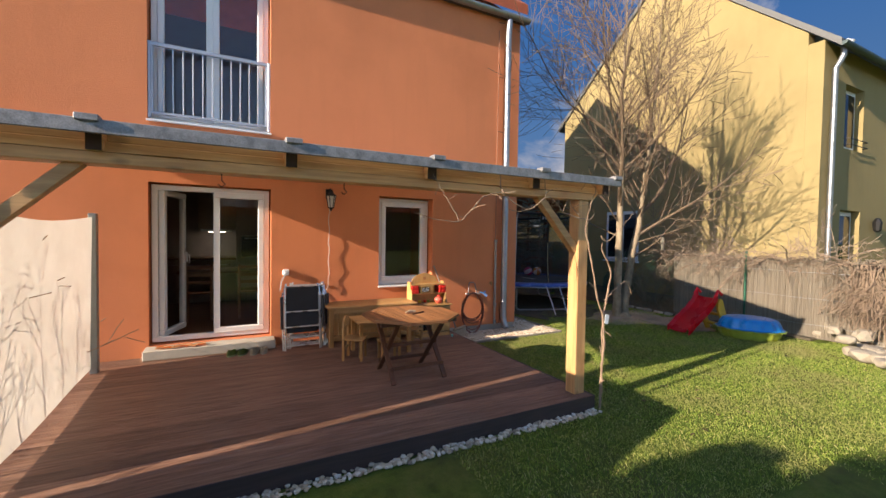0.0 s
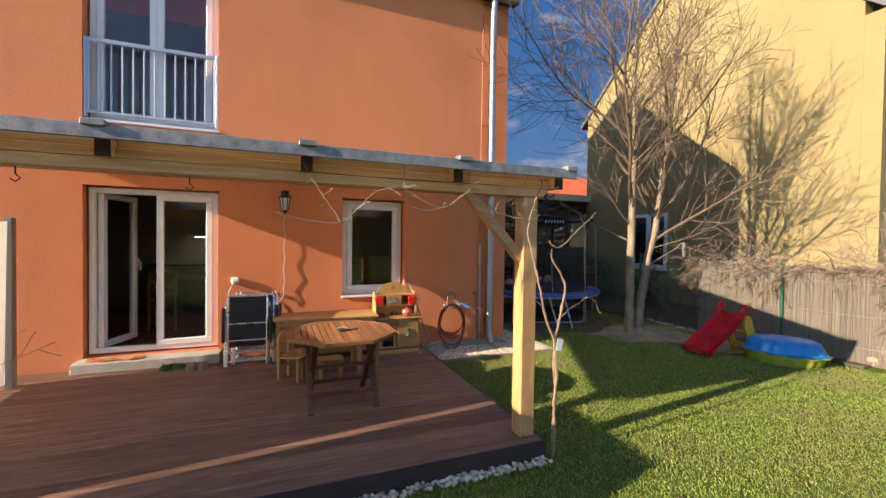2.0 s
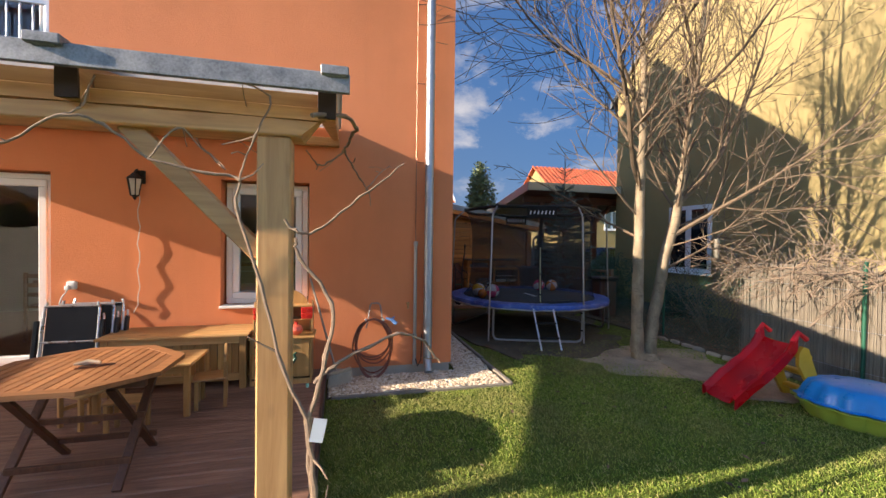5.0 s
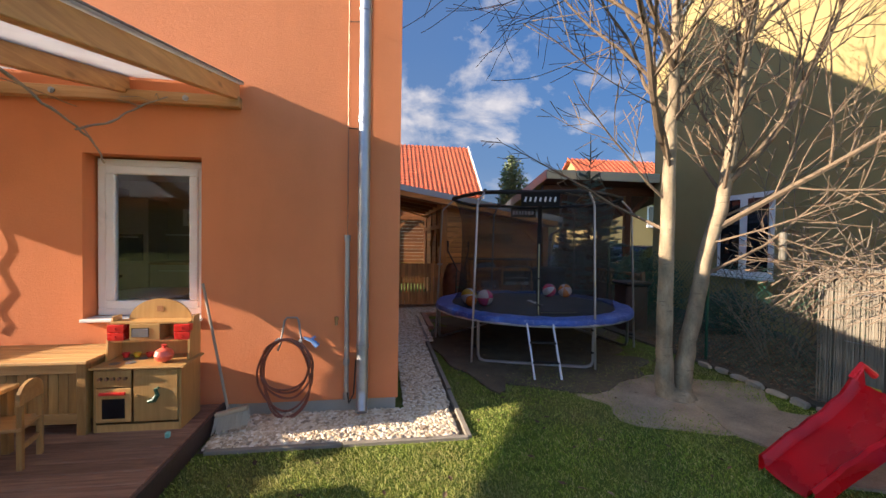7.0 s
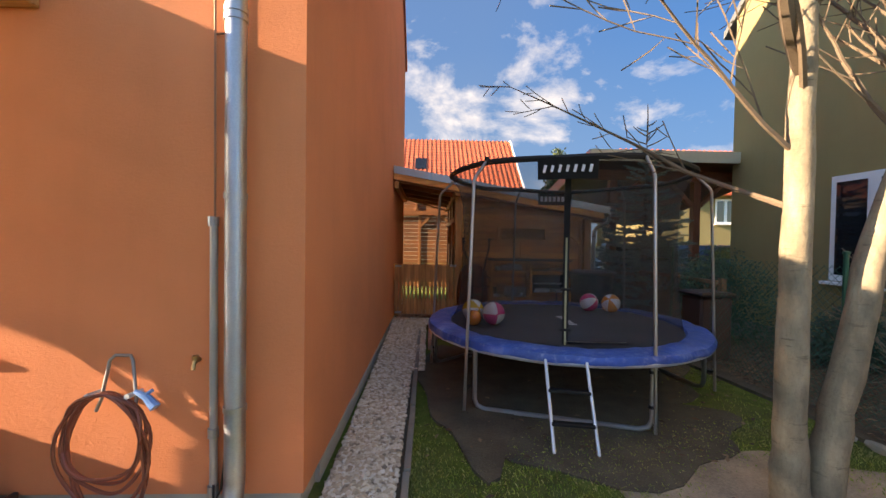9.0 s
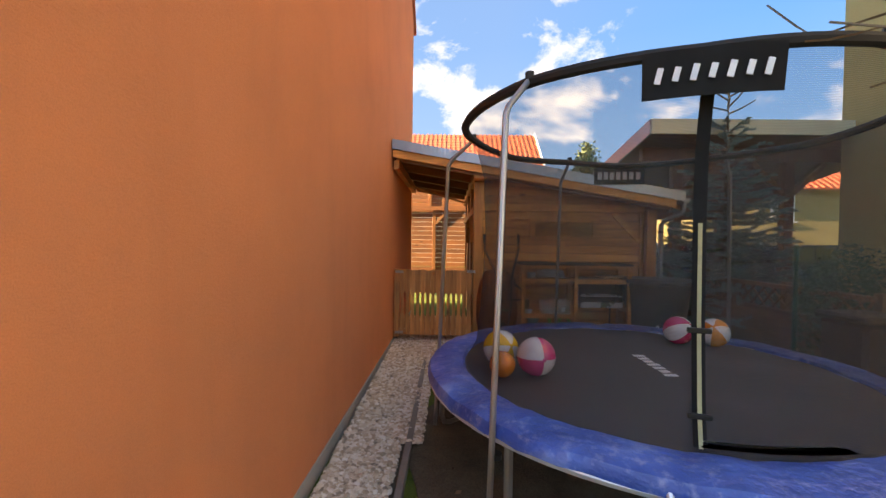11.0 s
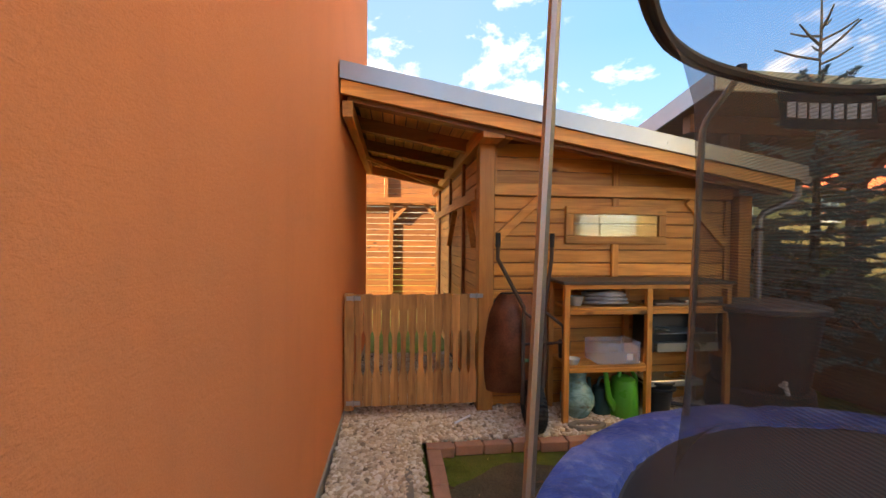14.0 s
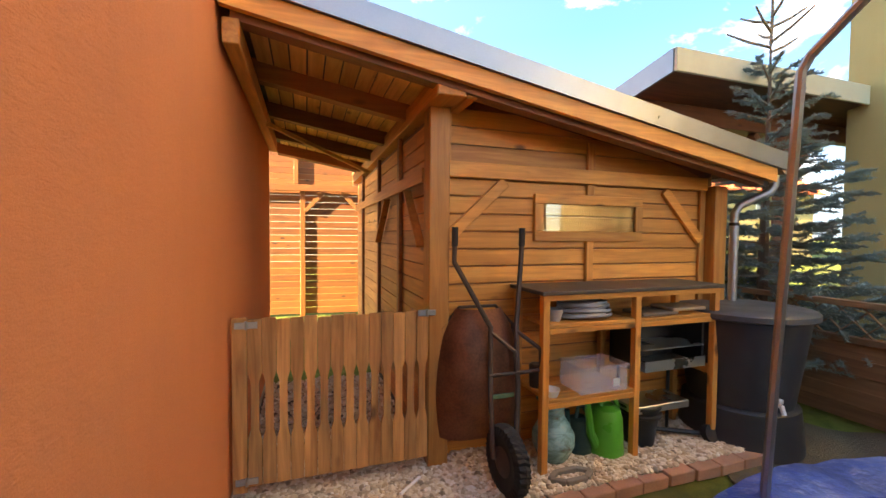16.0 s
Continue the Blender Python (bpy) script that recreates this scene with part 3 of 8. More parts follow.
# shed window
sw = part("window_frame", span(B(), (6.59, 11.265, 1.49), (7.53, 11.295, 1.56), 0.004), SHED_X, shed)
for lo, hi, m in (((6.59, 11.265, 1.75), (7.53, 11.295, 1.82), SHED_X), ((6.59, 11.264, 1.561), (6.66, 11.294, 1.749), SHED_Z), ((7.46, 11.264, 1.561), (7.53, 11.294, 1.749), SHED_Z)):
    part("casing", span(B(), lo, hi, 0.004), m, sw)
part("pane", span(B(), (6.66, 11.278, 1.56), (7.46, 11.284, 1.75)), GLASS, sw).visible_shadow = False


# ---- yellow neighbour house ----
YX, YY0, YY1, YE, YRY, YRZ = 11.65, 4.25, 12.15, 6.15, 8.2, 9.75
yh = thing("yellow_house", "pale yellow rendered gable house beyond the fence", "house", (14, 8.2, 0))
bm = B()
prism(bm, [(YY0 + 0.3, 0), (YY1, 0), (YY1, YE), (YRY, YRZ), (YY0 + 0.3, YE + 0.27)], 0, YX, YX + 0.3)
part("gable_wall", bm, YELLOW, yh)
bm = B()
pierced_wall(bm, 0, (YX, 0), (22.0, YE), YY0, YY0 + 0.298, [(12.8, 13.85, 3.9, 5.4), (12.75, 13.9, 0.3, 2.45)])
part("front_wall", bm, YELLOW, yh)
bm = B()
span(bm, (YX + 0.3, YY1 - 0.3, 0), (22, YY1, YE))
part("rear_wall", bm, YELLOW, yh)
bm = B()
for y0, sgn in ((YY0 - 0.3, 1), (YY1 + 0.3, -1)):
    z0 = YE - 0.25
    prism(bm, [(y0, z0), (YRY, YRZ + 0.02), (YRY, YRZ + 0.16), (y0, z0 + 0.16)], 0, YX - 0.06, 22.2)
part("roof", bm, plain("grey_roof_cover", (0.12, 0.12, 0.11), 0.6), yh)


# ---- trampoline ----
def net_material():
    m, nt, b = material("black_safety_net")
    b.inputs["Base Color"].default_value = (0.034, 0.030, 0.025, 1)
    b.inputs["Roughness"].default_value = 0.8
    tr, mix = nt.nodes.new("ShaderNodeBsdfTransparent"), nt.nodes.new("ShaderNodeMixShader")
    w = nt.nodes.new("ShaderNodeTexWave")
    w.wave_type, w.bands_direction = "BANDS", "Z"
    w.inputs["Scale"].default_value, w.inputs["Distortion"].default_value = 55.0, 0.6
    nt.links.new(coords(nt), w.inputs["Vector"])
    f = ramp(nt, w.outputs["Fac"], [(0.2, (0.33,) * 3), (0.8, (0.52,) * 3)])
    nt.links.new(f, mix.inputs[0])
    nt.links.new(tr.outputs[0], mix.inputs[1])
    nt.links.new(b.outputs[0], mix.inputs[2])
    nt.links.new(mix.outputs[0], nt.nodes["Material Output"].inputs["Surface"])
    return m


TC = Vector((6.83, 8.38, 0))
POLES = [(5.69, 7.395), (7.13, 6.96), (8.25, 7.87), (8.0, 9.27), (6.57, 9.72), (5.415, 8.745)]


def ring_r(a):
    return 1.29 - 0.17 * max(0.0, math.cos(radians(a - 118))) ** 2
FZ = 0.60
tramp = thing("trampoline", "round trampoline with blue edge pad and black safety net", "trampoline", (TC.x, TC.y, 0.0))
BLACK_CLOTH = plain("black_webbing", (0.014, 0.013, 0.013), 0.75, relief=0.2)
MAT_M = plain("black_jumping_mat", (0.044, 0.043, 0.044), 0.62, vary=0.25, scale=1.5, fine=300, relief=0.15)


def pad_material():
    m, nt, b = material("blue_pvc_pad")
    vec = coords(nt)
    n, f = tex_noise(nt, vec, 3.5, 5, 0.6), tex_noise(nt, vec, 18, 4, 0.6)
    col = ramp(nt, n, [(0.3, (0.022, 0.062, 0.26)), (0.58, (0.05, 0.12, 0.44)), (0.8, (0.28, 0.36, 0.62))])
    col = mixc(nt, ramp(nt, f, [(0.54, (0, 0, 0)), (0.74, (0.55,) * 3)]), col, (0.34, 0.38, 0.58))
    nt.links.new(col, b.inputs["Base Color"])
    b.inputs["Roughness"].default_value = 0.36
    bump(nt, n, 0.9, 0.05, b)
    return m


def on_ring(r, a, z):
    return Vector((TC.x + r * math.cos(radians(a)), TC.y + r * math.sin(radians(a)), z))


bm = B()
tube(bm, [on_ring(1.462, a, FZ - 0.034) for a in range(0, 360, 5)], 0.025, 8, closed=True)
part("frame_ring", bm, plain("white_rim_tube", (0.62, 0.62, 0.60), 0.35, 0.5), tramp, "pale steel rim", True)
bm = B()
lathe(bm, [(0.001, FZ + 0.012), (0.6, FZ + 0.01), (1.26, FZ + 0.02), (1.26, FZ + 0.008), (0.6, FZ - 0.002), (0.001, FZ)], TC, 64)
mat_ob = part("jumping_mat", bm, MAT_M, tramp, "taut black woven mat", True)
bm = B()
for k in range(7):
    box(bm, (6.93, 8.68 - 0.075 * k, FZ + 0.0175), (0.085 - 0.01 * (k % 3), 0.045, 0.003), Matrix.Rotation(radians(8 * (k % 2)), 3, "Z"))
part("mark", bm, plain("white_print", (0.72, 0.72, 0.72), 0.6), mat_ob, "white printed bars")
bm = B()
prof = [(1.235, FZ + 0.024), (1.25, FZ + 0.045), (1.33, FZ + 0.054), (1.42, FZ + 0.048), (1.475, FZ + 0.034), (1.492, FZ + 0.0), (1.488, FZ - 0.028), (1.478, FZ - 0.0), (1.45, FZ + 0.018), (1.235, FZ + 0.024)]
lathe(bm, prof, TC, 96, None, False)
for v in bm.verts:
    a = math.atan2(v.co.y - TC.y, v.co.x - TC.x)
    w = 0.004 * math.sin(a * 17) + 0.003 * math.sin(a * 41 + 1.3)
    v.co.z += w * (1.4 if v.co.z < FZ else 0.8) - (0.012 if abs((math.degrees(a) - 14) % 45 - 22.5) < 2 else 0)
part("edge_pad", bm, pad_material(), tramp, "creased faded blue edge pad", True)
for px, py in POLES:
    bm = B()
    a0 = math.degrees(math.atan2(py - TC.y, px - TC.x))
    inward = (TC - Vector((px, py, 0))).normalized()
    base = Vector((px, py, 0.02)) - inward * 0.035
    top = Vector((px, py, 2.05)) + inward * 0.045
    tip = on_ring(ring_r(a0) + 0.005, a0, 2.25)
    tube(bm, [base, top, top + (tip - top) * 0.12 + Vector((0, 0, 0.02)), tip], 0.0148, 8)
    pole = part("pole", bm, STEEL, tramp, "", True)
    for z in (0.22, 0.5):
        bm = B()
        c0 = Vector((px, py, z)) + inward * 0.012
        tube(bm, [c0 - Vector((0, 0, 0.012)), c0 + Vector((0, 0, 0.012))], 0.03, 8)
        part("clamp", bm, IRON, pole)
    bm = B()
    tube(bm, [tip - Vector((0, 0, 0.02)), tip + Vector((0, 0, 0.035))], 0.022, 8)
    part("cap", bm, IRON, pole, "black plastic end cap")
for a, b in ((-138, -78), (-20, 37), (101, 166)):
    bm = B()
    p, q = on_ring(1.44, a, 0.03), on_ring(1.44, b, 0.03)
    d = (q - p).normalized()
    tube(bm, [on_ring(1.44, a, FZ - 0.01), p + Vector((0, 0, 0.08)), p + d * 0.025 + Vector((0, 0, 0.025)), p + d * 0.09, q - d * 0.09, q - d * 0.025 + Vector((0, 0, 0.025)), q + Vector((0, 0, 0.08)), on_ring(1.44, b, FZ - 0.01)], 0.021, 8)
    part("u_leg", bm, STEEL, tramp, "", True)
bm = B()
ring_pts = []
for a in range(0, 360, 4):
    near = min(abs((a - math.degrees(math.atan2(p[1] - TC.y, p[0] - TC.x)) + 180) % 360 - 180) for p in POLES)
    ring_pts.append(on_ring(ring_r(a), a, 2.24 - 0.0008 * near))
tube(bm, ring_pts, 0.027, 8, closed=True)
part("top_ring", bm, BLACK_CLOTH, tramp, "black padded top ring", True)
bm = B()
lv = [(0.0, 0.955), (0.1, 0.925), (0.35, 0.895), (0.6, 0.885), (0.8, 0.895), (0.92, 0.935), (1.0, 1.0)]
rings = []
for f, r in lv:
    rings.append([bm.verts.new(on_ring(r * (ring_r(a) if f > 0.05 else 1.28), a, FZ + 0.03 + (2.22 - FZ - 0.03) * f)) for a in range(0, 360, 5)])
for r0, r1 in zip(rings, rings[1:]):
    for k in range(72):
        bm.faces.new((r0[k], r0[(k + 1) % 72], r1[(k + 1) % 72], r1[k]))
part("safety_net", bm, net_material(), tramp, "see-through black net wall", True)


EA = -106


def net_r(z):
    f = (z - FZ - 0.03) / (2.20 - FZ - 0.03)
    for (f0, r0), (f1, r1) in zip(lv, lv[1:]):
        if f <= f1:
            return ring_r(EA) * (r0 + (r1 - r0) * max(0, (f - f0)) / (f1 - f0))
    return ring_r(EA)


def ribbon(bm, pts, w, side):
    """A flat band of width w through pts, with side its sideways direction at each."""
    L = [bm.verts.new(p - s * w / 2) for p, s in zip(pts, side)]
    Rr = [bm.verts.new(p + s * w / 2) for p, s in zip(pts, side)]
    for i in range(len(pts) - 1):
        bm.faces.new((L[i], Rr[i], Rr[i + 1], L[i + 1]))
    bmesh.ops.solidify(bm, geom=bm.faces[:], thickness=0.005)


tang = Vector((-math.sin(radians(EA)), math.cos(radians(EA)), 0))
zs = [0.66 + i * 0.1 for i in range(16)]
bm = B()
ribbon(bm, [on_ring(net_r(z) + 0.012, EA, z) for z in zs], 0.05, [tang] * len(zs))
strip = part("entry_band", bm, BLACK_CLOTH, tramp, "black webbing band of the entrance")
bm = B()
ribbon(bm, [on_ring(net_r(z) + 0.024, EA, z) for z in zs[:10]], 0.016, [tang] * 10)
ZIPM = plain("pale_yellow_zip", (0.66, 0.62, 0.36), 0.5)
part("zip", bm, ZIPM, strip, "pale yellow zip")
bm = B()
angs = [EA + i * 3 for i in range(10)]
ribbon(bm, [on_ring(1.235, a, 0.672) for a in angs], 0.05, [on_ring(1, a, 0) - TC for a in angs])
low = part("entry_band", bm, BLACK_CLOTH, tramp, "black webbing band of the entrance")
bm = B()
ribbon(bm, [on_ring(1.235, a, 0.688) for a in angs[:-1]], 0.014, [on_ring(1, a, 0) - TC for a in angs[:-1]])
part("zip", bm, ZIPM, low, "pale yellow zip")
for z in (0.78, 1.12):
    bm = B()
    p = on_ring(net_r(z) + 0.026, EA, z)
    box(bm, p, (0.09, 0.02, 0.022), Matrix.Rotation(radians(EA + 90), 3, "Z"), 0.004)
    part("buckle", bm, IRON, strip, "black plastic buckle")
for a0, a1 in ((-117, -96), (66, 88)):
    bm = B()
    cols = [a0 + (a1 - a0) * i / 6 for i in range(7)]
    up = [bm.verts.new(on_ring(ring_r(a) + 0.035, a, 2.215)) for a in cols]
    dn = [bm.verts.new(on_ring(ring_r(a) + 0.015, a, 2.04)) for a in cols]
    for i in range(6):
        bm.faces.new((up[i], up[i + 1], dn[i + 1], dn[i]))
    bmesh.ops.solidify(bm, geom=bm.faces[:], thickness=0.006)
    banner = part("banner", bm, BLACK_CLOTH, tramp, "black cloth banner with white bars", True)
    bm = B()
    for i in range(7):
        a = a0 + 2.6 + (a1 - a0 - 5.2) * i / 6
        p = on_ring(ring_r(a) + 0.032, a, 2.125)
        box(bm, p, (0.022, 0.005, 0.062 - 0.008 * (i % 2)), Matrix.Rotation(radians(a + 90), 3, "Z") @ Matrix.Rotation(radians(13), 3, "Y"))
        if a0 > 0:
            box(bm, on_ring(ring_r(a) + 0.01, a, 2.125), (0.038, 0.006, 0.07), Matrix.Rotation(radians(a + 90), 3, "Z"))
    part("mark", bm, plain("white_print_bars", (0.7, 0.7, 0.7), 0.6), banner, "white bars")
# ladder
lad = [Vector((6.25, 6.66, 0.0)), Vector((6.56, 6.62, 0.0))]
lt = [on_ring(1.49, -112, FZ - 0.03), on_ring(1.49, -100, FZ - 0.03)]
for p, q in zip(lad, lt):
    bm = B()
    tube(bm, [p, q, q + (q - p).normalized() * 0.06], 0.014, 8)
    part("ladder_rail", bm, plain("white_ladder_tube", (0.66, 0.66, 0.66), 0.35, 0.6), tramp, "", True)
for f in (0.32, 0.68):
    bm = B()
    a, b = lad[0].lerp(lt[0], f), lad[1].lerp(lt[1], f)
    beam(bm, a, b, 0.06, 0.022, 0.004)
    part("ladder_step", bm, IRON, tramp, "black flat ladder step")


def ball(c, r, c1, c2, label, wedges=6, tilt=(0.4, 0.3)):
    b = thing("beach_ball", label, "ball", (c[0], c[1], c[2] - r), "balls on the trampoline")
    m = [plain("ball_" + str(i) + "_" + label.split()[0], k, 0.25, vary=0.05, coat=0.4) for i, k in enumerate((c1, c2))]
    turn = Matrix.Rotation(tilt[0], 3, "X") @ Matrix.Rotation(tilt[1], 3, "Y")
    n = 4
    for w in range(wedges):
        bm = B()
        cols = [(w + i / n) * math.tau / wedges for i in range(n + 1)]
        g = [[bm.verts.new(turn @ Vector((r * math.sin(t) * math.cos(a), r * math.sin(t) * math.sin(a), r * math.cos(t))) + Vector(c)) for a in cols] for t in [math.pi * (0.02 + 0.96 * j / 12) for j in range(13)]]
        for j in range(12):
            for i in range(n):
                bm.faces.new((g[j][i], g[j][i + 1], g[j + 1][i + 1], g[j + 1][i]))
        part("panel", bm, m[w % 2], b, "", True)
    for s in (1, -1):
        bm = B()
        tip = turn @ Vector((0, 0, s * r * 0.985)) + Vector(c)
        tube(bm, [tip, turn @ Vector((0, 0, s * r * 1.01)) + Vector(c)], r * 0.1, 8)
        part("valve", bm, m[0], b)
    return b


MZ = FZ + 0.018
ball((5.84, 8.38, MZ + 0.122), 0.122, (0.75, 0.45, 0.03), (0.72, 0.70, 0.66), "yellow and white inflated beach ball", 6, (1.2, 0.5))
ball((5.82, 8.13, MZ + 0.082), 0.082, (0.75, 0.20, 0.015), (0.72, 0.21, 0.02), "small orange ball on the trampoline mat", 6)
ball((6.04, 8.17, MZ + 0.124), 0.124, (0.72, 0.07, 0.22), (0.74, 0.66, 0.66), "pink and white beach ball", 4, (1.5, 0.2))
ball((7.44, 9.07, MZ + 0.118), 0.118, (0.60, 0.035, 0.14), (0.74, 0.68, 0.68), "crimson and white beach ball", 6, (0.9, 0.6))
ball((7.70, 9.00, MZ + 0.118), 0.118, (0.75, 0.26, 0.03), (0.74, 0.68, 0.62), "orange and white beach ball", 6, (0.9, -0.5))


# ---- shed: boards, framing, braces ----
bw = 0.1155
for k in range(16):
    z0 = 0.05 + k * bw
    part("board", span(B(), (5.935, 11.29, z0 + 0.005), (8.168, 11.309, min(z0 + bw - 0.005, 1.898)), 0.004), SHED_X, shed)
for k in range(5):
    z0, z1 = 2.003 + k * bw, 2.003 + (k + 1) * bw - 0.007
    xe = lambda z: min(8.168, 4.74 + (2.66 - (z + 0.03)) / ((2.66 - 2.03) / (8.46 - 4.74)))
    if xe(z1) > 6.0:
        part("board", prism(B(), [(5.935, z0), (max(5.95, xe(z0)), z0), (xe(z1), z1), (5.935, z1)], 1, 11.289, 11.308), SHED_X, shed)
for lo, hi in (((7.02, 11.262, 1.2), (7.08, 11.288, 1.487)), ((7.02, 11.262, 1.823), (7.08, 11.288, 1.898)), ((7.02, 11.262, 2.003), (7.08, 11.287, 2.2)), ((5.932, 11.268, 2.0), (5.975, 11.287, 2.35)), ((8.11, 11.262, 0.06), (8.166, 11.288, 1.898))):
    part("stud", span(B(), lo, hi, 0.003), SHED_Z, shed)
for a, b in (((5.95, 1.50), (6.36, 1.885)), ((7.74, 1.885), (8.12, 1.50))):
    part("brace", beam(B(), (a[0], 11.272, a[1]), (b[0], 11.272, b[1]), 0.03, 0.075, 0.003, (0, 0, 1)), SHED_X, shed)
# west side under the canopy: boards, studs, rail
for k in range(19):
    z0 = 0.06 + k * bw
    part("side_board", span(B(), (5.838, 11.33, z0), (5.856, 15.0, z0 + bw - 0.007), 0.002), SHED_Y, shed)
for y in (12.05, 13.05, 14.3):
    part("side_stud", span(B(), (5.806, y, 0.06), (5.836, y + 0.07, 2.30), 0.003), RAFTER, shed)
part("side_rail", span(B(), (5.79, 11.30, 1.86), (5.805, 14.9, 1.95), 0.003), SHED_Y, shed)
for y0, y1 in ((11.34, 11.72), (12.98, 12.5)):
    part("side_brace", beam(B(), (5.795, y0, 1.45), (5.795, y1, 1.84), 0.02, 0.06, 0.002, (1, 0, 0)), SHED_Y, shed)
# loose boards seen from below the roof, gaps darkened by the deck colour
SOFFIT = wood("pale_soffit_board", (0.52, 0.27, 0.085), (0.84, 0.52, 0.21), 1, 0.6, 26, 0.9)
n = 34
for k in range(n):
    x0 = 4.80 + k * (8.30 - 4.80) / n
    x1 = x0 + (8.30 - 4.80) / n - 0.011
    part("soffit_board", prism(B(), [(x0, RS(x0) - 0.014), (x1, RS(x1) - 0.014), (x1, RS(x1) - 0.002), (x0, RS(x0) - 0.002)], 1, 11.0, 14.6), SOFFIT, shed)
# front rafter along the edge and a diagonal batten
part("verge_board", prism(B(), [(4.72, RS(4.72) - 0.1), (8.40, RS(8.4) - 0.1), (8.40, RS(8.4) - 0.001), (4.72, RS(4.72) - 0.001)], 1, 10.885, 10.925), SHED_X, shed)
part("purlin_end", span(B(), (5.955, 10.97, 2.302), (6.03, 11.28, 2.40), 0.01), SHED_Y, shed)
part("batten", beam(B(), (4.82, 12.2, 2.36), (5.75, 13.3, 2.2), 0.03, 0.03), PINE_Y, shed)

# ---- rear timber screen of the yard behind the gate ----
rear = thing("rear_timber_screen", "sunlit horizontal board screen with posts behind the shed", "screen", (5.0, 16.6, 0.0))
ra, rb = Vector((3.6, 16.9, 0)), Vector((7.2, 16.6, 0))
rd = (rb - ra).normalized()
rn = Vector((rd.y, -rd.x, 0))
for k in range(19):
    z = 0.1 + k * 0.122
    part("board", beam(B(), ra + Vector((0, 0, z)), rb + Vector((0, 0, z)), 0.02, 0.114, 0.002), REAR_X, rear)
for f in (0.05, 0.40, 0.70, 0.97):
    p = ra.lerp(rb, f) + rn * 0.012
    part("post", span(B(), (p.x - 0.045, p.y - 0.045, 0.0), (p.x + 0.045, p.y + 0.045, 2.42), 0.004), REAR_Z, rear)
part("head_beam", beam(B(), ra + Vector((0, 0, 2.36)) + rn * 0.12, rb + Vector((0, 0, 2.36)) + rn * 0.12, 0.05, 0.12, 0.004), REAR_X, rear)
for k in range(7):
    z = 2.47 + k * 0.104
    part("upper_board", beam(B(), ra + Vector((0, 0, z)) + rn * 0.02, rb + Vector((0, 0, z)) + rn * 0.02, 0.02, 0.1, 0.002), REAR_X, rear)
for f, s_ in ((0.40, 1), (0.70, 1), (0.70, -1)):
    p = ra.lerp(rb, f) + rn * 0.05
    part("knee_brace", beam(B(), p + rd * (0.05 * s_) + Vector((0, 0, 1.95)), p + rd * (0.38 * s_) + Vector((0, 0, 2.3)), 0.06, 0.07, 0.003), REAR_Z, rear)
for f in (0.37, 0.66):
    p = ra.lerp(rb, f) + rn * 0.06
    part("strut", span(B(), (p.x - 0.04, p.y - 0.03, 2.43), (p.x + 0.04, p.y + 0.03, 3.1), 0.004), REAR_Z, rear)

# ---- gate ----
gate = thing("garden_gate", "weathered brown board gate with pointed slots and metal hinges", "gate", (5.26, 11.14, 0.18))
gx0, gx1, gz0, gz1 = 4.80, 5.785, 0.185, 1.075
part("hinge_board", span(B(), (4.725, 11.12, gz0 - 0.03), (4.797, 11.15, gz1 + 0.01), 0.003), GATE_Z, gate)
nb = 14
wb = (gx1 - gx0) / nb
for k in range(nb):
    a, b = gx0 + k * wb + 0.0015, gx0 + (k + 1) * wb - 0.0015
    s, za, zb = wb * 0.19, 0.43, 0.79
    lo = [(a, gz0), (b, gz0), (b, za), (b - s, za + 0.05), (b - s, zb - 0.05), (b, zb), (b, gz1), (a, gz1), (a, zb), (a + s, zb - 0.05), (a + s, za + 0.05), (a, za)]
    dz = 0.006 * math.sin(k * 2.1)
    bm = B()
    prism(bm, [(p[0], p[1] + (dz if p[1] > 1 else 0)) for p in lo], 1, 11.122 + 0.002 * (k % 2), 11.143)
    part("board", bm, GATE_Z, gate)
for z in (0.27, 0.95):
    part("ledge", span(B(), (gx0, 11.146, z), (gx1, 11.172, z + 0.09), 0.003), GATE_Z, gate)
for x, z in ((4.74, 1.03), (4.74, 0.2), (5.72, 1.045)):
    bm = B()
    span(bm, (x, 11.112, z), (x + 0.11, 11.12, z + 0.034), 0.002)
    tube(bm, [(x + 0.055, 11.11, z - 0.004), (x + 0.055, 11.11, z + 0.04)], 0.008, 6)
    part("hinge" if x < 5 else "latch", bm, ZINC, gate, "grey metal fitting")

# ---- wheelbarrow standing on end against the shed ----
RUST = plain("rusty_steel", (0.27, 0.105, 0.055), 0.5, 0.25, vary=0.55, scale=6, fine=70, relief=0.3)
BARE = plain("worn_dark_tube", (0.075, 0.05, 0.04), 0.5, 0.5, vary=0.3)
TYRE = plain("black_rubber", (0.016, 0.016, 0.016), 0.75, relief=0.3)
barrow = thing("wheelbarrow", "rusty steel wheelbarrow standing upright against the shed wall", "wheelbarrow", (6.13, 10.85, 0.07))
bm = B()
nz, nu = 10, 14
gridv = []
for j in range(nz + 1):
    f = j / nz
    z = 0.27 + 0.80 * f
    half = 0.285 * (0.72 + 0.28 * math.sin(math.pi * min(1, 0.25 + 0.75 * f))) * (1 - 0.25 * max(0, f - 0.85) / 0.15)
    depth = 0.20 * math.sin(math.pi * (0.10 + 0.82 * f)) ** 0.6
    row = []
    for i in range(nu + 1):
        u = -1 + 2 * i / nu
        d = depth * (1 - abs(u) ** 4)
        row.append(bm.verts.new((6.13 + half * u, 11.17 - d, z)))
    gridv.append(row)
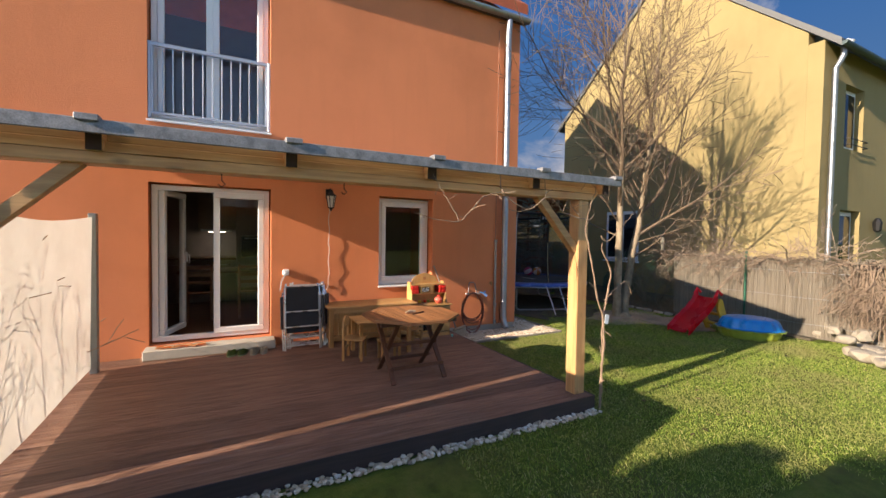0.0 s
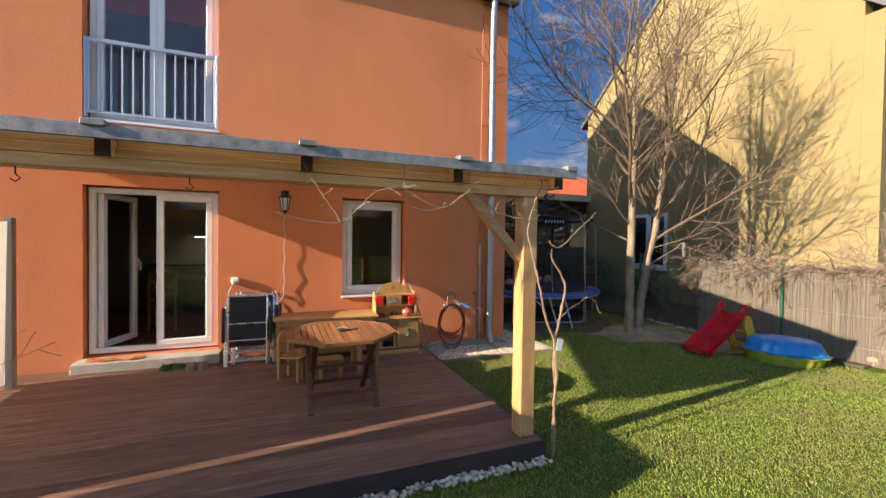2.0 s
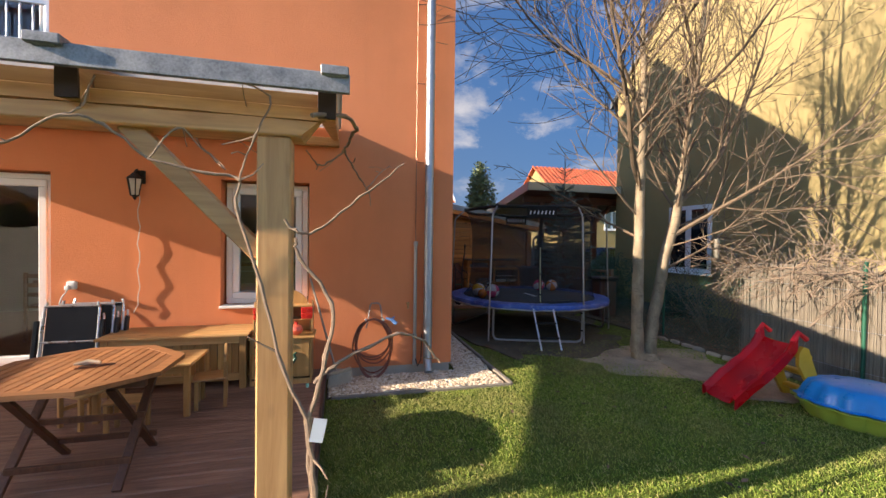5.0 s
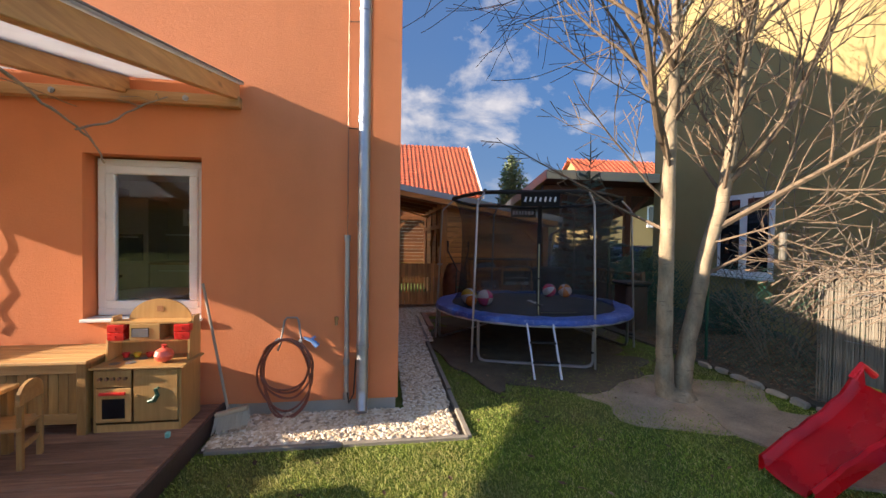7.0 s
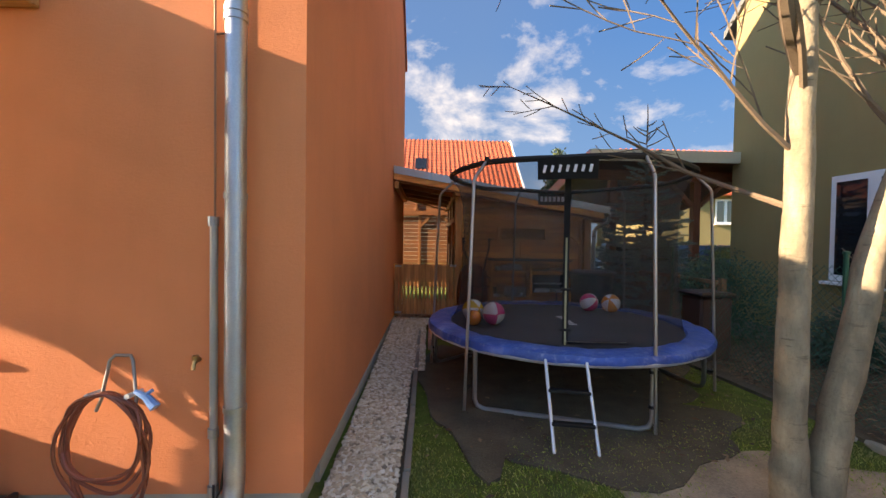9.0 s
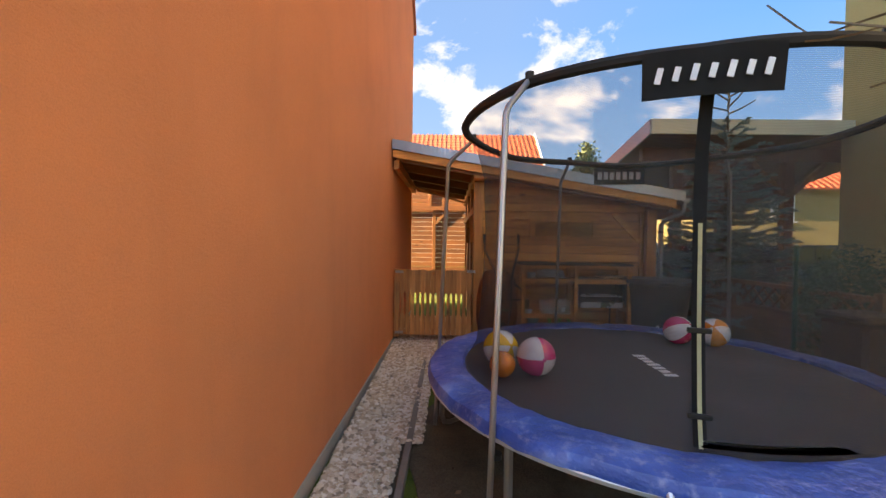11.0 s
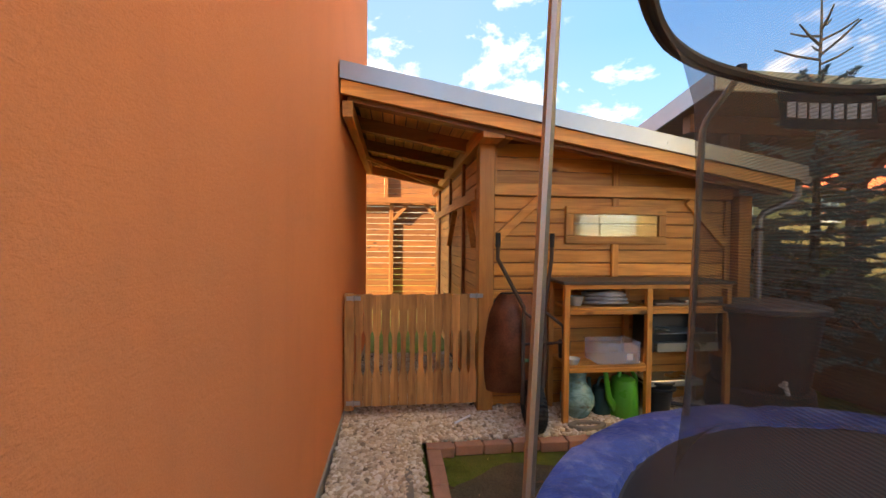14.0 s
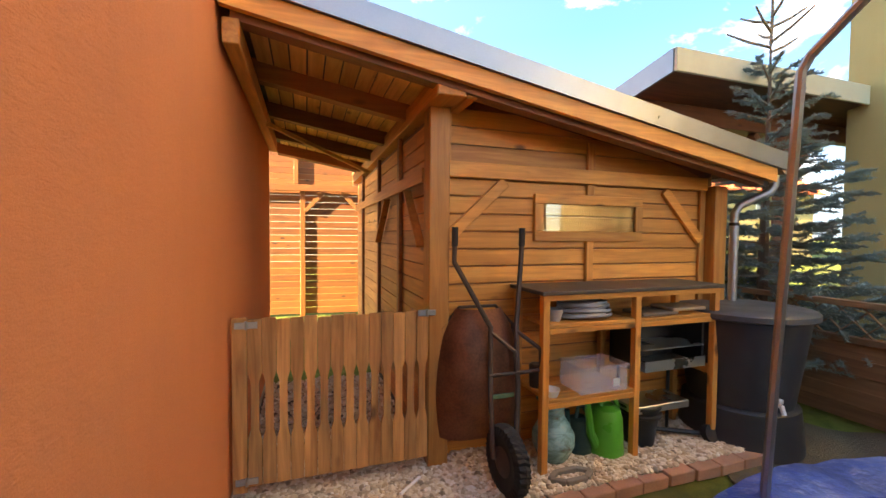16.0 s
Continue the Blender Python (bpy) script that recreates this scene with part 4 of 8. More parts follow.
for j in range(nz):
    for i in range(nu):
        bm.faces.new((gridv[j][i], gridv[j][i + 1], gridv[j + 1][i + 1], gridv[j + 1][i]))
bmesh.ops.solidify(bm, geom=bm.faces[:], thickness=0.006)
tray = part("tray", bm, RUST, barrow, "rust-brown steel tray", True)
bm = B()
tube(bm, [(5.885, 11.17, 0.30), (5.88, 11.175, 0.6), (5.885, 11.17, 0.95), (6.0, 11.17, 1.075), (6.25, 11.17, 1.075), (6.375, 11.17, 0.95), (6.38, 11.175, 0.6), (6.375, 11.17, 0.30)], 0.011, 6)
part("tray_rim", bm, BARE, tray, "rolled rim", True)
for s in (0, 1):
    x = 5.95 + 0.46 * s
    bm = B()
    tube(bm, [(x, 11.12, 1.57), (x + 0.005, 11.14, 1.36), (6.17 + (0.13 if s else -0.04), 10.98, 0.98), (6.17 + (0.12 if s else -0.06), 10.93, 0.6), (6.17 + (0.06 if s else -0.08), 10.84, 0.27)], 0.0165, 8)
    h = part("shaft", bm, BARE, barrow, "", True)
    bm = B()
    tube(bm, [(x, 11.12, 1.575), (x + 0.003, 11.13, 1.46)], 0.021, 8)
    part("grip", bm, TYRE, h, "black rubber grip", True)
    bm = B()
    lx = 6.17 + (0.13 if s else -0.04)
    tube(bm, [(lx, 10.97, 0.95), (lx + 0.12, 10.90, 0.85), (lx + 0.13, 10.91, 0.72), (lx, 10.95, 0.70)], 0.013, 6)
    part("stand", bm, BARE, barrow, "", True)
bm = B()
tube(bm, [(6.1, 10.93, 0.71), (6.32, 10.93, 0.715)], 0.008, 6)
part("crossbar", bm, BARE, barrow, "", True)
bm = B()
span(bm, (6.12, 10.955, 0.555), (6.28, 10.97, 0.58), 0.002)
part("strap", bm, plain("green_flaking_paint", (0.12, 0.22, 0.12), 0.6, vary=0.4), barrow, "flaking green strap")
wc = Vector((6.155, 10.80, 0.268))
wt = Matrix.Rotation(radians(90), 3, "Y")
wt = Matrix.Rotation(radians(4), 3, "Z") @ wt
bm = B()
lathe(bm, [(0.10, -0.034), (0.145, -0.045), (0.178, -0.034), (0.187, 0.0), (0.178, 0.034), (0.145, 0.045), (0.10, 0.034)], wc, 72, wt)
for v in bm.verts:
    q = wt.transposed() @ (v.co - wc)
    k = int(round(math.atan2(q.y, q.x) / math.tau * 72)) + (1 if q.z > 0 else 0)
    if math.hypot(q.x, q.y) > 0.165 and k % 2:
        v.co += wt @ (Vector((q.x, q.y, 0)).normalized() * 0.012)
wheel = part("wheel", bm, TYRE, barrow, "black lugged rubber tyre")
bm = B()
lathe(bm, [(0.02, -0.05), (0.05, -0.045), (0.10, -0.028), (0.10, 0.028), (0.05, 0.045), (0.02, 0.05)], wc, 20, wt)
part("rim", bm, BARE, wheel, "dark steel rim", True)

# ---- open shelf unit ----
unit = thing("shelf_unit", "open wooden garden shelf with a dark worn top against the shed", "shelf", (7.12, 11.06, 0.08))
sx0, sx1, sy0, sy1 = 6.42, 7.84, 10.87, 11.24
TOPM = plain("dark_weathered_top", (0.06, 0.045, 0.032), 0.6, vary=0.35, relief=0.4)
part("top", span(B(), (sx0 - 0.02, sy0 - 0.02, 1.175), (sx1 + 0.02, sy1 + 0.02, 1.2), 0.004), TOPM, unit, "dark weathered board top")
for x in (sx0, 7.105, sx1 - 0.045):
    for y in (sy0, sy1 - 0.045):
        part("leg", span(B(), (x, y, 0.08), (x + 0.045, y + 0.045, 1.174), 0.003), SHED_Z, unit)
for x0, x1, z in ((sx0 + 0.046, 7.104, 0.975), (sx0 + 0.046, 7.104, 0.52), (7.151, sx1 - 0.046, 0.975)):
    for k in range(4):
        y = sy0 + 0.005 + k * 0.092
        part("shelf_slat", span(B(), (x0, y, z), (x1, y + 0.086, z + 0.022), 0.002), SHED_X, unit)
    part("apron", span(B(), (x0, sy0 + 0.001, z - 0.035), (x1, sy0 + 0.02, z - 0.002), 0.002), SHED_X, unit)
part("apron", span(B(), (sx0, sy0 - 0.002, 1.14), (sx1, sy0 - 0.0205 + 0.02, 1.174), 0.002), SHED_X, unit)
part("rail", span(B(), (sx1 - 0.04, sy0 + 0.046, 0.56), (sx1 - 0.005, sy1 - 0.046, 0.62), 0.002), SHED_Y, unit)


def bowl(c, r, h, m, name, label):
    b = thing(name, label, name.split("_")[-1], c)
    part("body", lathe(B(), [(r * 0.7, 0), (r * 0.95, h * 0.8), (r, h), (r * 0.94, h), (r * 0.66, 0.006), (0.001, 0.006)], c, 24), m, b, "", True)
    return b


GREYP = plain("grey_plastic", (0.34, 0.34, 0.32), 0.5)
bowl((6.56, 10.98, 0.998), 0.06, 0.075, GREYP, "plastic_bowl", "small grey plastic bowl on the upper shelf")
bowl((6.52, 10.93, 0.543), 0.055, 0.045, plain("white_enamel", (0.62, 0.62, 0.6), 0.3), "enamel_bowl", "small white bowl on the middle shelf")
coil = thing("coiled_hose", "grey garden hose coiled on the upper shelf", "hose", (6.82, 11.02, 0.998))
bm = B()
pts = []
for i in range(240):
    a = i * 0.21
    r = 0.155 + 0.022 * math.sin(a * 0.31) - 0.02 * (i / 240)
    pts.append((6.82 + r * 1.1 * math.cos(a), 11.03 + 0.78 * r * math.sin(a), 1.012 + 0.085 * (i / 240) + 0.008 * math.sin(a * 1.7)))
tube(bm, pts, 0.0115, 6)
part("coil", bm, plain("grey_hose_rubber", (0.30, 0.31, 0.33), 0.4), coil, "", True)
# clear plastic box
cb = thing("plastic_box", "clear plastic storage box on the middle shelf", "box", (6.88, 11.0, 0.543))
CLEAR = plain("clear_plastic", (0.72, 0.74, 0.76), 0.2, vary=0.04)
CLEAR.node_tree.nodes["Principled BSDF"].inputs["Alpha"].default_value = 0.2
bm = B()
prism(bm, [(6.70, 10.875), (7.05, 10.875), (7.05, 11.10), (6.70, 11.10)], 2, 0.545, 0.549)
part("base", bm, CLEAR, cb)
for lo, hi in (((6.70, 10.875, 0.55), (7.05, 10.879, 0.70)), ((6.70, 11.096, 0.55), (7.05, 11.10, 0.70)), ((6.70, 10.88, 0.55), (6.704, 11.095, 0.70)), ((7.046, 10.88, 0.55), (7.05, 11.095, 0.70)), ((6.69, 10.866, 0.70), (7.06, 10.878, 0.712)), ((6.69, 11.097, 0.70), (7.06, 11.109, 0.712)), ((6.69, 10.879, 0.70), (6.702, 11.096, 0.712)), ((7.048, 10.879, 0.70), (7.06, 11.096, 0.712))):
    part("rim" if lo[2] > 0.69 else "side", span(B(), lo, hi), CLEAR, cb)
part("sticker", span(B(), (6.94, 10.8725, 0.575), (6.99, 10.8745, 0.625)), plain("pale_sticker", (0.6, 0.58, 0.58), 0.5), cb, "small pale sticker")
# vase
vz = 0.08
vase = thing("ceramic_vase", "large turquoise-brown glazed ceramic vase under the shelf", "vase", (6.60, 11.02, vz))


def glaze():
    m, nt, b = material("turquoise_brown_glaze")
    n = tex_noise(nt, coords(nt, (1, 1, 2)), 9, 6, 0.65, 0.8)
    col = ramp(nt, n, [(0.25, (0.12, 0.06, 0.02)), (0.42, (0.16, 0.30, 0.26)), (0.55, (0.26, 0.48, 0.46)), (0.75, (0.50, 0.42, 0.24))])
    nt.links.new(col, b.inputs["Base Color"])
    b.inputs["Roughness"].default_value = 0.22
    bump(nt, n, 0.2, 0.004, b)
    return m


part("body", lathe(B(), [(0.07, 0), (0.10, 0.04), (0.135, 0.12), (0.135, 0.18), (0.10, 0.25), (0.068, 0.30), (0.068, 0.34), (0.09, 0.39), (0.112, 0.40), (0.10, 0.398), (0.06, 0.34), (0.05, 0.2), (0.001, 0.1)], (6.60, 11.02, vz), 28), glaze(), vase, "", True)


def watering_can(c, s, m, label, turn=0.0):
    w = thing("watering_can", label, "watering can", c, "watering cans under the shelf")
    R_ = Matrix.Rotation(turn, 3, "Z")
    P = lambda x, y, z: Vector(c) + R_ @ Vector((x * s, y * s, z * s))
    bm = B()
    lathe(bm, [(0.095 * s, 0), (0.10 * s, 0.02 * s), (0.09 * s, 0.2 * s), (0.075 * s, 0.25 * s), (0.04 * s, 0.27 * s), (0.032 * s, 0.26 * s), (0.001, 0.255 * s)], c, 20)
    part("body", bm, m, w, "", True)
    bm = B()
    tube(bm, [P(-0.07, 0, 0.05), P(-0.13, 0, 0.14), P(-0.16, 0, 0.3), P(-0.17, 0, 0.36)], [0.028 * s, 0.022 * s, 0.016 * s, 0.02 * s], 8)
    part("spout", bm, m, w, "", True)
    bm = B()
    tube(bm, [P(-0.05, 0, 0.27), P(-0.02, 0, 0.335), P(0.05, 0, 0.33), P(0.115, 0, 0.24), P(0.12, 0, 0.12), P(0.085, 0, 0.06)], 0.014 * s, 8)
    part("handle", bm, m, w, "", True)
    return w


watering_can((6.83, 11.06, 0.08), 0.9, plain("dark_green_plastic", (0.018, 0.06, 0.055), 0.4), "dark green plastic watering can", 0.4)
watering_can((6.99, 11.0, 0.08), 1.22, plain("bright_green_plastic", (0.06, 0.36, 0.035), 0.35), "bright green plastic watering can", 0.3)
bk = thing("black_bucket", "stacked black plastic buckets on the gravel", "bucket", (7.30, 11.03, 0.08))
BLKP = plain("black_plastic", (0.013, 0.013, 0.014), 0.4)
part("body", lathe(B(), [(0.10, 0), (0.135, 0.27), (0.145, 0.275), (0.145, 0.25 + 0.04), (0.13, 0.29), (0.096, 0.01), (0.001, 0.01)], (7.30, 11.03, 0.08), 24), BLKP, bk, "", True)
part("rim", lathe(B(), [(0.139, 0.215), (0.15, 0.22), (0.15, 0.235), (0.139, 0.24)], (7.30, 11.03, 0.08), 24), BLKP, bk, "", True)
# old barbecue
gr = thing("charcoal_grill", "black and grey metal grill with drawer and small wheels", "grill", (7.5, 11.03, 0.08))
part("housing", span(span(span(B(), (7.18, 11.16, 0.62), (7.76, 11.19, 0.93)), (7.18, 10.92, 0.62), (7.20, 11.159, 0.9)), (7.74, 10.92, 0.62), (7.76, 11.159, 0.93)), BLKP, gr)
part("tray", span(span(span(B(), (7.205, 10.89, 0.63), (7.735, 11.15, 0.645)), (7.205, 10.885, 0.63), (7.735, 10.889, 0.70), 0.0), (7.205, 10.9, 0.77), (7.735, 11.15, 0.778)), ALU, gr, "grey metal tray")
part("lower_shelf", span(B(), (7.16, 10.92, 0.335), (7.64, 11.15, 0.385), 0.004), ALU, gr, "grey metal lower shelf")
for x in (7.66, 7.2):
    part("leg", tube(B(), [(x, 11.12, 0.10), (x, 11.12, 0.62)], 0.012, 8), IRON, gr, "", True)
part("axle", tube(B(), [(7.3, 11.16, 0.14), (7.80, 10.90, 0.13)], 0.016, 8), BLKP, gr, "", True)
part("wheel", lathe(B(), [(0.02, -0.025), (0.06, -0.022), (0.06, 0.022), (0.02, 0.025)], (7.80, 10.885, 0.14), 20, Matrix.Rotation(radians(70), 3, "X")), TYRE, gr, "small black wheel", True)
for k, (x, c) in enumerate(((7.30, (0.16, 0.12, 0.09)), (7.55, (0.30, 0.22, 0.14)))):
    t = thing("folded_board", "flat weathered offcut board on the upper shelf", "board", (x, 11.0, 0.998))
    part("plank", span(B(), (x - 0.1, 10.9, 0.999 + 0.022 * k), (x + 0.2, 11.1, 1.02 + 0.022 * k), 0.004), plain("offcut_%d" % k, c, 0.8), t)
pot = thing("paint_pot", "dark paint pot beside the wheelbarrow on the shelf", "pot", (6.52, 11.10, 0.543))
part("body", lathe(B(), [(0.045, 0), (0.05, 0.14), (0.04, 0.15), (0.001, 0.15)], (6.52, 11.10, 0.543), 18), BLKP, pot, "", True)

# ---- rain barrel, drain pipe ----
brl = thing("rain_barrel", "dark grey plastic rain barrel with lid and tap on a base", "barrel", (8.20, 10.98, 0.02))
BARM = plain("anthracite_plastic", (0.026, 0.028, 0.033), 0.42, vary=0.2)
bc = (8.20, 10.98, 0.0)
part("base", lathe(B(), [(0.40, 0.02), (0.37, 0.32), (0.35, 0.335), (0.001, 0.335)], bc, 32), BARM, brl, "tapered base", True)
part("body", lathe(B(), [(0.335, 0.337), (0.37, 0.6), (0.415, 0.95), (0.415, 0.975), (0.001, 0.975)], bc, 36), BARM, brl, "", True)
part("lid", lathe(B(), [(0.44, 0.955), (0.455, 0.965), (0.455, 1.0), (0.44, 1.012), (0.2, 1.022), (0.001, 1.022)], bc, 36), plain("grey_lid", (0.06, 0.062, 0.068), 0.45), brl, "grey flat lid", True)
bm = B()
tube(bm, [(8.06, 10.645, 0.42), (8.04, 10.58, 0.42), (8.04, 10.565, 0.37)], 0.016, 8)
box(bm, (8.045, 10.595, 0.45), (0.03, 0.03, 0.03), None, 0.004)
part("tap", bm, plain("white_tap_plastic", (0.66, 0.66, 0.64), 0.4), brl, "white plastic tap")
dp = thing("shed_downpipe", "bent zinc drain pipe from the shed gutter", "pipe", (8.32, 11.15, 1.0))
part("pipe", tube(B(), [(8.55, 11.0, 2.03), (8.55, 11.0, 1.93), (8.53, 11.02, 1.88), (8.37, 11.13, 1.78), (8.34, 11.15, 1.72), (8.34, 11.15, 1.02)], 0.032, 10), ZINC, dp, "", True)
part("bracket", tube(B(), [(8.34, 11.15, 1.62), (8.34, 11.15, 1.645)], 0.038, 10), IRON, dp)
part("gutter", prism(B(), [(8.47 + 0.055 + 0.055 * math.cos(radians(a)), 2.06 + 0.055 * math.sin(radians(a))) for a in range(180, 361, 20)] + [(8.47 + 0.106, 2.064), (8.474, 2.064)], 1, 10.9, 15.2), ZINC, dp, "half-round gutter")

# ---- lattice fence panel ----
lf = thing("lattice_fence", "brown board fence panel topped with crossed lattice strips", "fence", (9.3, 10.5, 0.0))
FENCEW = wood("fence_board_brown", (0.15, 0.078, 0.038), (0.30, 0.17, 0.085), 1, 0.7)
for k in range(5):
    part("board", span(B(), (9.31 - 0.008 * (k % 2), 9.3, 0.04 + k * 0.125), (9.335 - 0.008 * (k % 2), 12.3, 0.04 + k * 0.125 + 0.135), 0.003), FENCEW, lf)
for z in (0.68, 0.97):
    part("rail", span(B(), (9.28, 9.3, z), (9.345, 12.3, z + 0.05), 0.004), FENCEW, lf)
for y in (9.3, 10.35, 11.4, 12.3):
    part("post", span(B(), (9.35, y - 0.04, 0.0), (9.43, y + 0.04, 1.05), 0.005), FENCEW, lf)
for k in range(18):
    y = 9.2 + k * 0.17
    for sgn in (1, -1):
        y0, y1 = (y, y + 0.24) if sgn > 0 else (y + 0.24, y)
        part("lattice_strip", beam(B(), (9.312 + 0.006 * sgn, max(9.3, min(12.3, y0)), 0.73), (9.312 + 0.006 * sgn, max(9.3, min(12.3, y1)), 0.97), 0.006, 0.026, 0.0, (1, 0, 0)), FENCEW, lf)
bin_ = thing("compost_bin", "brown plastic bin with a flat lid beside the fence", "bin", (9.0, 9.2, 0.0))
BROWNP = plain("brown_plastic", (0.07, 0.035, 0.025), 0.5)
bm = B()
box(bm, (9.0, 9.05, 0.42), (0.42, 0.42, 0.84), None, 0.03)
part("body", bm, BROWNP, bin_)
part("lid", box(B(), (9.0, 9.05, 0.875), (0.48, 0.48, 0.06), None, 0.02), plain("dark_brown_lid", (0.035, 0.02, 0.016), 0.5), bin_)


# ---- terrace: octagonal folding table ----
table = thing("folding_table", "octagonal slatted teak folding table on the deck", "table", (1.76, 4.12, 0.15))
tc, TR = Vector((1.76, 4.12, 0)), 0.53
octo = [(tc.x + TR * math.cos(radians(22.5 + 45 * k)), tc.y + TR * math.sin(radians(22.5 + 45 * k))) for k in range(8)]


def inset(f):
    return [(tc.x + (x - tc.x) * f, tc.y + (y - tc.y) * f) for x, y in octo]


inner = inset(0.86)
for k in range(8):
    a, b, c, d = octo[k], octo[(k + 1) % 8], inner[(k + 1) % 8], inner[k]
    part("edge_slat", prism(B(), [a, b, c, d], 2, 0.795, 0.822), TEAK, table)


def clip_y(poly, x):
    ys = []
    for (x0, y0), (x1, y1) in zip(poly, poly[1:] + poly[:1]):
        if (x0 - x) * (x1 - x) < 0:
            ys.append(y0 + (y1 - y0) * (x - x0) / (x1 - x0))
    return min(ys), max(ys)


xl, xr, ns = min(p[0] for p in inner), max(p[0] for p in inner), 15
for k in range(ns):
    x0, x1 = xl + (xr - xl) * k / ns + 0.004, xl + (xr - xl) * (k + 1) / ns - 0.004
    (a, b), (c, d) = clip_y(inner, max(x0, xl + 0.002)), clip_y(inner, min(x1, xr - 0.002))
    part("slat", prism(B(), [(x0, a), (x1, c), (x1, d), (x0, b)], 2, 0.798, 0.820), TEAK, table)
for y in (3.88, 4.36):
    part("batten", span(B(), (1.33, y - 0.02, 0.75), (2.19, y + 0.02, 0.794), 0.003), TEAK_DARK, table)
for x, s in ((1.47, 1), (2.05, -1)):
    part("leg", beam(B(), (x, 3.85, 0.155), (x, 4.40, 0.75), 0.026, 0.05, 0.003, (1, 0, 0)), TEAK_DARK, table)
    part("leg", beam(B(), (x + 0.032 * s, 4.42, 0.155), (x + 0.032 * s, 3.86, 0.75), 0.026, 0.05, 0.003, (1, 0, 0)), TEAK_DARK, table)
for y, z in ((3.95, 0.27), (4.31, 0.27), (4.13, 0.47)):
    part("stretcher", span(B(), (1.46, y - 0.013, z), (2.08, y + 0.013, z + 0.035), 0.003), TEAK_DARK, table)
ks = thing("wooden_toy_knife", "small pale wooden bits lying on the table", "toy", (1.78, 4.14, 0.822))
bm = B()
tube(bm, [(1.70, 4.12, 0.834), (1.76, 4.16, 0.838), (1.83, 4.15, 0.834)], [0.008, 0.02, 0.01], 6)
part("bit", bm, plain("pale_dry_wood", (0.55, 0.42, 0.28), 0.7), ks)
part("stick", tube(B(), [(1.74, 4.05, 0.828), (1.92, 4.13, 0.828)], 0.006, 5), TEAK_DARK, ks)

# ---- stacked folding chairs ----
BLACK_TEX = plain("black_textilene", (0.02, 0.02, 0.022), 0.7, fine=300, relief=0.3)


def folded_chair(y, dx, tilt, label):
    ch = thing("folding_chair", label, "chair", (0.87 + dx, y, 0.15), "folded chairs leaning on the wall")
    M = Matrix.Translation((0.87 + dx, y, 0.15)) @ Matrix.Rotation(radians(tilt), 4, "X")

    def put(name, bm, m, lab="", sm=False):
        bmesh.ops.transform(bm, matrix=M, verts=bm.verts)
        return part(name, bm, m, ch, lab, sm)
    put("backrest", span(B(), (-0.20, -0.012, 0.30), (0.20, -0.006, 0.84)), BLACK_TEX, "black mesh back")
    put("seat", span(B(), (-0.20, 0.02, 0.22), (0.20, 0.026, 0.62)), BLACK_TEX, "black mesh seat")
    for s in (-1, 1):
        put("back_tube", tube(B(), [(0.22 * s, -0.01, 0.0), (0.22 * s, -0.01, 0.80), (0.20 * s, -0.01, 0.87)], 0.0125, 8), ALU, "", True)
        put("leg_tube", tube(B(), [(0.245 * s, 0.02, 0.0), (0.245 * s, 0.02, 0.72), (0.235 * s, 0.03, 0.76)], 0.011, 8), ALU, "", True)
        put("armrest", span(B(), (0.262 * s - 0.016, -0.05, 0.28), (0.262 * s + 0.016, 0.0, 0.70), 0.008), BLKP, "black plastic armrest")
    for z in (0.06, 0.16, 0.30, 0.50, 0.83):
        put("cross_tube", tube(B(), [(-0.22, -0.018, z), (0.22, -0.018, z)], 0.0105, 8), ALU, "", True)
    return ch


folded_chair(5.60, -0.02, -9, "folded black mesh chair with aluminium frame leaning on the wall")
folded_chair(5.69, 0.05, -10, "folded black mesh chair stacked behind another chair")
folded_chair(5.78, 0.09, -11, "folded black mesh chair stacked against the rendered wall")

# ---- storage chest ----
chest = thing("storage_chest", "long slatted pine storage bench against the wall", "chest", (1.78, 5.72, 0.15))
cx0, cx1, cy0, cy1 = 1.17, 2.40, 5.50, 5.98
CHEST_X = wood("chest_pine_lid", (0.40, 0.21, 0.07), (0.60, 0.37, 0.15), 0, 0.5)
for k in range(5):
    y = cy0 - 0.04 + k * 0.105
    part("lid_slat", span(B(), (cx0 - 0.03, y, 0.675), (cx1 + 0.03, y + 0.1, 0.70), 0.004), CHEST_X, chest)
for x in (cx0, cx1 - 0.06):
    for y in (cy0, cy1 - 0.06):
        part("post", span(B(), (x, y, 0.15), (x + 0.06, y + 0.06, 0.674), 0.004), CHEST, chest)
for z in (0.235, 0.60):
    part("rail", span(B(), (cx0 + 0.061, cy0 + 0.005, z), (cx1 - 0.061, cy0 + 0.03, z + 0.07), 0.003), CHEST_X, chest)
for k in range(17):
    x = cx0 + 0.063 + k * (cx1 - cx0 - 0.126) / 17
    part("slat", span(B(), (x, cy0 + 0.031, 0.24), (x + 0.059, cy0 + 0.045, 0.668), 0.003), CHEST, chest)
for xx in (cx0 + 0.012, cx1 - 0.03):
    part("side_panel", span(B(), (xx, cy0 + 0.061, 0.24), (xx + 0.018, cy1 - 0.061, 0.67)), CHEST, chest)
part("back_panel", span(B(), (cx0 + 0.061, cy1 - 0.03, 0.24), (cx1 - 0.061, cy1 - 0.012, 0.67)), CHEST, chest)

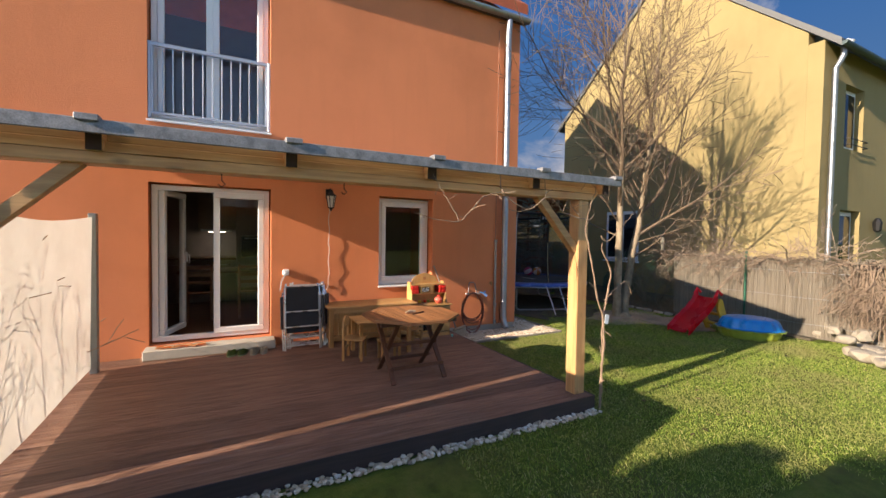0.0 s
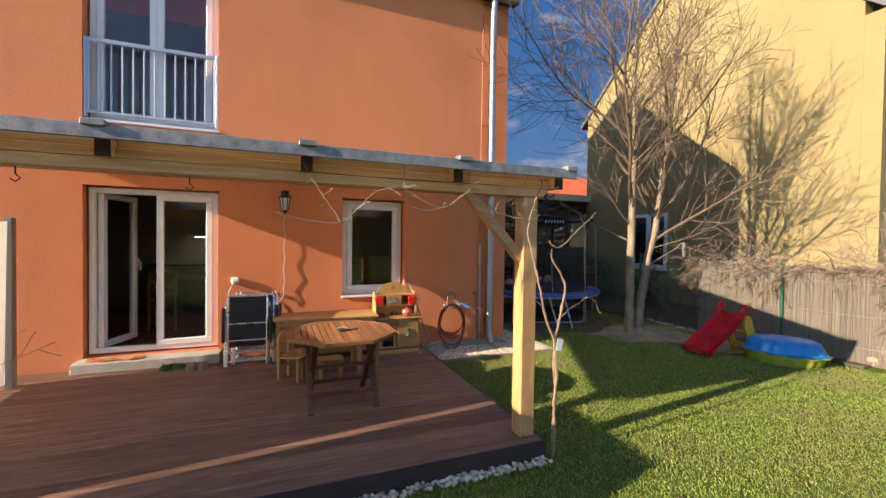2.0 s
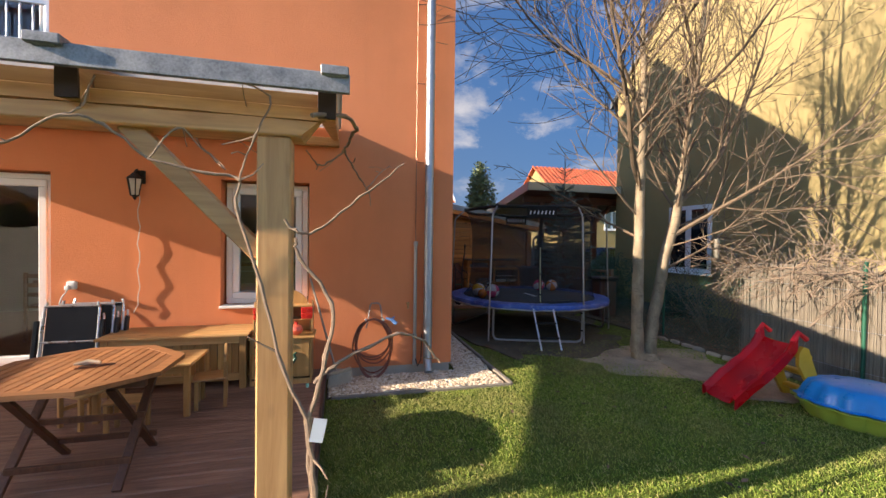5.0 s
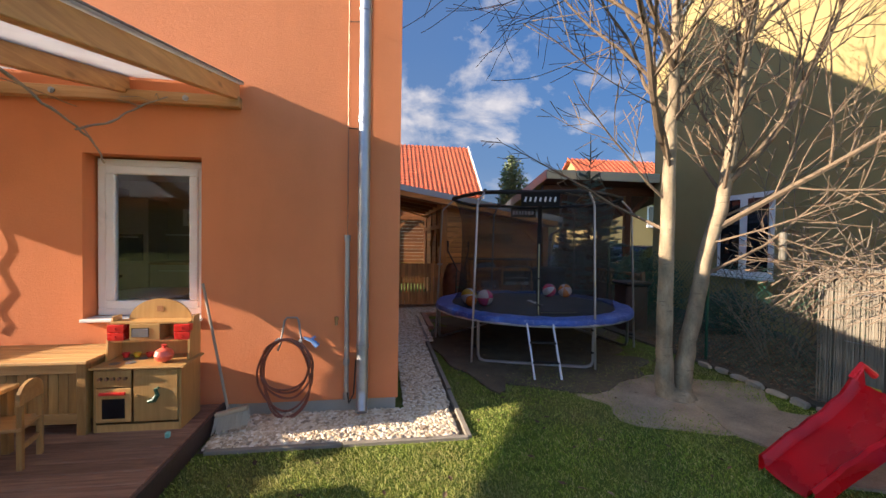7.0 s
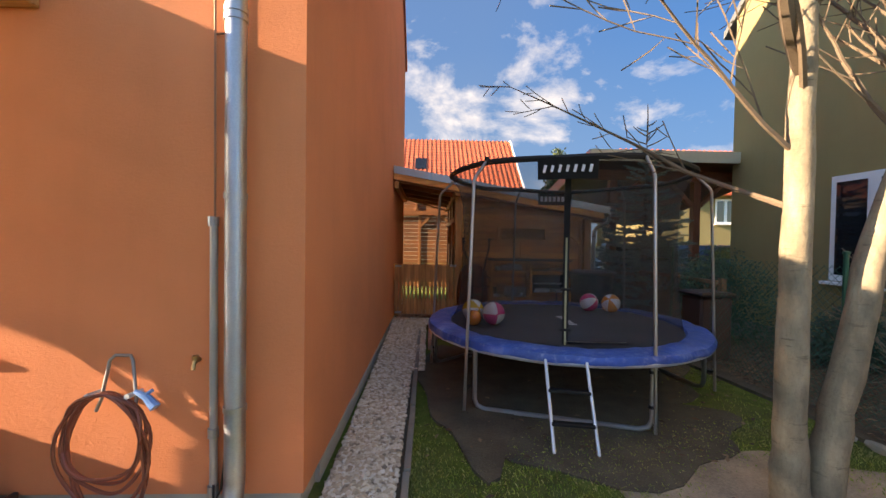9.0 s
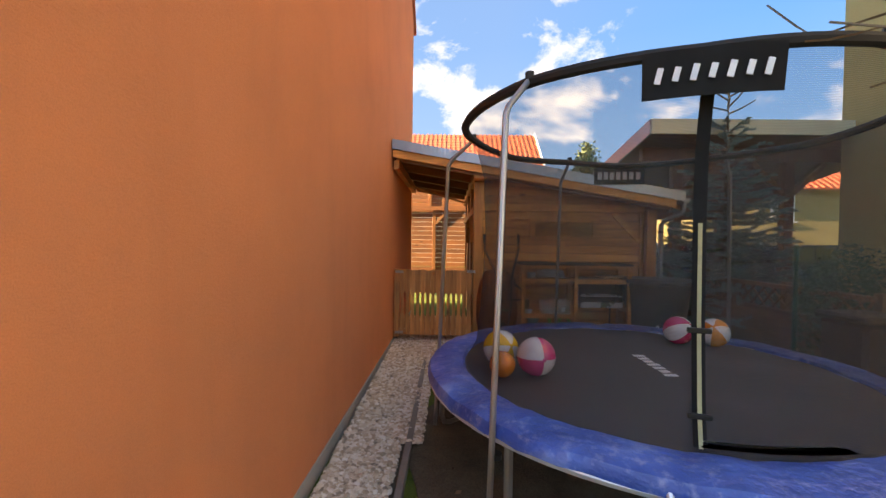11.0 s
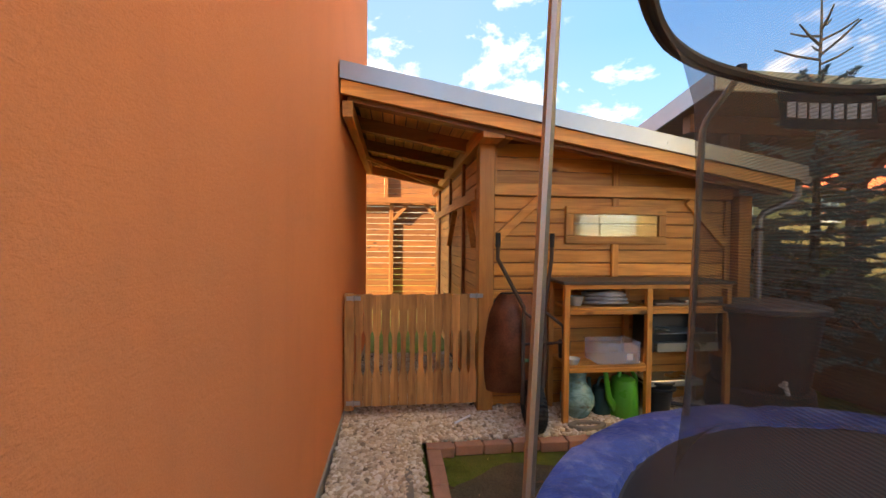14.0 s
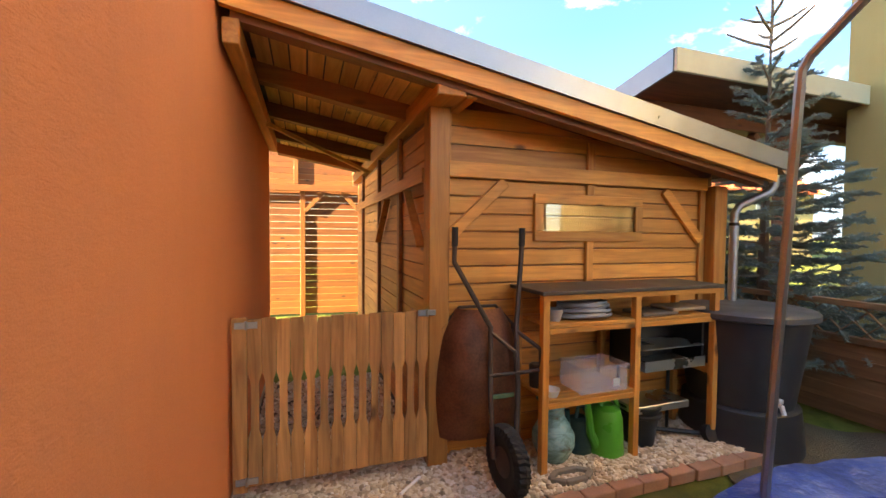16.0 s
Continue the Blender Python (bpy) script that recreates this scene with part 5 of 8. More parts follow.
# ---- children's furniture ----
ct = thing("childrens_table", "low light pine children's table", "table", (1.72, 5.10, 0.15))
part("tabletop", span(B(), (1.38, 4.86, 0.575), (2.12, 5.34, 0.60), 0.006), CHEST_X, ct)
for x in (1.41, 2.05):
    for y in (4.89, 5.27):
        part("leg", span(B(), (x, y, 0.15), (x + 0.045, y + 0.045, 0.574), 0.004), CHEST, ct)
for y in (4.91, 5.29):
    part("apron", span(B(), (1.456, y, 0.51), (2.049, y + 0.018, 0.573)), CHEST_X, ct)


def small_chair(x, y, turn, label):
    c = thing("childrens_chair", label, "chair", (x, y, 0.15), "children's chairs")
    M = Matrix.Translation((x, y, 0.15)) @ Matrix.Rotation(radians(turn), 4, "Z")

    def put(name, bm, m):
        bmesh.ops.transform(bm, matrix=M, verts=bm.verts)
        part(name, bm, m, c)
    put("seat", span(B(), (-0.13, -0.13, 0.245), (0.13, 0.13, 0.265), 0.006), CHEST_X)
    for sx in (-0.12, 0.09):
        put("front_leg", span(B(), (sx, -0.12, 0), (sx + 0.03, -0.09, 0.244), 0.003), CHEST)
        put("back_leg", span(B(), (sx, 0.10, 0), (sx + 0.03, 0.13, 0.40), 0.003), CHEST)
    bm = B()
    out = [(-0.13, 0.40)] + [(0.13 * math.cos(radians(a)), 0.44 + 0.09 * math.sin(radians(a))) for a in range(180, -1, -20)] + [(0.13, 0.40)]
    prism(bm, out, 1, 0.105, 0.125)
    put("backrest", bm, CHEST_X)
    put("stretcher", span(B(), (-0.09, 0.108, 0.12), (0.09, 0.122, 0.15)), CHEST_X)
    return c


small_chair(2.19, 5.14, -78, "small light pine chair beside the low table")
small_chair(1.36, 4.92, 60, "small light pine chair at the low table's end")
stool = thing("childrens_stool", "small light pine slatted stool", "stool", (1.72, 4.72, 0.15), "")
part("seat", span(B(), (1.60, 4.62, 0.38), (1.86, 4.82, 0.40), 0.005), CHEST_X, stool)
for x in (1.61, 1.82):
    for y in (4.63, 4.785):
        part("leg", span(B(), (x, y, 0.15), (x + 0.03, y + 0.03, 0.379), 0.003), CHEST, stool)

# ---- toy kitchen ----
kit = thing("toy_kitchen", "light wooden play kitchen with red drawers and arched back", "toy kitchen", (2.72, 5.72, 0.15))
kx0, kx1, ky0, ky1 = 2.43, 3.02, 5.52, 5.86
RED = plain("red_lacquer", (0.62, 0.03, 0.02), 0.3, vary=0.06)
DARKG = plain("dark_oven_glass", (0.01, 0.01, 0.012), 0.15)
bm = B()
span(bm, (kx0, ky0 + 0.012, 0.15), (kx0 + 0.018, ky1, 0.615))
span(bm, (kx1 - 0.018, ky0 + 0.012, 0.15), (kx1, ky1, 0.615))
span(bm, (kx0 + 0.019, ky1 - 0.015, 0.16), (kx1 - 0.019, ky1, 0.615))
span(bm, (kx0 + 0.019, ky0 + 0.02, 0.16), (kx1 - 0.019, ky1 - 0.016, 0.178))
part("carcass", bm, TOY, kit)
part("worktop", span(B(), (kx0 - 0.015, ky0 - 0.02, 0.617), (kx1 + 0.03, ky1 + 0.005, 0.635), 0.005), TOY, kit)
part("plinth_board", span(B(), (kx0 + 0.019, ky0 + 0.014, 0.15), (kx1 - 0.019, ky0 + 0.02, 0.205)), TOY, kit)
od = part("oven_door", span(B(), (kx0 + 0.022, ky0, 0.225), (kx0 + 0.255, ky0 + 0.015, 0.475), 0.004), TOY, kit)
bm = B()
prism(bm, [(kx0 + 0.065, 0.255), (kx0 + 0.215, 0.255), (kx0 + 0.215, 0.40), (kx0 + 0.065, 0.40)], 1, ky0 - 0.004, ky0 + 0.001)
part("oven_glass", bm, DARKG, od, "dark oven window")
part("oven_handle", span(B(), (kx0 + 0.05, ky0 - 0.022, 0.43), (kx0 + 0.225, ky0 - 0.005, 0.452), 0.004), RED, od, "red handle bar")
part("knob_panel", span(B(), (kx0 + 0.022, ky0 + 0.001, 0.485), (kx0 + 0.255, ky0 + 0.014, 0.61), 0.003), TOY, kit)
for k in range(5):
    x = kx0 + 0.055 + k * 0.042
    part("knob", tube(B(), [(x, ky0 + 0.001, 0.55), (x, ky0 - 0.018, 0.55)], 0.012, 10), TEAK_DARK, kit, "dark turned knob")
cd = part("cupboard_door", span(B(), (kx0 + 0.27, ky0, 0.225), (kx1 - 0.02, ky0 + 0.015, 0.61), 0.004), TOY, kit)
part("knob", tube(B(), [(kx0 + 0.295, ky0, 0.42), (kx0 + 0.295, ky0 - 0.018, 0.42)], 0.01, 8), TOY, cd)
bm = B()
tube(bm, [(2.80, ky0 - 0.003, 0.37), (2.84, ky0 - 0.003, 0.38), (2.865, ky0 - 0.003, 0.42), (2.85, ky0 - 0.003, 0.46), (2.875, ky0 - 0.003, 0.475)], [0.012, 0.02, 0.016, 0.014, 0.009], 6)
part("sticker", bm, plain("dark_green_sticker", (0.02, 0.07, 0.04), 0.5), cd, "dark green curled sticker")
for k, (x, y) in enumerate(((2.53, 5.60), (2.63, 5.62), (2.56, 5.72), (2.66, 5.73))):
    part("hob_plate", lathe(B(), [(0.036, 0.636), (0.036, 0.639), (0.001, 0.639)], (x, y, 0), 20), plain("grey_hob_%d" % k, (0.12, 0.12, 0.13), 0.4), kit, "grey hob ring")
bm = B()
arch = [(kx0, 0.637), (kx1, 0.637), (kx1, 0.90)] + [((kx0 + kx1) / 2 + 0.235 * math.cos(radians(a)), 0.905 + 0.185 * math.sin(radians(a))) for a in range(0, 181, 12)] + [(kx0, 0.90)]
prism(bm, arch, 1, ky1 - 0.012, ky1 + 0.004)
part("back_panel", bm, TOY, kit, "arched back board")
for x in (kx0, kx1 - 0.014):
    bm = B()
    prism(bm, [(ky0 + 0.14, 0.637), (ky1 - 0.0125, 0.637), (ky1 - 0.0125, 0.965), (ky0 + 0.22, 0.965), (ky0 + 0.2, 0.86), (ky0 + 0.16, 0.84)], 0, x, x + 0.014)
    part("side_cheek", bm, TOY, kit)
part("upper_shelf", span(B(), (kx0 + 0.015, ky1 - 0.17, 0.775), (kx1 - 0.015, ky1 - 0.013, 0.788)), TOY, kit)
part("upper_shelf", span(B(), (kx0 + 0.015, ky1 - 0.17, 0.915), (kx1 - 0.015, ky1 - 0.013, 0.928)), TOY, kit)
for x in (kx0 + 0.002, kx1 - 0.118):
    for z in (0.79, 0.852):
        dr = part("drawer", span(B(), (x, ky1 - 0.185, z), (x + 0.116, ky1 - 0.02, z + 0.058), 0.004), RED, kit, "red drawer")
        part("knob", tube(B(), [(x + 0.058, ky1 - 0.185, z + 0.03), (x + 0.058, ky1 - 0.2, z + 0.03)], 0.01, 8), RED, dr)
mw = part("microwave", span(B(), (2.585, ky1 - 0.18, 0.79), (2.80, ky1 - 0.02, 0.913), 0.004), TOY, kit, "wooden toy microwave")
part("window", span(B(), (2.60, ky1 - 0.184, 0.815), (2.725, ky1 - 0.179, 0.885)), DARKG, mw, "dark window with white waves")
bm = B()
for r in range(4):
    z = 0.825 + r * 0.016
    tube(bm, [(2.605 + i * 0.0115, ky1 - 0.186, z + (0.004 if i % 2 else -0.004)) for i in range(11)], 0.0022, 4)
part("wave_line", bm, WHITE, mw)
part("clock_mark", span(B(), (2.70, ky1 - 0.016, 0.985), (2.745, ky1 - 0.0125, 1.03)), TEAK, kit, "small printed mark")
red_ball = thing("toy_apple", "pale red toy ball on the play worktop", "toy", (2.86, 5.62, 0.635))
part("body", lathe(B(), [(0.02, 0.0), (0.055, 0.02), (0.068, 0.055), (0.055, 0.09), (0.02, 0.108), (0.001, 0.108)], (2.86, 5.62, 0.636), 20), plain("pale_red_plastic", (0.72, 0.13, 0.08), 0.35), red_ball, "", True)
part("stalk", tube(B(), [(2.86, 5.62, 0.742), (2.862, 5.62, 0.77)], [0.012, 0.02], 8), plain("red_stalk", (0.6, 0.06, 0.04), 0.4), red_ball)
for k, (x, c, nm) in enumerate(((2.52, (0.6, 0.03, 0.02), "red"), (2.60, (0.65, 0.5, 0.03), "yellow"), (2.69, (0.62, 0.05, 0.03), "red"), (2.75, (0.1, 0.3, 0.05), "green"))):
    cup = thing("toy_cup", nm + " small plastic toy cup on the play kitchen", "toy cup", (x, 5.76, 0.635), "toy cups")
    part("body", lathe(B(), [(0.018, 0.0), (0.028, 0.035), (0.024, 0.035), (0.014, 0.005), (0.001, 0.005)], (x, 5.76, 0.64), 14), plain("toy_" + nm + str(k), c, 0.35), cup, "", True)
blk = thing("toy_block", "tiny mint green toy block on the deck", "toy", (2.99, 5.40, 0.15))
part("body", box(B(), (2.99, 5.40, 0.17), (0.03, 0.03, 0.04), None, 0.005), plain("mint_plastic", (0.25, 0.55, 0.45), 0.4), blk)

# ---- broom ----
broom = thing("broom", "worn broom leaning against the wall, bristles on the gravel", "broom", (3.34, 5.72, 0.06))
part("stick", tube(B(), [(3.27, 5.77, 0.17), (2.97, 6.03, 1.19)], 0.012, 8), plain("grey_broom_stick", (0.30, 0.24, 0.18), 0.7), broom, "", True)
head = beam(B(), (3.19, 5.71, 0.165), (3.43, 5.75, 0.205), 0.055, 0.035, 0.008)
part("head", head, plain("broom_head", (0.38, 0.30, 0.20), 0.8), broom)
bm = B()
random.seed(5)
for k in range(240):
    f = random.random()
    p = Vector((3.19, 5.71, 0.15)).lerp(Vector((3.43, 5.75, 0.19)), f) + Vector((0, random.uniform(-0.025, 0.025), 0))
    q = p + Vector((random.uniform(-0.012, 0.045) - 0.02, random.uniform(-0.07, 0.02), -0.115))
    tube(bm, [p, q], [0.004, 0.0025], 3)
part("bristles", bm, plain("straw_bristle", (0.46, 0.40, 0.30), 0.9), broom, "pale straw bristles")

# ---- garden hose on a hanger, tap, pipes ----
COPPER_HOSE = plain("brown_rubber_hose", (0.20, 0.06, 0.035), 0.32, vary=0.25)
hose = thing("garden_hose", "brown garden hose looped on a wall hanger with blue spray gun", "hose", (3.68, 5.98, 0.03))
part("hanger", tube(B(), [(3.60, 5.99, 0.60), (3.62, 6.0, 0.66), (3.65, 6.02, 0.86), (3.67, 6.03, 0.885), (3.75, 6.03, 0.885), (3.77, 6.02, 0.86), (3.80, 6.0, 0.66), (3.81, 5.97, 0.60)], 0.009, 8), plain("grey_hanger", (0.30, 0.26, 0.23), 0.5, 0.5), hose, "grey metal hanger", True)
part("peg", tube(B(), [(3.60, 5.93, 0.70), (3.60, 6.04, 0.69)], 0.014, 8), plain("white_peg", (0.6, 0.58, 0.54), 0.5), hose)
part("peg", tube(B(), [(3.80, 5.93, 0.70), (3.80, 6.04, 0.69)], 0.014, 8), plain("white_peg_end", (0.6, 0.58, 0.54), 0.5), hose)
for k in range(6):
    w, h = 0.205 + 0.012 * (k % 3), (0.24, 0.26, 0.31, 0.34, 0.345, 0.22)[k]
    c, y = 3.685 + 0.008 * math.sin(k * 2.2), 5.95 - 0.012 * (k % 3)
    pts = [(c + w * math.cos(a) * (0.94 + 0.06 * math.sin(a * 2 + k)), y + 0.015 * math.sin(a * 3 + k), 0.71 - h + h * math.sin(a)) for a in [math.tau * i / 40 for i in range(40)]]
    part("loop", tube(B(), pts, 0.0095, 8, closed=True), COPPER_HOSE, hose, "", True)
gun = tube(B(), [(3.83, 5.95, 0.72), (3.90, 5.93, 0.70), (3.95, 5.92, 0.65)], [0.012, 0.02, 0.026], 8)
tube(gun, [(3.88, 5.93, 0.70), (3.93, 5.93, 0.735)], 0.01, 6)
part("spray_gun", gun, plain("pale_blue_plastic", (0.16, 0.30, 0.58), 0.35), hose, "pale blue spray gun", True)
tap = thing("wall_tap", "small brass wall tap beside the drain pipe", "tap", (4.1, 6.03, 0.85))
part("body", tube(tube(B(), [(4.1, 6.05, 0.86), (4.1, 6.0, 0.86), (4.1, 5.985, 0.82)], 0.012, 8), [(4.1, 6.01, 0.865), (4.1, 6.01, 0.89)], 0.018, 8), plain("dull_brass", (0.40, 0.24, 0.10), 0.4, 0.9), tap, "", True)
down = thing("rain_downpipe", "zinc downpipe running down the house corner to the gravel", "pipe", (4.335, 5.96, 0.05))
part("pipe", tube(B(), [(4.335, 5.93, 5.47), (4.335, 5.93, 5.4), (4.335, 5.94, 5.3), (4.335, 5.95, 5.12), (4.335, 5.95, 5.05), (4.335, 5.95, 0.26), (4.335, 5.93, 0.17), (4.335, 5.86, 0.07)], 0.052, 14), ZINC, down, "", True)
for z in (0.62, 1.72, 2.62, 2.66, 3.6, 4.6):
    part("collar", tube(B(), [(4.335, 5.95, z), (4.335, 5.95, z + 0.03)], 0.0575, 14), ZINC, down, "", True)
thin = thing("thin_wall_pipe", "thin grey conduit with fittings beside the downpipe", "pipe", (4.19, 6.0, 0.1))
part("pipe", tube(B(), [(4.19, 6.02, 0.12), (4.19, 6.02, 1.60)], 0.021, 10), plain("grey_conduit", (0.40, 0.38, 0.36), 0.4, 0.4), thin, "", True)
for z in (0.14, 0.45, 1.58):
    part("fitting", tube(B(), [(4.19, 6.015, z), (4.19, 6.015, z + 0.05)], 0.028, 10), ZINC, thin)
part("cable", tube(B(), [(4.19, 6.03, 1.63), (4.188, 6.03, 3.2), (4.192, 6.03, 5.3)], 0.006, 5), plain("copper_wire", (0.30, 0.14, 0.08), 0.5, 0.5), thin, "thin lightning wire")
part("hook_wire", tube(B(), [(4.2, 6.0, 0.2), (4.22, 5.96, 0.12), (4.26, 5.96, 0.2), (4.275, 6.0, 0.5)], 0.007, 5), IRON, thin)
for z in (0.9 + 0.95 * i for i in range(5)):
    part("clip", tube(B(), [(4.19, 6.045, z + 1.7), (4.28, 5.99, z + 1.68)], 0.005, 5), IRON, thin)
gut = thing("roof_gutter", "half-round zinc gutter along the eaves", "gutter", (0, 5.72, 5.4))
part("trough", prism(B(), [(5.93 + 0.07 * math.cos(radians(a)), 5.57 + 0.07 * math.sin(radians(a))) for a in range(180, 361, 18)] + [(5.995, 5.573), (5.865, 5.573)], 0, -9.0, WX + 0.1), ZINC, gut, "", True)

# ---- wall lamp, cable, socket ----
lamp = thing("wall_lantern", "black four-sided wall lantern with frosted panes", "wall lamp", (1.27, 5.97, 2.0))
bm = B()
span(bm, (1.22, 6.03, 2.19), (1.32, 6.048, 2.33), 0.006)
tube(bm, [(1.27, 6.03, 2.29), (1.27, 5.97, 2.33), (1.27, 5.92, 2.30), (1.27, 5.92, 2.27)], 0.009, 8)
part("bracket", bm, IRON, lamp)
part("hood", lathe(B(), [(0.02, 2.285), (0.05, 2.255), (0.075, 2.235), (0.078, 2.225), (0.001, 2.225)], (1.27, 5.92, 0), 6), IRON, lamp)
part("panes", lathe(B(), [(0.035, 2.06), (0.062, 2.222)], (1.27, 5.92, 0), 6), plain("frosted_lamp_glass", (0.62, 0.60, 0.54), 0.4), lamp, "pale frosted panes")
bm = B()
for k in range(6):
    a = k * math.tau / 6
    tube(bm, [(1.27 + 0.037 * math.cos(a), 5.92 + 0.037 * math.sin(a), 2.055), (1.27 + 0.066 * math.cos(a), 5.92 + 0.066 * math.sin(a), 2.226)], 0.006, 5)
lathe(bm, [(0.04, 2.05), (0.04, 2.06), (0.02, 2.04), (0.006, 2.01), (0.001, 2.01)], (1.27, 5.92, 0), 6)
part("cage", bm, IRON, lamp)
wire = thing("lamp_cable", "thin pale cable hanging from the wall lamp", "cable", (1.26, 6.03, 0.8))
random.seed(9)
part("cord", tube(B(), [(1.27 + 0.0, 6.035, 2.15)] + [(1.265 + 0.012 * math.sin(i * 1.9), 6.028 - 0.012 * math.sin(i * 0.8) ** 2, 2.1 - i * 0.09) for i in range(14)] + [(1.22, 6.02, 0.85)], 0.005, 5), plain("pale_cord", (0.62, 0.52, 0.44), 0.6), wire, "", True)
sock = thing("wall_socket", "white outdoor wall socket with a plugged-in lead", "socket", (0.68, 6.03, 1.14))
part("cover", box(B(), (0.68, 6.025, 1.14), (0.085, 0.05, 0.085), None, 0.012), WHITE, sock)
part("lead", tube(B(), [(0.66, 6.0, 1.10), (0.62, 5.97, 1.02), (0.60, 5.95, 0.9)], 0.006, 6), plain("grey_lead", (0.5, 0.48, 0.46), 0.5), sock, "", True)
part("plug", box(B(), (0.665, 5.985, 1.12), (0.04, 0.05, 0.045), None, 0.008), WHITE, sock)

# ---- mat and shoes ----
cloth = thing("door_towel", "crumpled orange checked cloth on the doorstep", "towel", (-0.52, 5.9, 0.266))
bm = B()
nx, ny = 16, 6
gv = [[bm.verts.new((-0.80 + 0.52 * i / nx, 5.83 + 0.13 * j / ny + 0.02 * math.sin(i * 0.9), 0.272 + 0.012 * abs(math.sin(i * 1.3 + j)) + 0.01 * math.sin(j * 2.1))) for j in range(ny + 1)] for i in range(nx + 1)]
for i in range(nx):
    for j in range(ny):
        bm.faces.new((gv[i][j], gv[i + 1][j], gv[i + 1][j + 1], gv[i][j + 1]))
bmesh.ops.solidify(bm, geom=bm.faces[:], thickness=0.006)


def checked():
    m, nt, b = material("orange_checked_cloth")
    c = nt.nodes.new("ShaderNodeTexChecker")
    c.inputs["Scale"].default_value = 11
    c.inputs["Color1"].default_value, c.inputs["Color2"].default_value = (0.62, 0.16, 0.03, 1), (0.66, 0.36, 0.16, 1)
    nt.links.new(coords(nt), c.inputs["Vector"])
    nt.links.new(c.outputs["Color"], b.inputs["Base Color"])
    b.inputs["Roughness"].default_value = 0.95
    bump(nt, tex_noise(nt, coords(nt), 300, 2), 0.4, 0.003, b)
    return m


part("cloth", bm, checked(), cloth, "", True)


def clog(x, y, turn, m1, m2, label):
    s = thing("garden_clog", label, "shoe", (x, y, 0.15), "clogs by the doorstep")
    M = Matrix.Translation((x, y, 0.15)) @ Matrix.Rotation(radians(turn), 4, "Z")
    out = [(0.045 * math.sin(t) * (1.0 + 0.18 * math.cos(t)), 0.13 * math.cos(t)) for t in [math.tau * i / 18 for i in range(18)]]
    bm = prism(B(), out, 2, 0.0, 0.022)
    bmesh.ops.transform(bm, matrix=M, verts=bm.verts)
    part("sole", bm, m2, s)
    bm = B()
    rg = []
    for f, k in ((0.022, 1.02), (0.05, 0.98), (0.07, 0.82), (0.078, 0.5)):
        rg.append([bm.verts.new((p[0] * k, (p[1] - 0.05) * k + 0.05, f if p[1] > -0.02 else min(f, 0.05))) for p in out])
    for a, b in zip(rg, rg[1:]):
        for i in range(18):
            if max(out[i][1], out[(i + 1) % 18][1]) > -0.02 or b is rg[1]:
                bm.faces.new((a[i], a[(i + 1) % 18], b[(i + 1) % 18], b[i]))
    bmesh.ops.solidify(bm, geom=bm.faces[:], thickness=0.005)
    bmesh.ops.transform(bm, matrix=M, verts=bm.verts)
    part("upper", bm, m1, s, "", True)


GRN, PAL = plain("moss_green_foam", (0.12, 0.19, 0.03), 0.6), plain("beige_foam", (0.44, 0.38, 0.28), 0.6)
for x, t, a in ((0.03, 28, GRN), (0.14, 20, GRN), (0.27, 15, PAL), (0.38, 8, PAL)):
    clog(x, 5.70 - 0.02 * (a is PAL), 180 - t, a, PAL if a is PAL else plain("pale_green_sole", (0.30, 0.34, 0.16), 0.6), ("moss green" if a is GRN else "beige") + " foam garden clog on the deck")

# ---- things seen inside the room ----
DARKG_ROOM = plain("oven_glass_dark", (0.012, 0.012, 0.013), 0.15)
DARKW = wood("dining_wood", (0.20, 0.10, 0.045), (0.34, 0.19, 0.09), 0)
dt = thing("dining_table", "light wooden dining table inside the dim room", "table", (-0.1, 8.4, 0.26))
part("tabletop", span(B(), (-0.8, 7.95, 0.98), (0.75, 8.85, 1.02), 0.006), DARKW, dt)
for x in (-0.74, 0.65):
    for y in (8.0, 8.74):
        part("leg", span(B(), (x, y, 0.262), (x + 0.06, y + 0.06, 0.979), 0.004), DARKW, dt)
for x, y in ((-0.45, 7.72), (0.3, 7.70)):
    dc = thing("dining_chair", "light wooden dining chair at the table indoors", "chair", (x, y, 0.26), "dining chairs")
    part("seat", span(B(), (x - 0.2, y - 0.2, 0.70), (x + 0.2, y + 0.2, 0.73), 0.006), DARKW, dc)
    for dx in (-0.19, 0.155):
        part("back_leg", span(B(), (x + dx, y - 0.2, 0.262), (x + dx + 0.035, y - 0.165, 1.16), 0.003), DARKW, dc)
        part("front_leg", span(B(), (x + dx, y + 0.165, 0.262), (x + dx + 0.035, y + 0.2, 0.699), 0.003), DARKW, dc)
    for z in (0.85, 0.97, 1.09):
        part("back_slat", span(B(), (x - 0.154, y - 0.195, z), (x + 0.154, y - 0.175, z + 0.05)), DARKW, dc)
CABM = plain("cabinet_front", (0.42, 0.36, 0.28), 0.5)
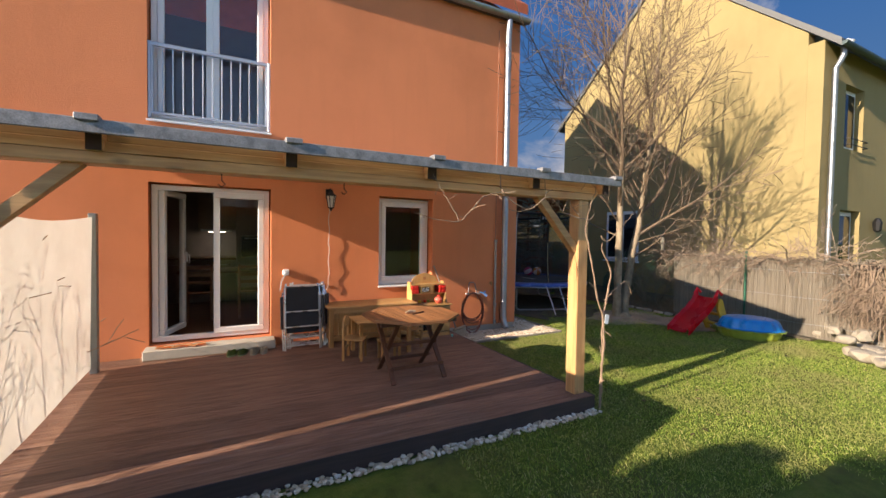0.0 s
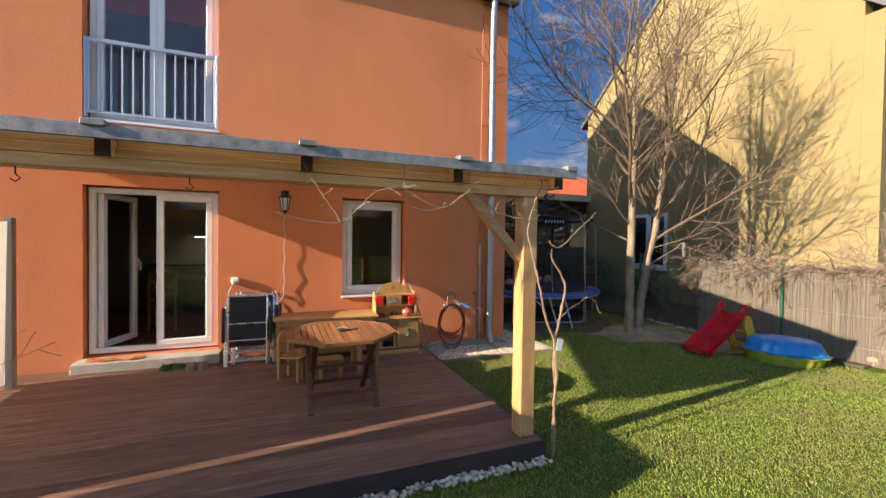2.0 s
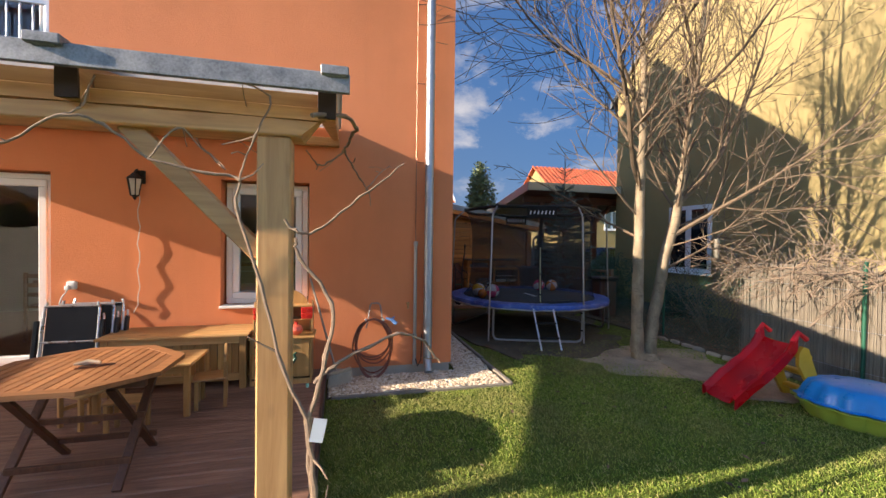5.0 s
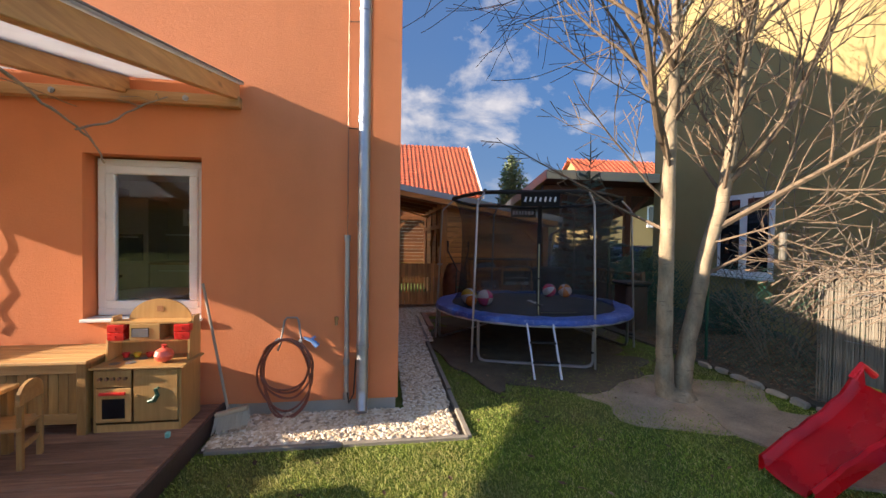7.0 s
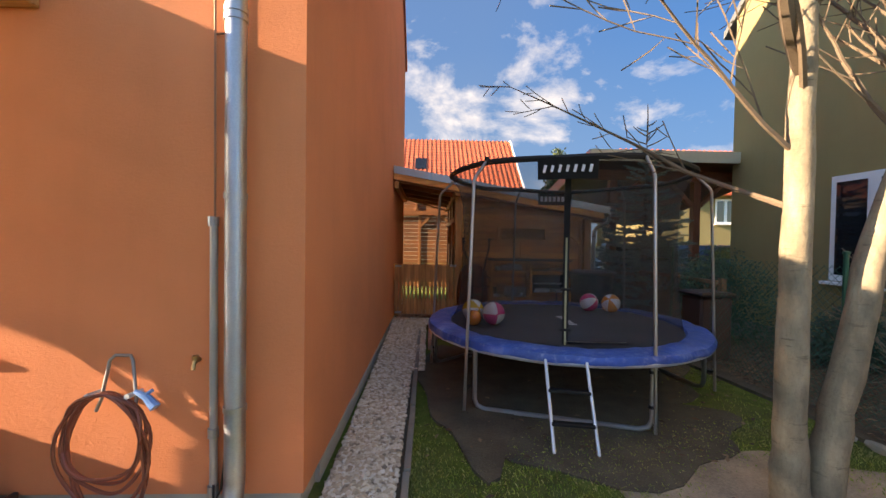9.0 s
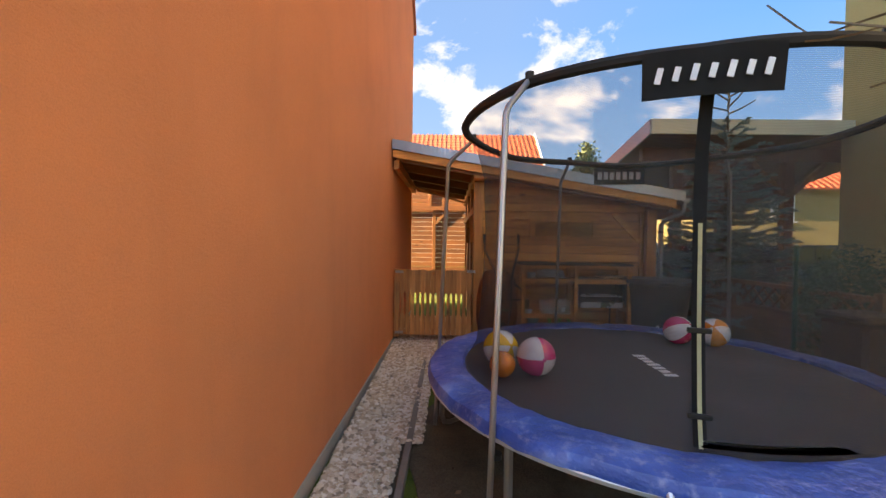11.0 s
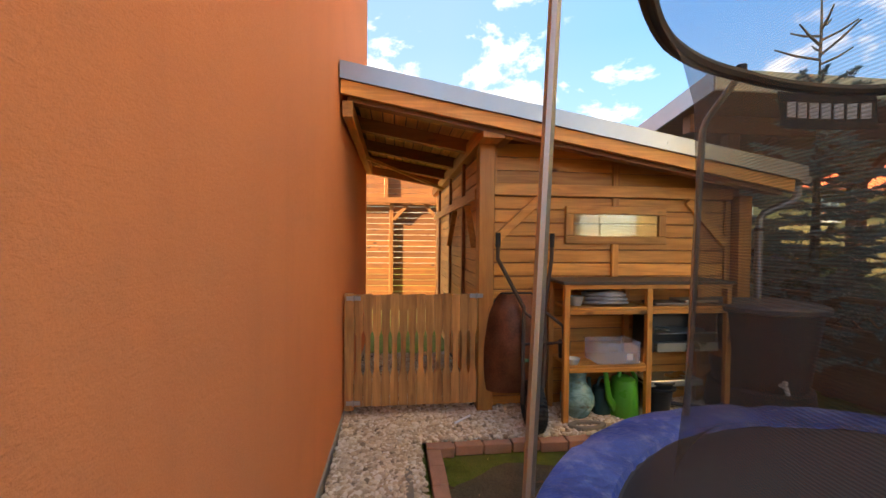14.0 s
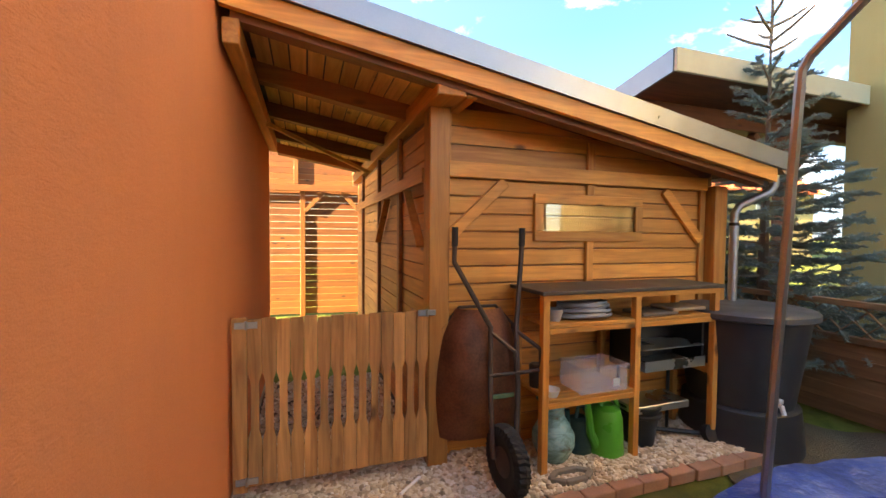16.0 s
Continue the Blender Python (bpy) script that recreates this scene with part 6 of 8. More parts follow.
for x0, x1, w0, w1 in ((-1.2, 0.10, -0.6, 0.10), (0.74, 2.9, 1.5, 2.9)):
    cab = thing("kitchen_cabinet", "pale kitchen cabinets along the far room wall", "cabinet", ((x0 + x1) / 2, 9.9, 0.26), "kitchen cabinets")
    part("body", span(B(), (x0, 9.6, 0.262), (x1, 10.19, 1.12), 0.004), CABM, cab)
    for k in range(2):
        xa, xb = x0 + (x1 - x0) * k / 2 + 0.006, x0 + (x1 - x0) * (k + 1) / 2 - 0.006
        dr = part("door", span(B(), (xa, 9.582, 0.34), (xb, 9.598, 1.10), 0.003), CABM, cab)
        part("handle", tube(B(), [(xa + 0.1, 9.565, 1.02), (xb - 0.1, 9.565, 1.02)], 0.007, 6), ALU, dr, "bar handle")
    part("worktop", span(B(), (x0, 9.56, 1.121), (x1, 10.19, 1.16), 0.004), DARKW, cab)
    part("wall_unit", span(B(), (w0, 9.85, 1.75), (w1, 10.19, 2.4), 0.004), CABM, cab)
oven = thing("oven_cabinet", "tall pale cabinet with a dark built-in oven", "cabinet", (0.42, 9.9, 0.26))
part("body", span(B(), (0.11, 9.56, 0.262), (0.73, 10.19, 2.2), 0.004), CABM, oven)
part("oven", span(B(), (0.20, 9.535, 1.18), (0.66, 9.558, 1.62), 0.006), DARKG_ROOM, oven, "dark glass oven front")
part("handle", tube(B(), [(0.26, 9.51, 1.57), (0.60, 9.51, 1.57)], 0.008, 6), ALU, oven, "metal oven handle")
rail_s = thing("wall_shelf", "long white shelf on the far kitchen wall", "shelf", (1.1, 10.1, 1.6))
part("board", span(B(), (0.80, 9.95, 1.60), (1.45, 10.19, 1.63), 0.003), WHITE, rail_s)
frame_p = thing("wall_picture", "small white framed picture on the kitchen wall", "picture", (1.1, 10.18, 1.9))
part("mount", span(B(), (0.98, 10.17, 1.78), (1.28, 10.196, 2.08), 0.003), WHITE, frame_p)
part("print", span(B(), (1.06, 10.164, 1.86), (1.20, 10.169, 2.0)), CABM, frame_p)
wt_ = thing("round_table", "white round table just inside the window", "table", (2.05, 7.15, 0.26))
part("tabletop", lathe(B(), [(0.001, 0.95), (0.43, 0.95), (0.45, 0.96), (0.45, 0.975), (0.43, 0.985), (0.001, 0.985)], (2.05, 7.15, 0), 32), WHITE, wt_, "", True)
part("column", tube(B(), [(2.05, 7.15, 0.29), (2.05, 7.15, 0.95)], 0.04, 12), WHITE, wt_, "", True)
part("foot", lathe(B(), [(0.25, 0.262), (0.25, 0.275), (0.05, 0.30), (0.001, 0.30)], (2.05, 7.15, 0), 24), WHITE, wt_, "", True)
hl = thing("cooker_hood", "lit metal cooker hood in the kitchen", "hood", (-0.25, 9.95, 1.72))
part("body", span(B(), (-0.55, 9.80, 1.70), (0.05, 10.19, 1.748), 0.004), ALU, hl)
mm, nt, b = material("hood_lamp_glow")
b.inputs["Emission Color"].default_value, b.inputs["Emission Strength"].default_value = (1.0, 0.86, 0.66, 1), 6.0
part("lamp", span(B(), (-0.40, 9.81, 1.69), (-0.10, 9.86, 1.699)), mm, hl, "small lit strip")


# ---- bare tree with two stems ----
def bark():
    m, nt, b = material("pale_grey_bark")
    vec = coords(nt, (1, 1, 0.5))
    n, f = tex_noise(nt, vec, 7, 5, 0.6), tex_noise(nt, vec, 60, 4, 0.6)
    col = ramp(nt, n, [(0.3, (0.16, 0.12, 0.07)), (0.55, (0.30, 0.225, 0.135)), (0.75, (0.42, 0.33, 0.205))])
    col = mixc(nt, ramp(nt, f, [(0.5, (0, 0, 0)), (0.75, (0.4,) * 3)]), col, (0.12, 0.095, 0.065))
    nt.links.new(col, b.inputs["Base Color"])
    b.inputs["Roughness"].default_value = 0.9
    bands = tex_noise(nt, coords(nt, (1, 1, 5)), 5, 5, 0.65)
    scar = ramp(nt, bands, [(0.60, (0, 0, 0)), (0.68, (0.65,) * 3)])
    nt.links.new(mixc(nt, scar, col, (0.10, 0.072, 0.042)), b.inputs["Base Color"])
    n0 = bump(nt, bands, 0.5, 0.012, b)
    bump(nt, f, 0.7, 0.006, b, n0)
    return m


BARK = bark()
TWIG = plain("grey_brown_twig", (0.20, 0.15, 0.10), 0.85, vary=0.3)
rng = random.Random(11)


def limb(bm, p, d, length, r, level, lift, budget):
    """A bent tapering limb that throws side twigs."""
    if budget[0] <= 0 or length < 0.07:
        return
    budget[0] -= 1
    n = max(3, int(length / 0.16) + 1)
    pts, rad, dirs = [Vector(p)], [r], [Vector(d)]
    d = Vector(d)
    for i in range(1, n + 1):
        d = (d + Vector((rng.uniform(-1, 1), rng.uniform(-1, 1), rng.uniform(-0.8, 0.8))) * 0.12 + Vector((0, 0, lift))).normalized()
        pts.append(pts[-1] + d * (length / n))
        rad.append(max(0.0045, r * (1 - 0.80 * i / n)))
        dirs.append(d.copy())
    tube(bm, pts, rad, 6 if r > 0.02 else 4 if r > 0.008 else 3)
    if level <= 0:
        return
    k = int(length / (0.21 if level < 3 else 0.26)) + 1
    for j in range(k):
        f = 0.22 + 0.76 * (j + rng.random() * 0.7) / k
        i = min(n - 1, int(f * n))
        side = dirs[i].orthogonal().normalized()
        side.rotate(Matrix.Rotation(rng.uniform(0, math.tau), 3, dirs[i]))
        nd = (dirs[i] * rng.uniform(0.55, 1.0) + side * rng.uniform(0.5, 0.95)).normalized()
        limb(bm, pts[i], nd, length * rng.uniform(0.34, 0.6) * (1.15 - 0.5 * f), rad[i] * rng.uniform(0.38, 0.55), level - 1, lift * 1.2, budget)


tree = thing("bare_tree", "leafless twin-stemmed garden tree with pale bark", "tree", (7.55, 6.05, 0))


def stem(pts, rad, name):
    bm = B()
    fine, rr = [], []
    for i in range(len(pts) - 1):
        for s in range(4):
            f = s / 4
            fine.append(Vector(pts[i]).lerp(Vector(pts[i + 1]), f) + Vector((rng.uniform(-1, 1), rng.uniform(-1, 1), 0)) * 0.008)
            rr.append((rad[i] + (rad[i + 1] - rad[i]) * f) * rng.uniform(0.97, 1.04))
    fine.append(Vector(pts[-1]))
    rr.append(rad[-1])
    tube(bm, fine, rr, 12)
    return part(name, bm, BARK, tree, "", True), fine, rr


t1, f1, r1 = stem([(7.49, 6.07, -0.02), (7.44, 6.06, 0.10), (7.38, 6.02, 0.6), (7.36, 6.0, 1.5), (7.37, 6.0, 2.5), (7.42, 6.02, 3.6), (7.40, 6.05, 4.8), (7.5, 6.08, 6.2), (7.52, 6.1, 7.4)],
                  [0.125, 0.095, 0.078, 0.07, 0.062, 0.045, 0.03, 0.017, 0.006], "trunk")
t2, f2, r2 = stem([(7.60, 6.04, -0.02), (7.60, 6.03, 0.12), (7.66, 6.02, 0.6), (7.80, 6.01, 1.4), (7.96, 6.0, 1.95), (8.08, 6.0, 2.6), (8.2, 5.98, 3.6), (8.33, 5.95, 4.8), (8.4, 5.92, 6.2), (8.42, 5.9, 7.2)],
                  [0.12, 0.095, 0.08, 0.072, 0.07, 0.055, 0.042, 0.03, 0.016, 0.005], "trunk")
bm = B()
lathe(bm, [(0.20, -0.03), (0.17, 0.03), (0.11, 0.09), (0.001, 0.1)], (7.55, 6.03, 0), 14)
for v in bm.verts:
    v.co.x += 0.03 * noise.noise(v.co * 9)
    v.co.y += 0.03 * noise.noise(v.co * 7 + Vector((3, 0, 0)))
part("root_flare", bm, BARK, tree, "", True)
bm = B()
# chosen large limbs
for p, d, ln, r in (((7.37, 6.0, 2.45), (-0.72, -0.35, 0.62), 2.5, 0.034), ((7.38, 6.0, 2.0), (-0.6, -0.1, 0.5), 1.0, 0.015), ((7.42, 6.02, 3.3), (-0.62, -0.3, 0.72), 2.0, 0.026),
                    ((7.37, 6.0, 2.9), (-0.35, 0.6, 0.7), 1.8, 0.022), ((7.42, 6.02, 3.0), (0.5, 0.5, 0.7), 1.6, 0.02), ((7.40, 6.04, 4.3), (-0.5, 0.35, 0.8), 1.7, 0.018), ((7.41, 6.03, 4.1), (0.45, -0.45, 0.8), 1.6, 0.018),
                    ((7.40, 6.02, 2.3), (-0.45, -0.55, 0.7), 1.7, 0.02),
                    ((7.86, 6.0, 1.72), (0.75, -0.35, 0.55), 2.1, 0.034), ((7.74, 6.01, 1.25), (0.8, -0.15, 0.35), 1.7, 0.02), ((8.0, 6.0, 2.2), (0.6, -0.35, 0.75), 2.6, 0.036), ((8.13, 5.99, 3.0), (0.5, 0.4, 0.8), 2.2, 0.028),
                    ((8.09, 6.0, 2.7), (-0.4, -0.5, 0.75), 2.0, 0.024), ((8.21, 5.98, 3.7), (0.55, -0.3, 0.8), 2.0, 0.024), ((8.24, 5.97, 4.0), (-0.45, -0.4, 0.85), 1.9, 0.021), ((8.33, 5.95, 4.8), (0.4, 0.35, 0.9), 1.6, 0.018),
                    ((8.03, 6.0, 2.35), (0.35, 0.7, 0.7), 1.7, 0.02), ((7.44, 6.04, 5.0), (0.35, 0.3, 0.9), 1.3, 0.014), ((7.42, 6.02, 3.6), (-0.82, 0.1, 0.42), 2.5, 0.022), ((7.40, 6.03, 4.4), (-0.8, -0.25, 0.55), 2.2, 0.02), ((7.83, 6.0, 1.6), (0.55, -0.75, 0.25), 1.2, 0.013), ((7.9, 6.0, 1.85), (0.9, 0.1, 0.3), 1.4, 0.015)):
    limb(bm, p, Vector(d).normalized(), ln * (1.6 if d[0] < 0 else 1.35), r * 1.05, 2, 0.035, [150])
# a long bough that arches over towards the trampoline
bough = [Vector(p) for p in ((7.37, 6.0, 1.72), (7.30, 6.38, 1.88), (7.18, 6.70, 2.04), (6.96, 6.90, 2.25), (6.72, 7.04, 2.42), (6.36, 7.22, 2.66), (6.02, 7.36, 2.86))]
tube(bm, bough, [0.02, 0.017, 0.015, 0.013, 0.010, 0.007, 0.004], 6)
for i in range(2, 7):
    for _ in range(2):
        a = rng.uniform(0, math.tau)
        limb(bm, bough[i], Vector((-0.5 + 0.4 * math.cos(a), 0.4 + 0.4 * math.sin(a), rng.uniform(-0.1, 0.6))).normalized(), rng.uniform(0.25, 0.6), 0.006, 1, 0.02, [5])
for fine, rr in ((f1, r1), (f2, r2)):
    for i in range(17, len(fine) - 1):
        for _ in range(2):
            a = rng.uniform(0, math.tau)
            limb(bm, fine[i], Vector((math.cos(a) * 0.6, math.sin(a) * 0.6, 0.75)).normalized(), rng.uniform(0.5, 1.3), max(0.007, rr[i] * 0.32), 1, 0.04, [9])
part("crown", bm, plain("tan_branch_bark", (0.155, 0.105, 0.062), 0.9, vary=0.35), tree, "crown of bare upright branches and twigs", True)

# hanging feeder in the tree
feeder = thing("bird_feeder", "small hanging wire tube bird feeder in the tree", "bird feeder", (8.45, 5.75, 1.45))
part("tube", lathe(B(), [(0.03, 1.45), (0.032, 1.47), (0.032, 1.70), (0.03, 1.72), (0.001, 1.73)], (8.45, 5.75, 0), 10), plain("wire_feeder", (0.16, 0.14, 0.10), 0.6), feeder)
part("wire", tube(B(), [(8.45, 5.75, 1.73), (8.45, 5.76, 2.15)], 0.003, 4), IRON, feeder)

# ---- slide ----
slide = thing("childrens_slide", "red plastic children's slide with yellow ladder on the lawn", "slide", (7.45, 4.45, 0))
REDP = plain("red_plastic", (0.80, 0.012, 0.02), 0.3, vary=0.08, scale=3)
YELP = plain("yellow_plastic", (0.60, 0.38, 0.03), 0.4, vary=0.1)
sa, sb = Vector((7.11, 4.50, 0.06)), Vector((7.75, 4.38, 0.66))
sdir = (sb - sa).normalized()
sside = Vector((sdir.y, -sdir.x, 0)).normalized()
bm = B()
N = 22
secs = []
for i in range(N + 1):
    f = i / N
    p = sa.lerp(sb, f)
    p.z = 0.05 + 0.60 * (f ** 1.15) + 0.035 * math.sin(math.pi * 2 * f) * 0.6
    lip = 0.06 + 0.007 * math.sin(f * math.pi * 9) * (0.2 < f < 0.9) + (0.05 * max(0, (f - 0.82) / 0.18))
    w = 0.20
    row = []
    for u, dz in ((-1.12, -0.06), (-1.14, lip), (-1.0, lip + 0.012), (-0.90, lip - 0.01), (-0.82, 0.0), (-0.4, -0.012), (0.4, -0.012), (0.82, 0.0), (0.90, lip - 0.01), (1.0, lip + 0.012), (1.14, lip), (1.12, -0.06)):
        row.append(bm.verts.new(p + sside * (w * u) + Vector((0, 0, dz))))
    secs.append(row)
for a, b in zip(secs, secs[1:]):
    for k in range(11):
        bm.faces.new((a[k], a[k + 1], b[k + 1], b[k]))
bmesh.ops.solidify(bm, geom=bm.faces[:], thickness=0.012)
part("chute", bm, REDP, slide, "", True)
for s in (-1, 1):
    o = sb + sside * (0.2 * s)
    bm = B()
    out = [(0.02, 0.56), (0.06, 0.63), (0.12, 0.61), (0.15, 0.52), (0.34, 0.02), (0.26, 0.0), (0.12, 0.26), (0.02, 0.44)]
    q0 = [o + Vector((sdir.x, sdir.y, 0)).normalized() * u + Vector((0, 0, z - o.z)) - sside * 0.02 for u, z in out]
    q1 = [v + sside * 0.04 for v in q0]
    lo_, hi_ = [bm.verts.new(v) for v in q0], [bm.verts.new(v) for v in q1]
    bm.faces.new(lo_)
    bm.faces.new(list(reversed(hi_)))
    for i in range(len(out)):
        j = (i + 1) % len(out)
        bm.faces.new((lo_[i], hi_[i], hi_[j], lo_[j]))
    part("side_frame", bm, YELP, slide, "yellow plastic side frame")
    bm = B()
    tube(bm, [sa.lerp(sb, 0.93) + sside * 0.21 * s + Vector((0, 0, 0.06)), sb + sside * 0.21 * s + Vector((0.02, 0, 0.11)), sb + sside * 0.21 * s + Vector((0.10, -0.02, 0.04))], 0.026, 8)
    part("grip", bm, REDP, slide, "", True)
hor = Vector((sdir.x, sdir.y, 0)).normalized()
for k in range(3):
    c = sb + hor * (0.27 - 0.055 * k)
    c.z = 0.13 + 0.19 * k
    part("rung", beam(B(), c - sside * 0.19, c + sside * 0.19, 0.09, 0.05, 0.015), YELP, slide)

# ---- shell-shaped sandpit with blue cover ----
pit = thing("sandpit", "green shell-shaped plastic sandpit with a blue lid on the lawn", "sandpit", (8.05, 3.80, 0))
PC = Vector((8.02, 3.80, 0))
PT = Matrix.Rotation(radians(-58), 3, "Z")
GREENP = plain("lime_green_plastic", (0.36, 0.42, 0.05), 0.4, vary=0.1)
BLUEP = plain("sky_blue_plastic", (0.008, 0.22, 0.56), 0.33, vary=0.1)


def shell(prof, lobes, amp, sq=0.80):
    bm = B()
    rings = []
    for r, z in prof:
        ring = []
        for k in range(72):
            a = k * math.tau / 72
            rr = 0.83 * r * (1 + amp * abs(math.cos(a * lobes / 2)) * (r > 0.1))
            ring.append(bm.verts.new(PC + PT @ Vector((rr * math.cos(a), rr * math.sin(a) * sq, z))))
        rings.append(ring)
    for a, b in zip(rings, rings[1:]):
        for k in range(72):
            bm.faces.new((a[k], a[(k + 1) % 72], b[(k + 1) % 72], b[k]))
    return bm


part("basin", shell([(0.001, 0.01), (0.44, 0.0), (0.49, 0.05), (0.52, 0.15), (0.58, 0.165), (0.58, 0.15), (0.001, 0.145)], 14, 0.09), GREENP, pit, "lime green basin", True)
part("cover", shell([(0.565, 0.172), (0.52, 0.185), (0.48, 0.27), (0.44, 0.33), (0.38, 0.35), (0.2, 0.36), (0.001, 0.362)], 14, 0.085), BLUEP, pit, "blue ribbed cover", True)

# ---- boundary fence with reed screen ----
FX = 8.90


def reed_material():
    m, nt, b = material("weathered_reed")
    oi = tex_noise(nt, coords(nt, (60, 60, 0.6)), 2.0, 3)
    big = tex_noise(nt, coords(nt), 1.3, 4)
    col = ramp(nt, oi, [(0.25, (0.11, 0.085, 0.055)), (0.5, (0.22, 0.18, 0.125)), (0.75, (0.33, 0.28, 0.205))])
    col = mixc(nt, ramp(nt, big, [(0.45, (0, 0, 0)), (0.8, (0.5,) * 3)]), col, (0.20, 0.18, 0.14))
    nt.links.new(col, b.inputs["Base Color"])
    b.inputs["Roughness"].default_value = 0.95
    return m


REED = reed_material()
fence = thing("reed_fence", "weathered grey reed screen on green wire fence posts", "fence", (FX, 4.2, 0))
rv, rf = [], []
rg = random.Random(4)
y = 1.9
while y < 5.74:
    r, x = rg.uniform(0.004, 0.007), FX + rg.uniform(-0.012, 0.012)
    top, lean = 1.38 + rg.uniform(-0.03, 0.03) + 0.02 * math.sin(y * 3), rg.uniform(-0.012, 0.012)
    i = len(rv)
    for z, dy in ((0.02, 0.0), (top, lean)):
        rv += [(x - r, y + dy, z), (x, y + dy - r, z), (x + r, y + dy, z), (x, y + dy + r, z)]
    for k in range(4):
        rf.append((i + k, i + (k + 1) % 4, i + 4 + (k + 1) % 4, i + 4 + k))
    rf.append((i + 4, i + 5, i + 6, i + 7))
    y += rg.uniform(0.006, 0.0105)
me = bpy.data.meshes.new("reeds")
me.from_pydata(rv, [], rf)
tagged(mesh_part("reeds", me, REED, fence, "grey weathered reed stems"), kind="stuff")
part("backing", span(B(), (FX + 0.014, 1.9, 0.02), (FX + 0.018, 5.74, 1.36)), REED, fence)
for z in (0.25, 0.7, 1.15):
    part("binding_wire", tube(B(), [(FX - 0.02, 1.9 + 0.3 * i, z + 0.006 * math.sin(i * 2)) for i in range(13)], 0.003, 4), ZINC, fence)
GREENM = plain("green_painted_steel", (0.02, 0.10, 0.055), 0.4, 0.2)
for y in (2.0, 4.3, 7.14, 9.6):
    part("post", tube(B(), [(FX - 0.035, y, 0), (FX - 0.035, y, 1.46)], 0.02, 10), GREENM, fence, "green round post", True)
    part("post_cap", lathe(B(), [(0.027, 1.455), (0.027, 1.475), (0.001, 1.485)], (FX - 0.035, y, 0), 10), GREENM, fence)
bm = B()
for k in range(64):
    y = 5.3 + k * 0.07
    for s in (1, -1):
        a, b = (y, 0.05), (y + 1.3 * s, 1.35)
        if s < 0 and y - 1.3 < 5.3:
            f = (y - 5.3) / 1.3
            b = (5.3, 0.05 + 1.3 * f)
        if s > 0 and y + 1.3 > 9.7:
            f = max(0.0, (9.7 - y) / 1.3)
            b = (9.7, 0.05 + 1.3 * f)
        if abs(b[0] - a[0]) > 0.03:
            tube(bm, [(FX, a[0], a[1]), (FX, b[0], b[1])], 0.0022, 3)
part("wire_mesh", bm, GREENM, fence, "green diamond wire mesh")
# creeper over the fence
creeper = thing("fence_creeper", "tangled leafless climbing plant hanging over the reed fence", "climbing plant", (FX, 3.6, 1.3))
bm = B()
rng = random.Random(21)
bud = [2000]
for k in range(90):
    y = 1.9 + 3.9 * rng.random()
    limb(bm, (FX + rng.uniform(-0.08, 0.05), y, 1.32 + rng.uniform(-0.03, 0.08)), Vector((rng.uniform(-0.5, 0.3), rng.uniform(-1, 1), rng.uniform(-0.25, 0.35))).normalized(), rng.uniform(0.4, 1.0), rng.uniform(0.005, 0.011), 2, -0.06, bud)
for k in range(60):
    bud = [14]
    y = 2.15 + rng.gauss(0, 0.22) + 0.25
    limb(bm, (FX - 0.05 + rng.uniform(-0.1, 0.02), y, 1.33), Vector((rng.uniform(-0.35, 0.0), rng.uniform(-0.2, 0.2), -1)).normalized(), rng.uniform(0.8, 1.3), rng.uniform(0.006, 0.012), 2, -0.05, bud)
part("thicket", bm, plain("dry_vine_stem", (0.24, 0.17, 0.11), 0.9, vary=0.3), creeper)

# leafless shrubs added behind the fence for branch shade on the yellow gable
for k, (x, y, h, n_) in enumerate(((10.4, 5.9, 2.4, 22), (10.2, 4.9, 2.2, 20), (9.8, 6.9, 1.5, 14))):
    sh = thing("bare_shrub", "leafless brown shrub added behind the fence to shade the yellow gable", "shrub", (x, y, 0), "bare shrubs behind the fence")
    bm = B()
    bud = [320]
    for j in range(n_):
        a = rng.uniform(0, math.tau)
        limb(bm, (x + 0.2 * math.cos(a), y + 0.2 * math.sin(a), 0), Vector((0.35 * math.cos(a), 0.5 * math.sin(a), 1)).normalized(), h * rng.uniform(0.6, 1.0), 0.012, 2, 0.0, bud)
    part("thicket", bm, TWIG, sh)


# ---- vines on the pergola ----
VINE = plain("pale_vine_bark", (0.30, 0.20, 0.125), 0.85, vary=0.35, scale=20)
vine = thing("grape_vine", "leafless twisted vine climbing the pergola post and beam", "vine", (3.20, 2.79, 0))
rng = random.Random(8)


